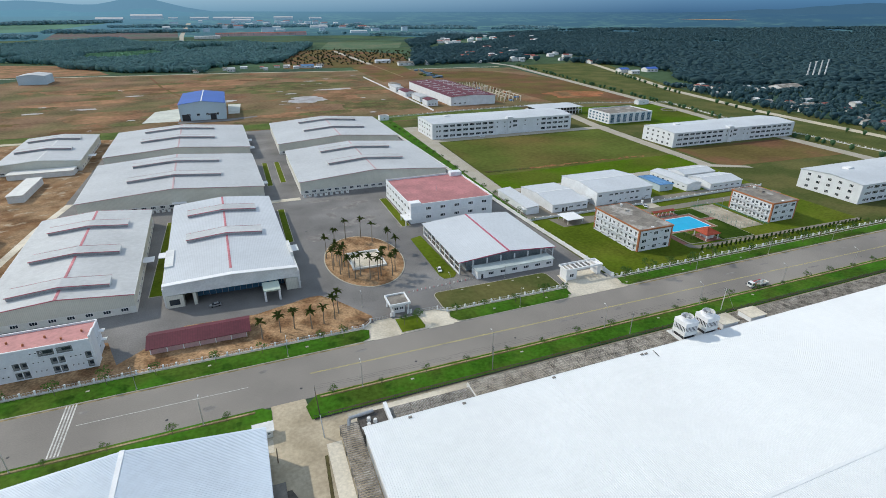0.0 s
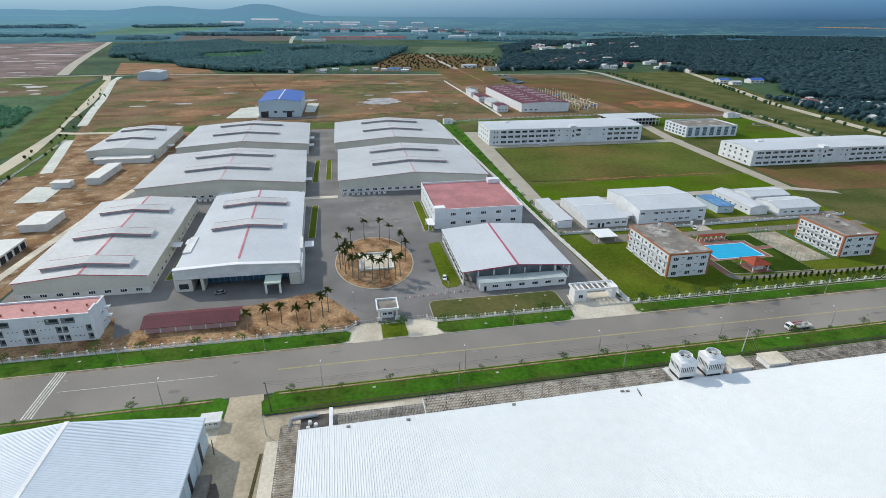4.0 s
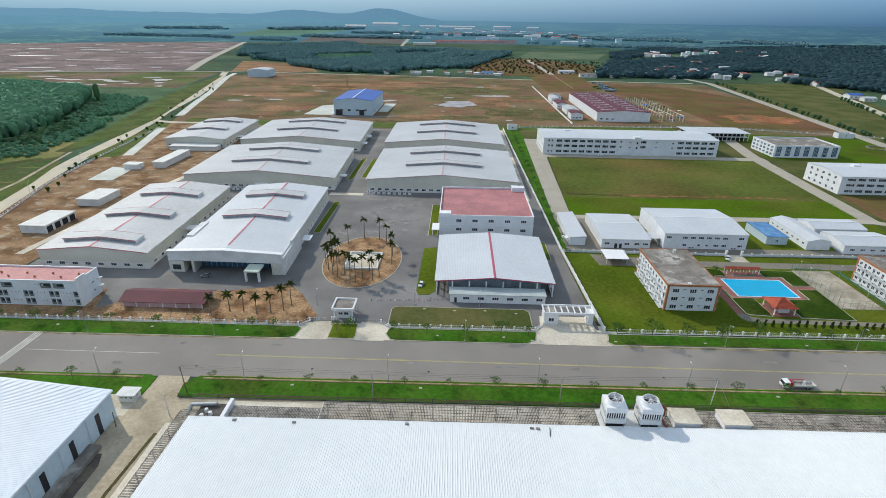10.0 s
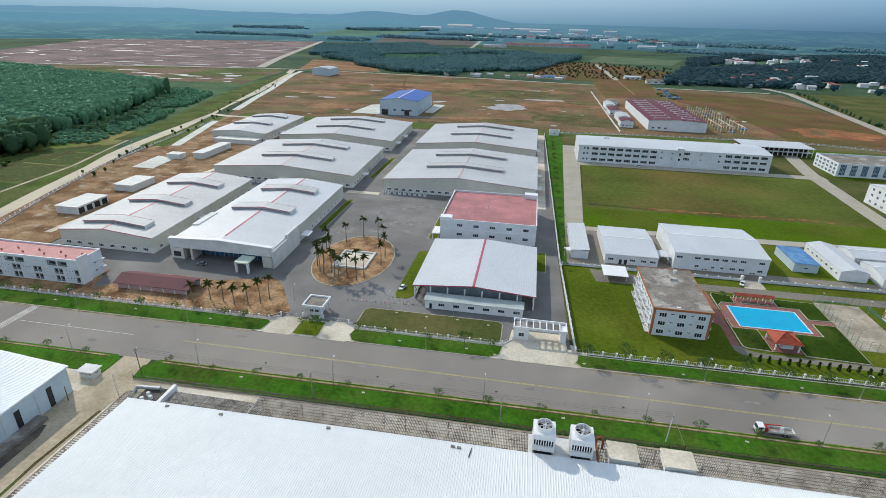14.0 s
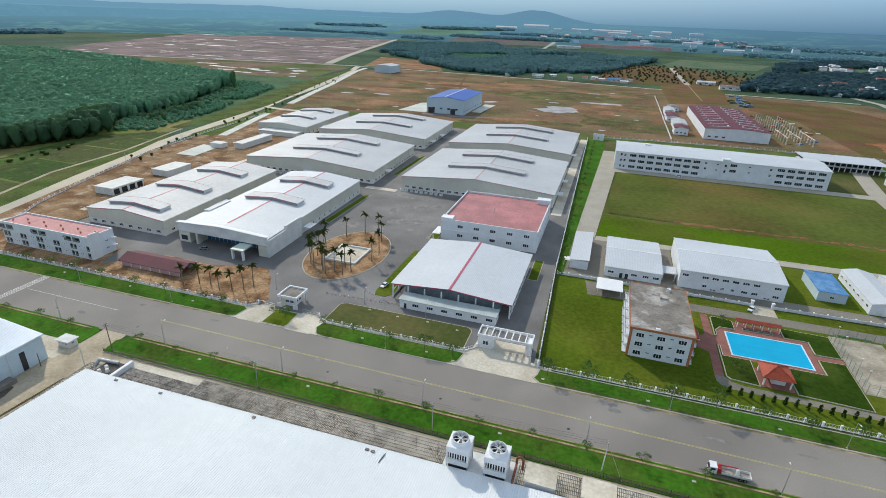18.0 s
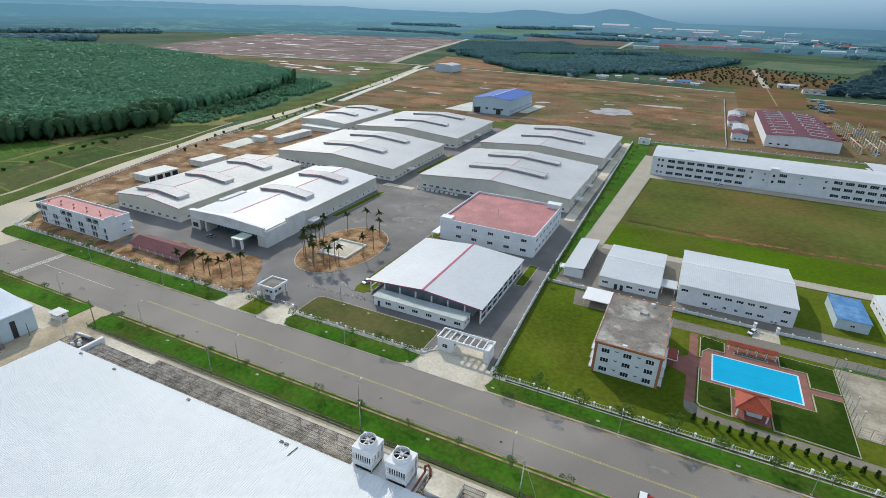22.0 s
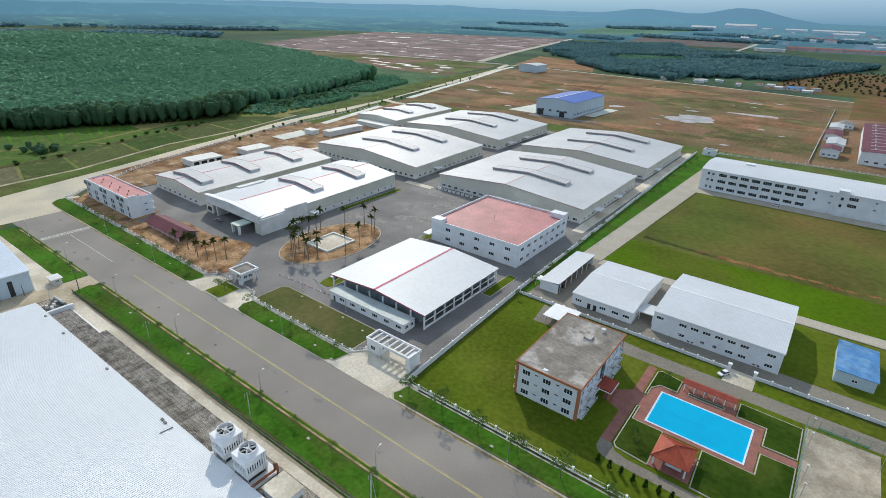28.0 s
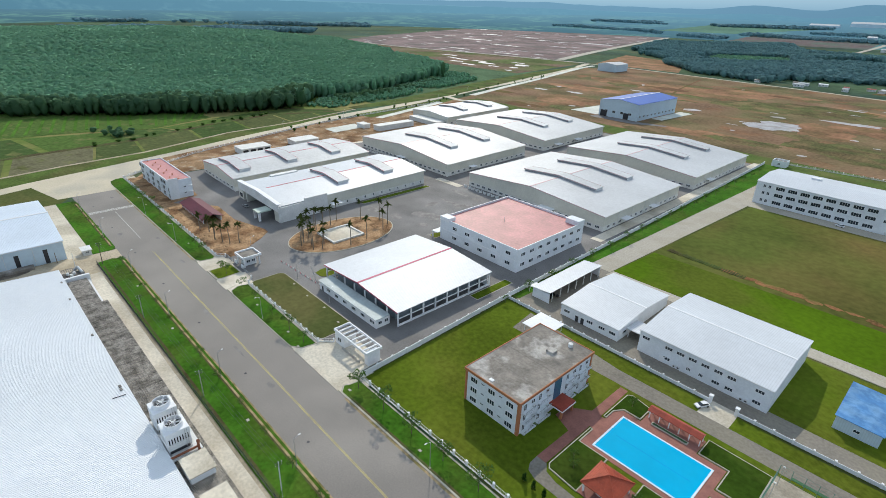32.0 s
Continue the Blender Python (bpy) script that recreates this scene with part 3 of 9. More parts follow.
M_bank = mk("bank_grass", (0.085, 0.125, 0.03), 0.95, var=0.35, big=0.05, fine=0.6, second=(0.11, 0.12, 0.04), patch=0.04)
slab("road_bank", PATH[:-1] + [(-338, 232), (-318, 175), (-300, 108), (-283, 55), (-268, 0), (-258, -40), (-240, -100)], 0.08, M_bank, "green bank beside the side road", "grass", 0.2)
for lo, hi, n, pick in ((PATH, TRACK, 9, (1, 3, 2, 1, 4, 1, 2, 4, 1)), (TRACK, FRONT, 7, (4, 0, 4, 0, 4, 2, 4))):
    for k in range(n):
        a0, a1 = (k + 0.03) / n, (k + 0.97) / n
        quad = []
        for line, s, m in ((lo, a0, 0.06), (lo, a1, 0.06), (hi, a1, 0.94), (hi, a0, 0.94)):
            p, q = along_line(lo, s), along_line(hi, s)
            quad.append((p[0] + (q[0] - p[0]) * m, p[1] + (q[1] - p[1]) * m))
        slab("paddy_plot", quad, 0.1 + 0.03 * (k % 2), M_plots[pick[k]], "rice paddy plot between low banks", "paddy", 0.2)
slab("paddy_plot", [(-640, -140), (-412, -140), (-388, 10), (-371, 60), (-391, 121), (-425, 118), (-456, 62), (-484, 26), (-560, -80)], 0.14, M_plots[0], "bright green rice plot before the plantation", "paddy", 0.2)
M_rows = mk("rice_rows", (0.07, 0.16, 0.02), 0.95, var=0.3, big=0.05, fine=0.5)
for k in range(26):
    y = -100 + k * 8.4
    x1 = -400 + 0.09 * (y + 60) if y < 60 else -372 - (y - 60) * 0.36
    slab("rice_row", ribbon([(x1 - 4, y), (x1 - 70 + max(0, y - 40) * 0.6, y + 14)], 2.2), 0.34, M_rows, "row of young rice in the wet plot", "rice", 0.24)
M_ditch = mk("ditch_earth", (0.1, 0.085, 0.04), 0.95, var=0.35, big=0.06, fine=0.6, second=(0.07, 0.1, 0.03), patch=0.06)
slab("ditch", ribbon(TRACK, 6), 0.2, M_ditch, "dark earth ditch along the paddies", "ditch", 0.3)
slab("ditch", ribbon([(-500, 10), (-470, 48), (-432, 100), (-408, 150), (-392, 205), (-360, 240)], 5), 0.18, M_ditch, "dark earth ditch at the plantation edge", "ditch", 0.3)
slab("earth_track", ribbon(PATH, 2.4), 0.24, M_servdrive, "pale footpath beside the paddies", "track", 0.3)
slab("canal_crossing", [(-300, 399), (-336, 399), (-362, 404), (-364, 414), (-338, 408), (-300, 407)], 0.14, M_concroad, "pale concrete crossing between the canal reaches", "road", 0.3)
slab("canal_bank", [(-328, 245), (-306, 250), (-330, 372), (-338, 396), (-352, 396), (-338, 322)], 0.06, M_bank, "grass bank between canal and side road", "grass", 0.3)
slab("grass_strip", [(-356, 262), (-366, 262), (-382, 349), (-449, 590), (-478, 740), (-500, 900), (-494, 900), (-452, 742), (-366, 420), (-352, 330)], 0.07, M_bank, "green grass strip below the plantation", "grass", 0.3)
slab("scrub", [(-900, 262), (-372, 303), (-400, 430), (-470, 760), (-1500, 790)], 0.03, M_bush, "dark scrub at the edge of the plantation", "scrub", 0.5)
slab("far_field", [(-2300, 2300), (-2060, 2440), (-1595, 2690), (-1240, 2560), (-1060, 2490), (-900, 2600), (-1000, 2750), (-1500, 3000), (-2300, 2600)], 0.07, mk("bright_far_field", (0.1, 0.2, 0.04), 0.95, var=0.2, big=0.004, fine=0.05), "bright green farmland", "field", 0.5)
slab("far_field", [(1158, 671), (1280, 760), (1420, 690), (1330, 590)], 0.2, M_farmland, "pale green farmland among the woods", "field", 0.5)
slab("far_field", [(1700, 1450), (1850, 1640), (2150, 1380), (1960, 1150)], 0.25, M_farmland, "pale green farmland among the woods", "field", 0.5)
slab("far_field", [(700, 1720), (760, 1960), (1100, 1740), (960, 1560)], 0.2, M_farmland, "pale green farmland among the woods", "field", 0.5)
slab("earth_yard", [(-296, 60), (-226, 8), (-226, 62), (-225.5, 400), (-338, 400), (-322, 260)], 0.01, M_dirt, "bare orange earth yard beside the halls", "earth", 0.4)
slab("yard_path", ribbon([(-223.5, 204), (-230, 163), (-232.5, 134), (-235.5, 103), (-238, 62)], 4.2), 0.09, M_conc, "pale concrete path along the earth yard", "path", 0.3)
slab("dirt_field", [(-517, 1002), (-330, 1000), (-367, 1098), (-467, 1237), (-603, 1286)], 0.05, M_orange, "bare red earth", "earth", 0.5)

# main road, crossing road, driveways
slab("road", lean(rect(-214, 700, KERB_S, KERB_N)), 0.03, M_asphalt, "grey asphalt main road", "road", 0.4)
LEFT = [(-215, -160), (-243, -72), (-263, -10), (-281, 55), (-292, 95), (-316, 175), (-331, 240), (-346, 328), (-364, 405), (-382, 470), (-412, 613), (-468, 823), (-520, 975)]
slab("side_road", ribbon(LEFT, 12.5), 0.04, M_concroad, "pale concrete side road", "road", 0.4)
slab("crossing_apron", [(-262, -45), (-214, -33), (-214, -25.2), (-214, -2.4), (-232, 4), (-260, 40), (-272, 20)], 0.05, M_concroad, "pale concrete road junction", "road", 0.4)
slab("cross_track", ribbon([(-520, 978), (-455, 985), (-100, 955), (90, 925), (420, 905)], 7), 0.09, M_concroad, "pale concrete track behind the waste land", "road", 0.4)
slab("bank_road", ribbon([(-1400, 838), (-1277, 851), (-1010, 875), (-781, 935), (-524, 982)], 10), 0.6, M_lane, "raised grey road across the mud flats", "road", 0.8)
slab("bank_road", ribbon([(-604, 990), (-690, 1250), (-768, 1510), (-1036, 2430)], 20), 0.5, M_lane, "raised grey road across the mud flats", "road", 0.8)
slab("factory_yard", [(-224, 9), (-84, 9), (-52, 9), (24, 9), (22, 82), (17, 390), (-226, 392), (-226, 175)], 0.05, M_yard, "dark asphalt factory yard", "yard", 0.4)
slab("rear_pavement", rect(10.6, 16.6, 160, 395), 0.09, M_conc, "pale concrete strip beside the halls", "pavement", 0.3)
slab("rear_pavement", [(-113, 163.5), (-91, 163.5), (-91, 168.5), (-113, 168.5)], 0.09, M_conc, "pale concrete crossing between the halls", "pavement", 0.3)
slab("gate_driveway", [(-83, 10), (-86, KERB_N), (-76, KERB_N), (-76, 10)], 0.09, M_conc, "pale concrete gate drive", "driveway", 0.3)
slab("gate_driveway", [(-65, 10), (-65, KERB_N), (-55, KERB_N), (-58, 10)], 0.09, M_conc, "pale concrete gate drive", "driveway", 0.3)
slab("gate_driveway", [(3, 18), (1, 0), (-2, KERB_N + 0.9), (26, KERB_N + 0.9), (23.5, 1), (22, 18)], 0.09, M_conc, "pale concrete gate drive", "driveway", 0.3)
slab("service_drive", [(-123.5, KERB_S), (-113.5, KERB_S), (-112, -36), (-103, -44), (-101, -260), (-124.8, -260), (-124.8, -44), (-123.5, -35)], 0.04, M_servdrive, "stained concrete service drive", "driveway", 0.4)
slab("service_path", [(-103, -43.5), (-103, -36.2), (420, -30.5), (420, -38)], 0.05, M_conc, "pale concrete path beside the white roof", "path", 0.3)

slab("service_path", rect(-205, -124, -43.8, -34.2), 0.05, M_conc, "pale concrete strip before the neighbouring hall", "path", 0.3)
slab("gate_path", rect(102.6, 111.6, 73.4, 82), 0.125, M_conc, "concrete drive through the compound gate", "path", 0.3)

# verges with kerbs
def verge(name, outline, material, label, kerb=0.35, top=0.16):
    slab("kerb", [tuple(p) for p in outline], top, M_kerb, "pale concrete kerb", "kerb", 0.4)
    c = Vector((sum(p[0] for p in outline) / len(outline), sum(p[1] for p in outline) / len(outline)))
    inner = []
    n = len(outline)
    for i in range(n):
        a, b2, d = Vector(outline[i - 1]), Vector(outline[i]), Vector(outline[(i + 1) % n])
        e1, e2 = (b2 - a).normalized(), (d - b2).normalized()
        n1, n2 = Vector((-e1.y, e1.x)), Vector((-e2.y, e2.x))
        k = (n1 + n2)
        k = k / max(k.length_squared / 2, 0.3)
        inner.append(tuple(b2 + k * kerb))
    return slab(name, inner, top + 0.05, material, label, "grass", 0.4)


verge("verge", lean_low([(-236, 2.5), (-232, -1.5), (-226, KERB_N), (-90, KERB_N), (-87, -1), (-86, 4.6), (-88, 6), (-236, 5.6)]), M_verge, "bright green grass verge along the factory fence")
verge("verge", lean_low([(-75.5, KERB_N + 0.6), (-66, KERB_N + 0.6), (-65.4, 0), (-66, 8.5), (-75.5, 8.5)]), M_lawn, "small lawn before the gatehouse")
verge("verge", lean_low([(-55, 2), (-53, -1.6), (-50, KERB_N), (-4, KERB_N), (-0.5, 0), (0.5, 6.4), (-54, 6.4)]), M_verge, "bright green grass verge along the factory fence")
verge("verge", lean_low([(25.5, 2.0), (24.6, 0), (27, KERB_N), (700, KERB_N), (700, 11), (26, 6.6)]), M_verge, "dark green verge along the compound fence", 0.55)
verge("verge", lean_low([(-205, -34), (-205, -27.5), (-202, KERB_S), (-126, KERB_S), (-123.8, -27), (-124, -34)]), M_verge, "bright green grass verge")
verge("verge", lean_low([(-112.5, -34.5), (-113.4, -29), (-110, KERB_S), (700, KERB_S), (700, -35)]), M_verge, "long bright green verge beside the road")
verge("lawn", rounded(-55, -0.5, 7.2, 22.5, 3.0), M_drylawn, "mown lawn inside the fence")
verge("lawn", [(-38.6, 36), (-41, 33), (-45, 33), (-46, 36), (-45.5, 80), (-40, 82)], M_lawn, "narrow lawn beside the dining hall")
verge("lawn", rect(-45, -40, 98, 148), M_lawn, "narrow lawn beside the red-roofed building")
verge("lawn", rect(-165.5, -160, 60, 150), M_lawn, "narrow lawn between two halls")
verge("lawn", rect(-106.5, -102.5, 98, 150), M_lawn, "narrow lawn beside a hall")
verge("lawn", rect(-108.5, -104.5, 200, 262), M_lawn, "narrow lawn beside a hall")
verge("lawn", rect(-99.5, -95.5, 205, 262), M_lawn, "narrow lawn beside a hall")
verge("lawn", rect(11.5, 16, 70, 92), M_lawn, "narrow lawn beside the dining hall")
slab("earth_bed", [(-232, 6.2), (-88, 7.0), (-83, 11), (-83, 14), (-93, 30), (-99, 37), (-103, 37.5), (-125, 31), (-150, 32), (-170, 14), (-175, 30), (-232, 34)], 0.14, M_sand, "bare sandy planting bed with palms", "earth", 0.4)
slab("wall_strip", [(22.9, 84), (26, 84), (27, 134), (34, 354), (34, 398), (17.4, 398)], 0.13, M_verge, "green strip along the boundary wall", "grass", 0.3)

# dormitory compound
slab("compound_lawn", [(26, 8.2), (205, 9), (205, 80), (23.5, 80)], 0.1, M_lawn, "wide mown lawn round the dormitories", "lawn", 0.4)
slab("compound_path", [(38, 66), (77, 67), (205, 67), (205, 73.5), (77, 73.5), (36, 79)], 0.13, M_path, "concrete path behind the dormitories", "path", 0.3)
slab("compound_path", [(81.6, 24), (81.8, 20.8), (83.0, 18.8), (86, 17.6), (205, 15.8), (205, 18.6), (90, 20.8), (86.4, 21.8), (84.8, 24)], 0.13, M_path, "concrete path along the fence", "path", 0.3)
slab("court_apron", rect(25.5, 205, 81.6, 90), 0.12, M_path, "concrete lane before the white halls", "pavement", 0.3)
slab("court_apron", rect(25.5, 75, 90, 134), 0.1, M_path, "concrete lane round the white halls", "pavement", 0.3)
slab("lane", [(27, 134), (37.5, 134), (49, 354), (34, 354)], 0.1, M_lane, "long concrete lane beside the field", "road", 0.3)
slab("lane", [(37.5, 130), (212, 132), (240, 118), (240, 124), (212, 140), (38, 136)], 0.12, M_lane, "concrete lane behind the white halls", "road", 0.3)
slab("lane", [(208, 136), (218, 132), (232, 300), (250, 400), (238, 400), (220, 300)], 0.1, M_lane, "concrete lane between two fields", "road", 0.3)
slab("lane", rect(36, 232, 281, 292), 0.09, M_lane, "concrete lane before the long building", "road", 0.3)
slab("lawn_field", [(75, 90), (205, 90), (212, 131), (75, 129)], 0.06, M_lawn, "green lawn behind the white halls", "lawn", 0.3)
slab("field", [(38, 136), (209, 140), (217, 281), (47, 281)], 0.06, M_field, "rough field of brown and green grass", "field", 0.3)
slab("field_strip", [(38, 136), (209, 140), (212, 172), (40.5, 170)], 0.1, M_fieldgreen, "strip of fresh green grass", "field", 0.2)
slab("field", [(222, 128), (350, 122), (356, 182), (228, 186)], 0.06, M_brownfield, "brown grass field", "field", 0.3)
slab("lawn_field", [(236, 292), (330, 270), (366, 270), (385, 385), (262, 400)], 0.05, M_fieldgreen, "green lawn behind the laboratory block", "lawn", 0.3)
slab("highway_verge", [(455, 915), (402, 514), (378, 330), (362, 240), (352, 90), (345, -20), (470, -20), (480, 165), (520, 481), (625, 759), (700, 930)], 0.05, M_drylawn, "grass banks along the highway", "grass", 0.3)
slab("highway", ribbon([(720, 1080), (602, 759), (499, 481), (462, 300), (452, 165), (440, -10)], 13), 0.12, M_concroad, "pale grey highway beyond the compound", "road", 0.3)
slab("boundary_road", ribbon([(440, 1000), (455, 915), (402, 514), (378, 330), (362, 240), (352, 90), (346, 0)], 13), 0.13, M_lane, "pale boundary road with trees", "road", 0.3)

# painted lines on the road
for y in (-13.45, -13.1):
    slab("line_marking", rect(-110.5, 700, y - 0.07, y + 0.07), 0.036, M_yellow, "double yellow centre line", "road marking", 0.03)
slab("line_marking", rect(-176, -129.5, -13.5, -13.3), 0.036, M_line, "faded centre line", "road marking", 0.03)
for k in range(4):
    slab("line_marking", [(-180.6 + k * 0.85, -24.8), (-180.2 + k * 0.85, -24.8), (-180.2 + k * 0.85, -3), (-180.6 + k * 0.85, -3)], 0.036, M_line, "worn white line across the road", "road marking", 0.03)

# canal
slab("canal", ribbon([(-300, 255), (-334, 372)], 8), 0.1, M_canal, "pale concrete-lined canal", "canal", 0.4)
slab("canal", ribbon([(-352, 445), (-382, 551), (-407, 647), (-476, 881), (-489, 950)], 9), 0.1, M_canal, "pale concrete-lined canal", "canal", 0.4)


# worn ground beside the road: dirt lines, stains, covers
M_dust = mk("dusty_edge", (0.34, 0.26, 0.15), 0.95, var=0.35, big=0.2, fine=1.5, second=(0.2, 0.17, 0.07), patch=0.25)
for x0, x1 in ((-109, 690), (-200, -128)):
    slab("dirt_strip", lean(rect(x0, x1, KERB_S - 1.0, KERB_S - 0.4)), 0.225, M_dust, "worn tan dirt band at the kerb", "dirt", 0.05)
    slab("dirt_strip", lean(rect(x0, x1, KERB_S - 1.5, KERB_S - 1.02)), 0.226, M_ditch, "dark drain line behind the kerb", "dirt", 0.05)
slab("dirt_strip", lean(rect(-108, 690, -34.2, -33.4)), 0.226, M_ditch, "dark earth line below the fence", "dirt", 0.05)
slab("dirt_strip", lean(rect(-110, 690, KERB_S + 0.05, KERB_S + 0.9)), 0.034, M_dust, "drift of dust along the kerb", "dirt", 0.01)
slab("dirt_strip", lean(rect(30, 690, KERB_N - 0.8, KERB_N - 0.05)), 0.034, M_dust, "drift of dust along the kerb", "dirt", 0.01)
slab("dirt_strip", lean(rect(-220, -90, KERB_N - 0.7, KERB_N - 0.05)), 0.034, M_dust, "drift of dust along the kerb", "dirt", 0.01)
slab("dirt_strip", lean(rect(30, 690, KERB_N + 0.6, KERB_N + 1.2)), 0.226, M_ditch, "dark drain line behind the kerb", "dirt", 0.05)
slab("service_path", [(-111.5, -200), (-107, -200), (-106.4, -46), (-110.5, -46)], 0.07, M_conc, "pale concrete strip beside the slatted shade", "path", 0.3)
slab("broken_edge", ribbon([(-112, -200), (-112.3, -130), (-111.6, -90), (-112.4, -70), (-111.2, -50)], 0.9), 0.08, M_ditch, "broken earth edge of the service drive", "dirt", 0.1)
M_darkstrip = mk("dark_strip_ground", (0.085, 0.072, 0.06), 0.6, var=0.35, big=0.1, fine=1.0, second=(0.13, 0.105, 0.08), patch=0.1)
slab("wet_strip", [(-124.7, -240), (-119.2, -240), (-118.8, -120), (-119.4, -62), (-121, -58), (-124.7, -58)], 0.06, M_darkstrip, "dark brown strip along the neighbouring hall", "ground", 0.1)
slab("orchard_ground", [(-20, 1000), (250, 990), (330, 1330), (180, 1560), (30, 1540)], 0.05, M_brownfield, "brown orchard ground", "earth", 0.4)
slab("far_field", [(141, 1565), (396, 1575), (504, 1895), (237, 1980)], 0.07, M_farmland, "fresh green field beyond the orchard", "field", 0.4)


def far_patch(name, corners, material, label, category, n=7):
    """A field on the climbing plain, from its four corners on the level."""
    bm = bmesh.new()
    (ax, ay), (bx, by), (cx, cy), (dx, dy) = corners
    v = {}
    for i in range(n + 1):
        for j in range(n + 1):
            u, w = i / n, j / n
            x, y, z, k = far((ax * (1 - u) + bx * u) * (1 - w) + (dx * (1 - u) + cx * u) * w, (ay * (1 - u) + by * u) * (1 - w) + (dy * (1 - u) + cy * u) * w)
            v[i, j] = bm.verts.new((x, y, z + 0.9))
    for i in range(n):
        for j in range(n):
            bm.faces.new((v[i, j], v[i + 1, j], v[i + 1, j + 1], v[i, j + 1]))
    return tagged(new(name, mesh_of(name, bm, material)), label, category, "", "structure")


far_patch("town_ground", [(-790, 2440), (-310, 2520), (-417, 3729), (-1008, 3560)], mk("dull_red_ground", (0.17, 0.13, 0.125), 0.95, var=0.3, big=0.006, fine=0.05, second=(0.1, 0.125, 0.1), patch=0.006), "bare reddish ground before the town", "earth")
# This field's bluish green has the haze before the hills painted in.
far_patch("far_field", [(-1500, 3300), (-1100, 3500), (-1250, 6500), (-2200, 6200)], mk("haze_tinted_green", (0.1, 0.2, 0.14), 0.95, var=0.2, big=0.004, fine=0.05), "green farmland before the hills, tinted with haze", "field")
far_patch("far_road", [(-284, 2140), (-270, 2140), (-480, 5758), (-520, 5758)], M_lane, "pale road into the far town", "road")
slab("young_planting", [(-448, 1352), (-336, 1337), (-261, 1450), (-321, 1657), (-475, 1561)], 0.06, M_fieldgreen, "light green young planting in the wood", "field", 0.4)
slab("grass_strip", [(-330, 398), (10, 392), (205, 402), (205, 428), (10, 424), (-330, 432)], 0.08, M_bank, "grass strip behind the halls", "grass", 0.3)


# ---- factory halls ----
def gable_roof(t, x0, x1, y0, y1, eave, ridge, material, along="y", over=0.5, name="roof", label=""):
    """Two slopes of sheet metal with thickness; the ridge runs along y or x."""
    bm = bmesh.new()
    h = 0.18
    if along == "y":
        xm = (x0 + x1) / 2
        prof = [(x0 - over, eave), (xm, ridge), (x1 + over, eave), (x1 + over, eave + h), (xm, ridge + h), (x0 - over, eave + h)]
        prism(bm, [(x, y0 - over, z) for x, z in prof], (0, y1 - y0 + 2 * over, 0))
    else:
        ym = (y0 + y1) / 2
        prof = [(y0 - over, eave), (ym, ridge), (y1 + over, eave), (y1 + over, eave + h), (ym, ridge + h), (y0 - over, eave + h)]
        prism(bm, [(x0 - over, y, z) for y, z in prof], (x1 - x0 + 2 * over, 0, 0))
    return part(name, bm, material, t, label)


def gable_body(t, x0, x1, y0, y1, z0, eave, ridge, material, along="y", name="wall", label=""):
    """The four walls under a gable roof, one part a wall."""
    th = 0.3
    if along == "y":
        xm = (x0 + x1) / 2
        for y in (y0, y1 - th):
            bm = bmesh.new()
            prism(bm, [(x0, y, z0), (x1, y, z0), (x1, y, eave), (xm, y, ridge), (x0, y, eave)], (0, th, 0))
            part(name, bm, material[0], t, label)
        for x in (x0, x1 - th):
            part(name, boxes((x, x + th, y0 + th, y1 - th, z0, eave)), material[1], t, label)
    else:
        ym = (y0 + y1) / 2
        for x in (x0, x1 - th):
            bm = bmesh.new()
            prism(bm, [(x, y0, z0), (x, y1, z0), (x, y1, eave), (x, ym, ridge), (x, y0, eave)], (th, 0, 0))
            part(name, bm, material[1], t, label)
        for y in (y0, y1 - th):
            part(name, boxes((x0 + th, x1 - th, y, y + th, z0, eave)), material[0], t, label)


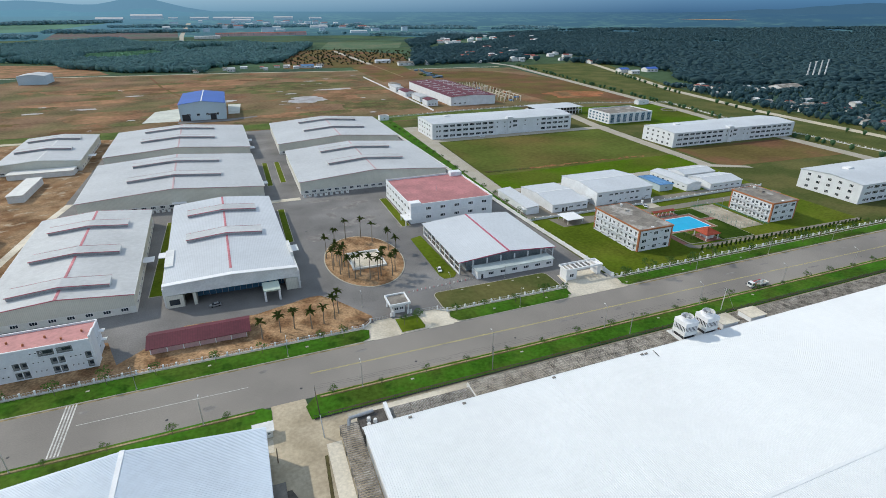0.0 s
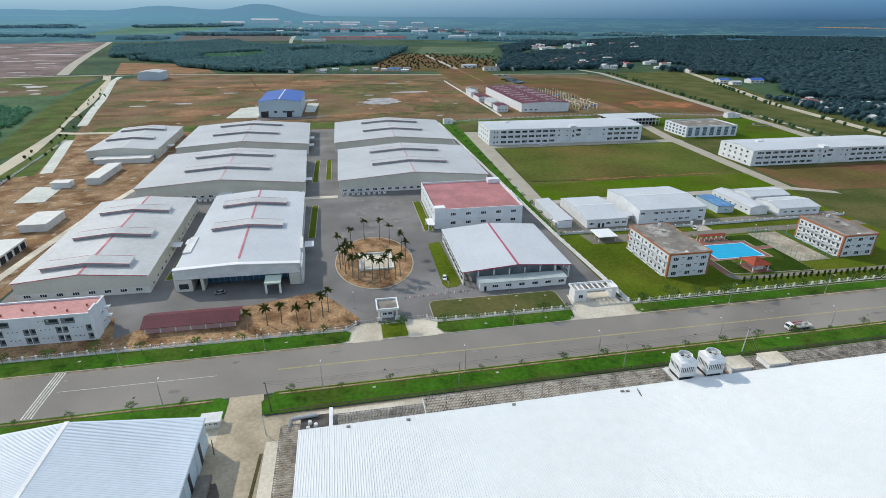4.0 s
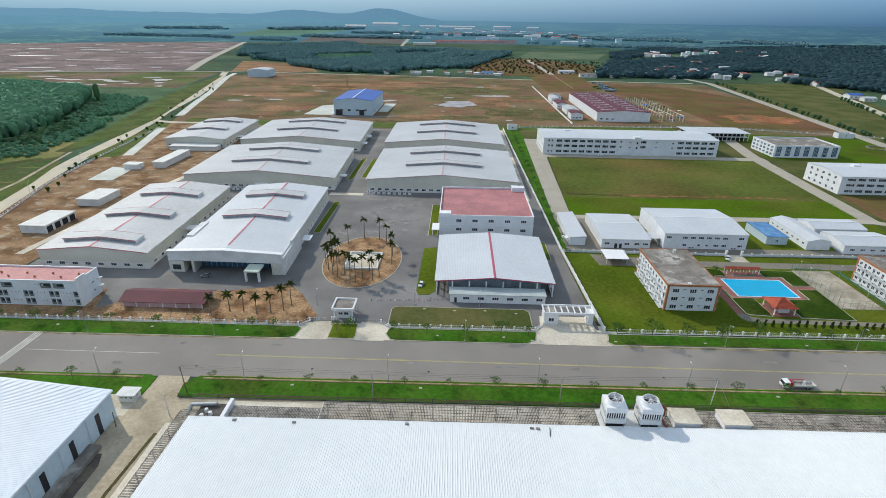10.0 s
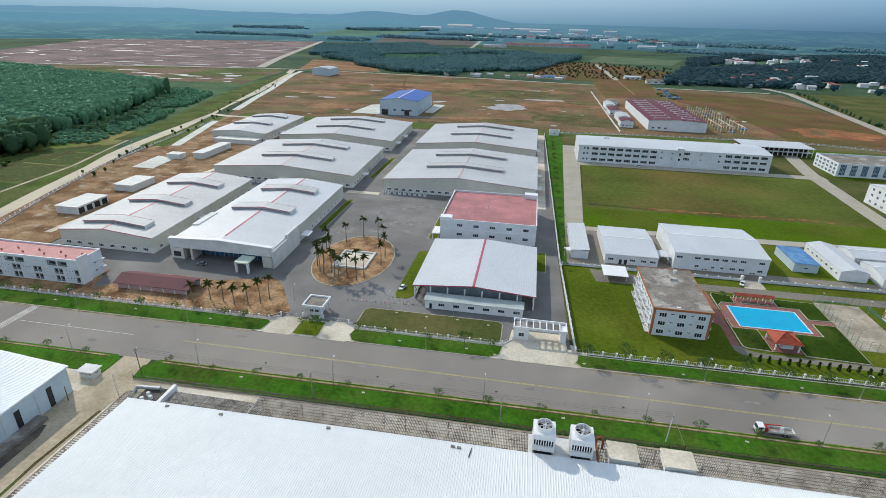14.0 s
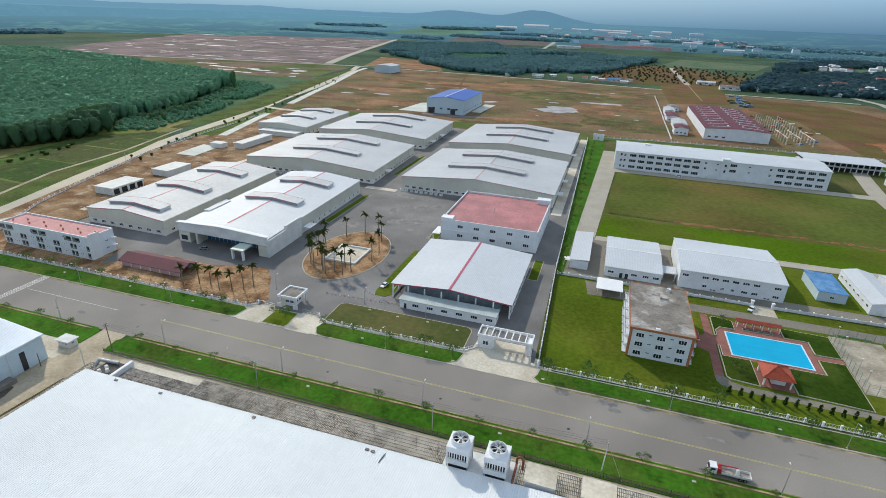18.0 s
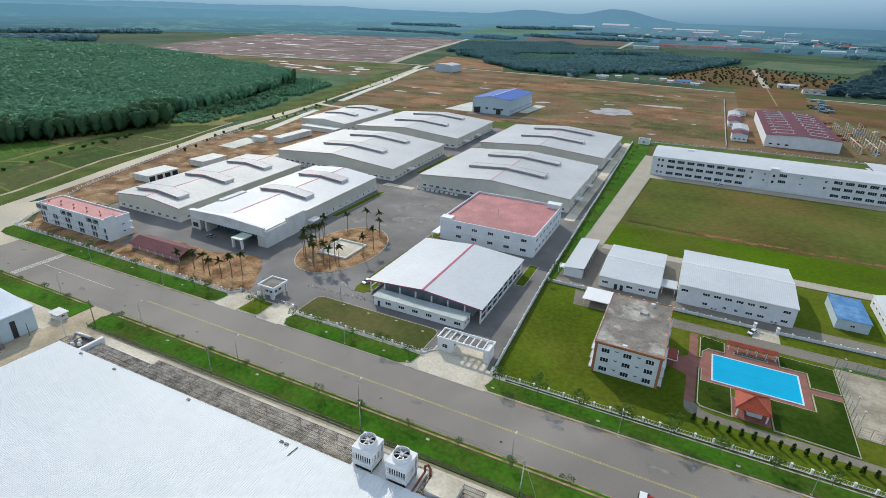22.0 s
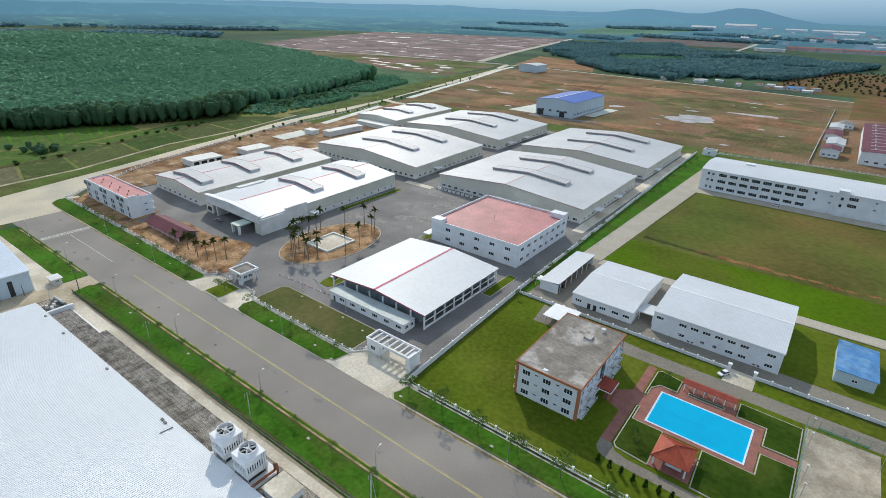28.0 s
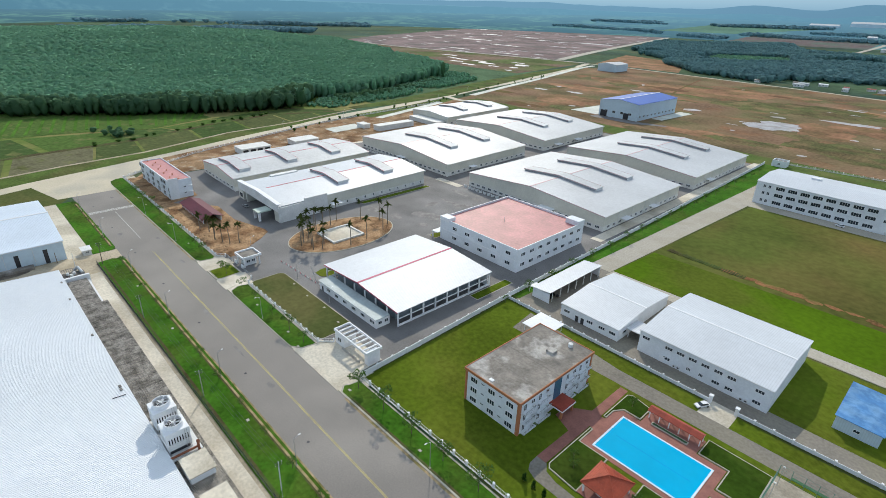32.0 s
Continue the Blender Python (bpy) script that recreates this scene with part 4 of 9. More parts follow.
def ventilator(t, xa, xb, y, wide, x0, x1, eave, ridge, trim):
    """A bent ridge ventilator that lies across the roof: louvred body and its own cap."""
    xm = (x0 + x1) / 2
    zr = lambda x: eave + (ridge - eave) * (1 - abs(x - xm) / (xm - x0)) + 0.1
    up = 1.5
    bm = bmesh.new()
    prism(bm, [(xa, y - wide / 2, zr(xa)), (xm, y - wide / 2, zr(xm)), (xb, y - wide / 2, zr(xb)), (xb, y - wide / 2, zr(xb) + up), (xm, y - wide / 2, zr(xm) + up), (xa, y - wide / 2, zr(xa) + up)], (0, wide, 0))
    v = part("roof_ventilator", bm, M_ventside, t, "long bent louvred roof ventilator")
    bm = bmesh.new()
    o = 0.35
    prism(bm, [(xa - o, y - wide / 2 - o, zr(xa) + up), (xm, y - wide / 2 - o, zr(xm) + up), (xb + o, y - wide / 2 - o, zr(xb) + up), (xb + o, y - wide / 2 - o, zr(xb) + up + 0.16), (xm, y - wide / 2 - o, zr(xm) + up + 0.16), (xa - o, y - wide / 2 - o, zr(xa) + up + 0.16)], (0, wide + 2 * o, 0))
    part("cap", bm, M_roof, v)
    for side in (-1, 1):
        bm = bmesh.new()
        yy = y + side * (wide / 2 + o + 0.06) - 0.06
        prism(bm, [(xa - o, yy, zr(xa) + up - 0.12), (xm, yy, zr(xm) + up - 0.12), (xb + o, yy, zr(xb) + up - 0.12), (xb + o, yy, zr(xb) + up + 0.24), (xm, yy, zr(xm) + up + 0.24), (xa - o, yy, zr(xa) + up + 0.24)], (0, 0.12, 0))
        part("edge_trim", bm, trim if trim is not M_offwhite else M_pinktrim, v)
    for xx, zz in ((xa - 0.06, zr(xa)), (xb + 0.02, zr(xb))):
        part("end_panel", boxes((xx, xx + 0.04, y - wide / 2 + 0.05, y + wide / 2 - 0.05, zz + 0.1, zz + up - 0.05)), M_offwhite, v)
    for side in (-1, 1):
        bm = bmesh.new()
        yy = y + side * (wide / 2 + 0.04)
        for k in range(3):
            dz = 0.3 + 0.38 * k
            for p, q in ((xa + 0.3, xm), (xm, xb - 0.3)):
                prism(bm, [(p, yy - 0.05, zr(p) + dz), (q, yy - 0.05, zr(q) + dz), (q, yy - 0.05, zr(q) + dz + 0.16), (p, yy - 0.05, zr(p) + dz + 0.16)], (0, 0.1, 0))
        part("louvre", bm, M_metal, v)


def canopy_on(t, x0, x1, y0, y1, z, material=None):
    bm = boxes((x0, x1, y0, y1, z, z + 0.25))
    c = part("canopy", bm, material or M_white, t, "white door canopy")
    return c


def door_on(t, x, y, w, h, face, material=None):
    bm = bmesh.new()
    n = int(h / 0.25)
    prof = [(0.05, 0.05)] + [(-0.07 - 0.05 * (k % 2), 0.05 + (h - 0.05) * k / n) for k in range(n + 1)] + [(0.05, h)]
    prism(bm, [(-w / 2, y2, z2) for y2, z2 in prof], (w, 0, 0))
    put("roller_door", mesh_of("roller_door", bm, material or M_metal), t, pose(x, y, 0.05, 0, 0, TURN[face]), "grey roller door")


def hall(x0, x1, y0, y1, eave, ridge, vents, span, label, trim, roof, south=12, sides=14, wide=7.4, canopies=()):
    t = thing("warehouse", (x0 + x1) / 2, (y0 + y1) / 2, 0, label, "warehouse", "factory halls")
    gable_body(t, x0, x1, y0, y1, 0, eave, ridge, (M_clad, M_cladside), label="beige metal cladding")
    for r in ((x0 - 0.08, x1 + 0.08, y0 - 0.08, y0), (x0 - 0.08, x1 + 0.08, y1, y1 + 0.08), (x0 - 0.08, x0, y0, y1), (x1, x1 + 0.08, y0, y1)):
        part("plinth", boxes((*r, 0, 2.9)), M_plinth, t, "white painted plinth")
    gable_roof(t, x0, x1, y0, y1, eave, ridge, roof, label="low-pitched grey-white sheet roof")
    xm = (x0 + x1) / 2
    bm = bmesh.new()
    prism(bm, [(xm - 0.55, y0 - 0.55, ridge + 0.16), (xm, y0 - 0.55, ridge + 0.2), (xm + 0.55, y0 - 0.55, ridge + 0.16), (xm + 0.55, y0 - 0.55, ridge + 0.22), (xm, y0 - 0.55, ridge + 0.27), (xm - 0.55, y0 - 0.55, ridge + 0.22)], (0, y1 - y0 + 1.1, 0))
    part("ridge_cap", bm, trim, t)
    for yy in (y0 - 0.62, y1 + 0.5):
        bm = bmesh.new()
        prism(bm, [(x0 - 0.5, yy, eave - 0.15), (xm, yy, ridge - 0.15), (x1 + 0.5, yy, eave - 0.15), (x1 + 0.5, yy, eave + 0.25), (xm, yy, ridge + 0.25), (x0 - 0.5, yy, eave + 0.25)], (0, 0.12, 0))
        part("verge_trim", bm, trim, t)
    for xx in (x0 - 0.75, x1 + 0.5):
        part("gutter", boxes((xx, xx + 0.25, y0 - 0.5, y1 + 0.5, eave - 0.1, eave + 0.12)), M_offwhite, t)
    for y in vents:
        ventilator(t, span[0], span[1], y, wide, x0, x1, eave, ridge, trim)
    row_of(t, "S", y0 - 0.08, x0 + 1, x1 - 1, south, 1.9, 2.6, 1.4, 3)
    row_of(t, "E", x1 + 0.08, y0 + 2, y1 - 2, sides, 1.9, 2.6, 1.4, 3)
    for y in [y0 + (y1 - y0) * k / 6 for k in range(1, 6)]:
        bm = bmesh.new()
        rod(bm, (x1 + 0.2, y, 0.1), (x1 + 0.2, y, eave), 0.1, sides=6)
        part("downpipe", bm, M_offwhite, t)
    for c in canopies:
        canopy_on(t, *c)
    return t


def skew(t, kx, ky=0.0):
    """The halls stand a little out of square: x slides with y, and y with x."""
    cx, cy = t.location.x, t.location.y
    for o in t.children_recursive:
        if o.parent is not t and o.parent.data.users > 1:
            continue
        if o.data.users == 1 and o.name.split(".")[0] != "roller_door":
            for v in o.data.vertices:
                dx, dy = v.co.x - cx, v.co.y - cy
                v.co.x -= kx * dy
                v.co.y += ky * dx
        else:
            p = o.matrix_basis.translation
            dx, dy = p.x, p.y
            o.location.x -= kx * dy
            o.location.y += ky * dx


GREY_HALL = "wide factory hall with beige walls and grey sheet roof"
skew(hall(-220.2, -170.2, 50.1, 151.8, 8.0, 10.4, (61.3, 94.6, 129.1), (-212.5, -178.6), "factory hall with red ridge line and three bent ventilators", M_redtrim, M_roof, 8, 14, canopies=((-170.2, -165.7, 88, 94, 4.2),)), 0.042, -0.014)
skew(hall(-214.5, -113.4, 174.1, 261.9, 8.5, 12.4, (203.9, 240.8), (-190.6, -136.7), GREY_HALL, M_pinktrim, M_roofgrey, 20, 14, canopies=((-113.4, -108.9, 195, 201, 3.6), (-166, -158, 170.6, 174.1, 3.6))), 0.04, -0.01)
skew(hall(-219.4, -116.4, 286.0, 380, 8.5, 12.4, (322, 361.5), (-196.5, -141.5), GREY_HALL, M_pinktrim, M_roofgrey, 20, 12, canopies=((-116.4, -111.9, 300, 308, 3.6), (-116.4, -111.9, 330, 338, 3.6))), 0.03)
skew(hall(-287.5, -235.5, 288.5, 384, 7.6, 9.8, (325.5, 364.5), (-283, -246), "small factory hall at the end of the row with two ventilators", M_offwhite, M_roofgrey, 10, 12, canopies=((-235.5, -230.5, 318, 326, 3.4),)), 0.045)
hall(-89.6, 9.8, 172.6, 260.6, 8.5, 12.4, (203.6, 239.4), (-66.3, -13.4), GREY_HALL, M_pinktrim, M_roofgrey, 20, 14, canopies=((9.8, 13.8, 190, 197, 3.4), (9.8, 13.8, 222, 228, 3.4), (-31, -21, 168.6, 172.6, 3.6)))
hall(-92.5, 9.0, 285.6, 379, 8.5, 12.4, (321.5, 359.5), (-67.6, -13.8), GREY_HALL, M_pinktrim, M_roofgrey, 20, 14, canopies=((9, 13, 305, 312, 3.4),))

# hall with the glazed front
GX0, GX1, GY0, GY1 = -158.5, -107.5, 46.3, 150.5
t = thing("warehouse", (GX0 + GX1) / 2, (GY0 + GY1) / 2, 0, "main factory hall with glazed recessed front and entrance porch", "warehouse", "factory halls")
gable_body(t, GX0 + 1, GX1 - 0.5, 58, GY1, 0, 8.4, 11.0, (M_clad, M_cladside), label="beige metal cladding")
part("plinth", boxes((GX1 - 0.5, GX1 - 0.42, 76, GY1, 0, 2.9)), M_plinth, t, "white painted plinth")
gable_roof(t, GX0 + 0.6, GX1 - 0.6, GY0 + 0.8, GY1, 8.6, 11.0, M_roofwhite, label="low-pitched white sheet roof")
bm = bmesh.new()
xm = (GX0 + GX1) / 2
prism(bm, [(xm - 0.5, GY0 + 6, 11.16), (xm, GY0 + 6, 11.2), (xm + 0.5, GY0 + 6, 11.16), (xm + 0.5, GY0 + 6, 11.25), (xm, GY0 + 6, 11.3), (xm - 0.5, GY0 + 6, 11.25)], (0, GY1 - GY0 - 6, 0))
part("ridge_cap", bm, M_redtrim, t)
for y in (93.6, 128.2):
    ventilator(t, -150.4, -117.2, y, 7.4, GX0, GX1, 8.6, 11.0, M_redtrim)
bm = bmesh.new()
prism(bm, [(GX0, GY0, 5.6), (GX1, GY0, 5.6), (GX1, GY0, 10.0), (xm, GY0, 11.2), (GX0, GY0, 10.0)], (0, 0.6, 0))
part("fascia", bm, M_offwhite, t, "pale grey front fascia")
bm = bmesh.new()
prism(bm, [(GX0 - 0.2, GY0 - 0.5, 10.0), (xm, GY0 - 0.5, 11.2), (GX1 + 0.2, GY0 - 0.5, 10.0), (GX1 + 0.2, GY0 - 0.5, 10.25), (xm, GY0 - 0.5, 11.45), (GX0 - 0.2, GY0 - 0.5, 10.25)], (0, 2.5, 0))
part("coping", bm, M_white, t)
part("soffit", boxes((GX0 + 0.3, GX1 - 0.3, GY0 + 0.6, 58, 5.4, 5.6)), M_offwhite, t)
for x in (GX0, -148.5, GX1 - 5):
    w = 6.5 if x == GX0 else (1.2 if x == -148.5 else 5)
    part("pier", boxes((x, x + w, GY0, 58, 0, 5.4)), M_clad, t, "beige front pier")
part("glazing", boxes((-148, -113, 53.2, 53.4, 0.1, 5.4)), M_blueglass, t, "dark glazed entrance wall")
for k in range(15):
    x = -147.5 + k * 2.4
    part("mullion", boxes((x, x + 0.12, 53.0, 53.2, 0.1, 5.4)), M_metal, t)
part("transom", boxes((-147.3, -113, 53.02, 53.18, 3.0, 3.15)), M_metal, t)
part("window", boxes((-157.2, -153.5, GY0 - 0.05, GY0, 1.2, 3.6)), M_glass, t)
part("side_wall", boxes((GX1 - 0.4, GX1 + 0.8, GY0, 76, 0, 8.3), (GX1 - 0.4, GX1 + 0.8, 62, 76, 8.3, 10.2)), M_offwhite, t, "pale stepped side wall")
part("side_wall", boxes((GX0 - 0.6, GX0 + 1.2, GY0 + 0.7, 80, 0, 8.5)), M_offwhite, t, "pale side wall")
porch = part("porch_roof", boxes((-122.2, -115.6, 38.6, 46.2, 4.6, 5.2)), M_roofgreen, t, "pale green entrance porch roof")
for x in (-122.1, -116.5):
    part("porch_pier", boxes((x, x + 0.8, 38.8, 40.0, 0.05, 4.6)), M_white, t)
canopy_on(t, -106.7, -102.5, 77, 84, 4.0)
row_of(t, "E", GX1 - 0.42, 86, GY1 - 1, 10, 1.9, 2.6, 1.4, 3)
part("roof_step", boxes((GX0 - 0.4, GX0 + 3.0, 66, 84, 8.5, 9.6)), M_offwhite, t)
part("link_canopy", boxes((-163.4, -159, 88, 94, 4.4, 4.7)), M_white, t)
t.location.x -= 0.6
t.location.y += 1.2
skew(t, 0.034, -0.016)

# dining hall
CX0, CX1, CY0, CY1 = -38.2, 10.9, 33.5, 83.2
t = thing("dining_hall", (CX0 + CX1) / 2, (CY0 + CY1) / 2, 0, "open-sided dining hall with white roof and magenta ridge line", "hall")
gable_roof(t, CX0, CX1, CY0, CY1, 6.35, 8.3, M_roofwhite, over=0.3, label="white sheet roof")
xm = (CX0 + CX1) / 2
bm = bmesh.new()
prism(bm, [(xm - 0.5, CY0 - 0.35, 8.44), (xm, CY0 - 0.35, 8.5), (xm + 0.5, CY0 - 0.35, 8.44), (xm + 0.5, CY0 - 0.35, 8.54), (xm, CY0 - 0.35, 8.6), (xm - 0.5, CY0 - 0.35, 8.54)], (0, CY1 - CY0 + 0.7, 0))
M_magenta = mk("magenta_trim", (0.44, 0.09, 0.14), 0.6, var=0.2)
part("ridge_cap", bm, M_magenta, t)
bm = bmesh.new()
prism(bm, [(CX0 - 0.3, CY0 - 0.42, 6.1), (xm, CY0 - 0.42, 8.05), (CX1 + 0.3, CY0 - 0.42, 6.1), (CX1 + 0.3, CY0 - 0.42, 6.55), (xm, CY0 - 0.42, 8.5), (CX0 - 0.3, CY0 - 0.42, 6.55)], (0, 0.1, 0))
part("verge_trim", bm, M_magenta, t)
col = mesh_of("column", boxes((-0.25, 0.25, -0.25, 0.25, 0, 6.2)), M_white)
for k in range(9):
    y = CY0 + 0.5 + (CY1 - CY0 - 1) * k / 8
    for x in (CX0 + 0.5, CX1 - 0.5):
        put("column", col, t, pose(x, y, 0.05))
for k in range(1, 7):
    put("column", col, t, pose(CX0 + (CX1 - CX0) * k / 7, CY0 + 0.5, 0.05))
for x in (CX0 + 0.4, CX1 - 0.6):
    part("floor_beam", boxes((x, x + 0.2, CY0 + 1, CY1 - 1, 3.1, 3.5)), M_white, t)
    part("parapet", boxes((x + 0.02, x + 0.18, CY0 + 1, CY1 - 1, 0.05, 1.0)), M_white, t)
    part("eave_beam", boxes((x, x + 0.2, CY0 + 1, CY1 - 1, 5.7, 6.3)), M_white, t)
part("inner_wall", boxes((CX0 + 5, CX1 - 5, CY0 + 3.0, CY1 - 2, 0.05, 6.3)), mk("grey_glazing", (0.22, 0.26, 0.28), 0.3, var=0.3, big=0.3), t, "grey inner glazing")
part("rear_wall", boxes((CX0 + 0.8, CX1 - 0.8, CY1 - 1.3, CY1 - 1.0, 0.05, 6.3)), M_wall, t)
an = part("annex", boxes((-32, 6.5, 27.0, 33.2, 0.05, 3.8)), M_white, t, "low white annex")
part("annex_roof", boxes((-32.4, 6.9, 26.6, 33.1, 3.8, 4.0)), mk("annex_roof_sheet", (0.42, 0.47, 0.46), 0.6, var=0.15, big=0.2, fine=1.0), t, "grey-green flat annex roof")
for k in range(6):
    window(t, -30 + 4.6 + k * 5.9, 27.0, 2.1, 2.6, 1.3, "S")
bm = bmesh.new()
box(bm, -30.2, -29.2, 26.93, 27.0, 0.1, 2.3)
part("door", bm, M_darkmetal, t)
row_of(t, "E", 6.5, 27.4, 33.0, 2, 2.1, 1.6, 1.3, 2)

# red-roofed office block
RX0, RX1, RY0, RY1, RZ = -39.0, 10.6, 100.2, 151.4, 11.1
t = thing("office_block", (RX0 + RX1) / 2, (RY0 + RY1) / 2, 0, "white three-storey office block with a flat red roof", "building")


def flat_block(t, x0, x1, y0, y1, z, walls, roof, par=0.9, th=0.35, roof_label=""):
    for r in ((x0, x1, y0, y0 + th), (x0, x1, y1 - th, y1), (x0, x0 + th, y0 + th, y1 - th), (x1 - th, x1, y0 + th, y1 - th)):
        part("wall", boxes((*r, 0, z)), walls, t)
    part("roof", boxes((x0 + th, x1 - th, y0 + th, y1 - th, z - par - 0.25, z - par)), roof, t, roof_label)
    for r in ((x0 - 0.08, x1 + 0.08, y0 - 0.08, y0 + th + 0.05), (x0 - 0.08, x1 + 0.08, y1 - th - 0.05, y1 + 0.08), (x0 - 0.08, x0 + th + 0.05, y0 + th + 0.05, y1 - th - 0.05), (x1 - th - 0.05, x1 + 0.08, y0 + th + 0.05, y1 - th - 0.05)):
        part("coping", boxes((*r, z, z + 0.12)), M_white, t)


flat_block(t, RX0, RX1, RY0, RY1, RZ, M_wall, M_redroof, roof_label="flat red roof")
for z in (3.2, 8.1):
    row_of(t, "S", RY0, RX0 + 6, RX1 - 1, 5, z, 2.9, 1.6, 3)
    row_of(t, "E", RX1, RY0 + 1, RY1 - 1, 8, z, 2.9, 1.6, 3)
    row_of(t, "W", RX0, RY0 + 1, RY1 - 1, 8, z, 2.9, 1.6, 3)
part("stair_head", boxes((RX1 - 7.5, RX1 + 0.1, RY1 - 5, RY1 + 0.1, RZ - 1, RZ + 1.6)), M_wall, t, "white stair head")
part("corner_block", boxes((RX0 - 0.1, RX0 + 6.0, RY0 - 0.1, RY0 + 4.5, RZ - 1, RZ + 0.9)), M_white, t)
part("ledge", boxes((RX0 - 0.12, RX1 + 0.12, RY0 - 0.12, RY0, 5.6, 5.8)), M_white, t)
part("porch_roof", boxes((RX0 - 4, RX0, 98, 108, 3.2, 3.5)), M_white, t)
for y in (98.3, 107.2):
    part("porch_pier", boxes((RX0 - 3.8, RX0 - 3.3, y, y + 0.5, 0.05, 3.2)), M_white, t)
bm = bmesh.new()
rod(bm, (-16, 122, RZ - 0.9), (-16, 122, RZ + 2.2), 0.12)
part("vent_pipe", bm, M_metal, t)


# ---- dormitories ----
def dormitory(x0, x1, y0, y1, z, label):
    t = thing("dormitory", (x0 + x1) / 2, (y0 + y1) / 2, 0, label, "building", "dormitories")
    th = 0.35
    for r in ((x0, x1, y0, y0 + th), (x0, x1, y1 - th, y1), (x0, x0 + th, y0 + th, y1 - th), (x1 - th, x1, y0 + th, y1 - th)):
        part("wall", boxes((*r, 0, z - 0.5)), M_wall, t, "white rendered wall")
    part("roof", boxes((x0 - 0.3, x1 + 0.3, y0 - 0.3, y1 + 0.3, z - 0.5, z - 0.1)), M_flatroof, t, "weathered stained concrete flat roof")
    for r in ((x0 - 0.4, x1 + 0.4, y0 - 0.4, y0 - 0.15), (x0 - 0.4, x1 + 0.4, y1 + 0.15, y1 + 0.4), (x0 - 0.4, x0 - 0.15, y0 - 0.15, y1 + 0.15), (x1 + 0.15, x1 + 0.4, y0 - 0.15, y1 + 0.15)):
        part("roof_edge", boxes((*r, z - 0.75, z + 0.08)), M_brick, t, "terracotta painted roof edge")
    for x in (x0, x1):
        for y in (y0, y1):
            part("corner_pilaster", boxes((x - 0.12, x + 0.12 + 0.6, y - 0.12, y + 0.72, 0, z - 0.75)) if (x == x0 and y == y0) else boxes((x - (0.72 if x == x1 else 0.12), x + (0.12 if x == x1 else 0.72), y - (0.72 if y == y1 else 0.12), y + (0.12 if y == y1 else 0.72), 0, z - 0.75)), M_brick, t, "terracotta corner pilaster")
    w3 = (x1 - x0) / 3
    for k, zz in enumerate((1.9, 5.4, 8.9)):
        for i in range(3):
            window(t, x0 + w3 * (i + 0.5), y0, zz, 2.6, 1.7, "S", 3)
            window(t, x0 + w3 * (i + 0.5), y1, zz, 2.6, 1.7, "N", 3)
        for i in range(2):
            put("vent_slot", VENT, t, pose(x0 + w3 * (i + 1), y0, zz + 0.5))
        bays = 5
        step = (y1 - y0 - 2) / bays
        for i in range(bays):
            y = y0 + 1 + step * (i + 0.5)
            for face, x, s in (("W", x0, -1), ("E", x1, 1)):
                if face == "E" and i == 2:
                    continue
                window(t, x, y - step * 0.27, zz - 0.1, 1.3, 2.2, face, 2)
                window(t, x, y + step * 0.25, zz + 0.2, 1.6, 1.4, face, 2)
                xa, xb = sorted((x + s * 0.02, x + s * 1.3))
                bal = part("balcony", boxes((xa, xb, y - step * 0.42, y + step * 0.42, zz - 1.75, zz - 1.55)), M_wall, t, "white balcony")
                xr = x + s * 1.25
                part("railing", boxes((xr - 0.05, xr + 0.05, y - step * 0.42, y + step * 0.42, zz - 0.75, zz - 0.65), *[(xr - 0.03, xr + 0.03, y - step * 0.42 + j * step * 0.105, y - step * 0.42 + j * step * 0.105 + 0.06, zz - 1.55, zz - 0.75) for j in range(9)]), M_metal, bal)
                put("air_conditioner", ACU, t, pose(x + s * 0.55, y + step * 0.25, zz - 1.2, 0, 0, TURN[face]), "white air conditioner unit")
    ym = (y0 + y1) / 2
    part("stair_glazing", boxes((x1, x1 + 0.12, ym - 1.7, ym + 1.7, 3.6, 10.4)), M_blueglass, t, "blue stair glazing")
    part("porch_roof", boxes((x1 + 0.02, x1 + 4.6, ym - 3.2, ym + 3.2, 3.3, 3.75)), M_pergtile, t, "dark red porch roof")
    part("porch_edge", boxes((x1 + 0.02, x1 + 4.8, ym - 3.4, ym + 3.4, 3.05, 3.3)), M_white, t)
    for y in (ym - 3.0, ym + 2.4):
        part("porch_pier", boxes((x1 + 3.8, x1 + 4.4, y, y + 0.6, 0.1, 3.05)), M_brick, t)
    part("roof_hatch", boxes((x0 + 10.5, x0 + 13.0, y1 - 11, y1 - 8.5, z - 0.1, z + 0.7)), M_flatroof, t)
    part("roof_slab", boxes((x0 + 8.0, x0 + 9.4, y0 + 0.8, y0 + 1.8, z - 0.1, z + 0.12)), M_white, t)
    bm = bmesh.new()
    rod(bm, (x0 + 14, y1 - 3, z - 0.1), (x0 + 14, y1 - 3, z + 1.1), 0.75, sides=14)
    part("water_tank", bm, M_offwhite, t)
    for k in range(1, 4):
        yy = y0 + (y1 - y0) * k / 4
        part("roof_seam", boxes((x0 + 0.6, x1 - 0.6, yy, yy + 0.25, z - 0.1, z - 0.06)), M_flatroof, t)
    return t


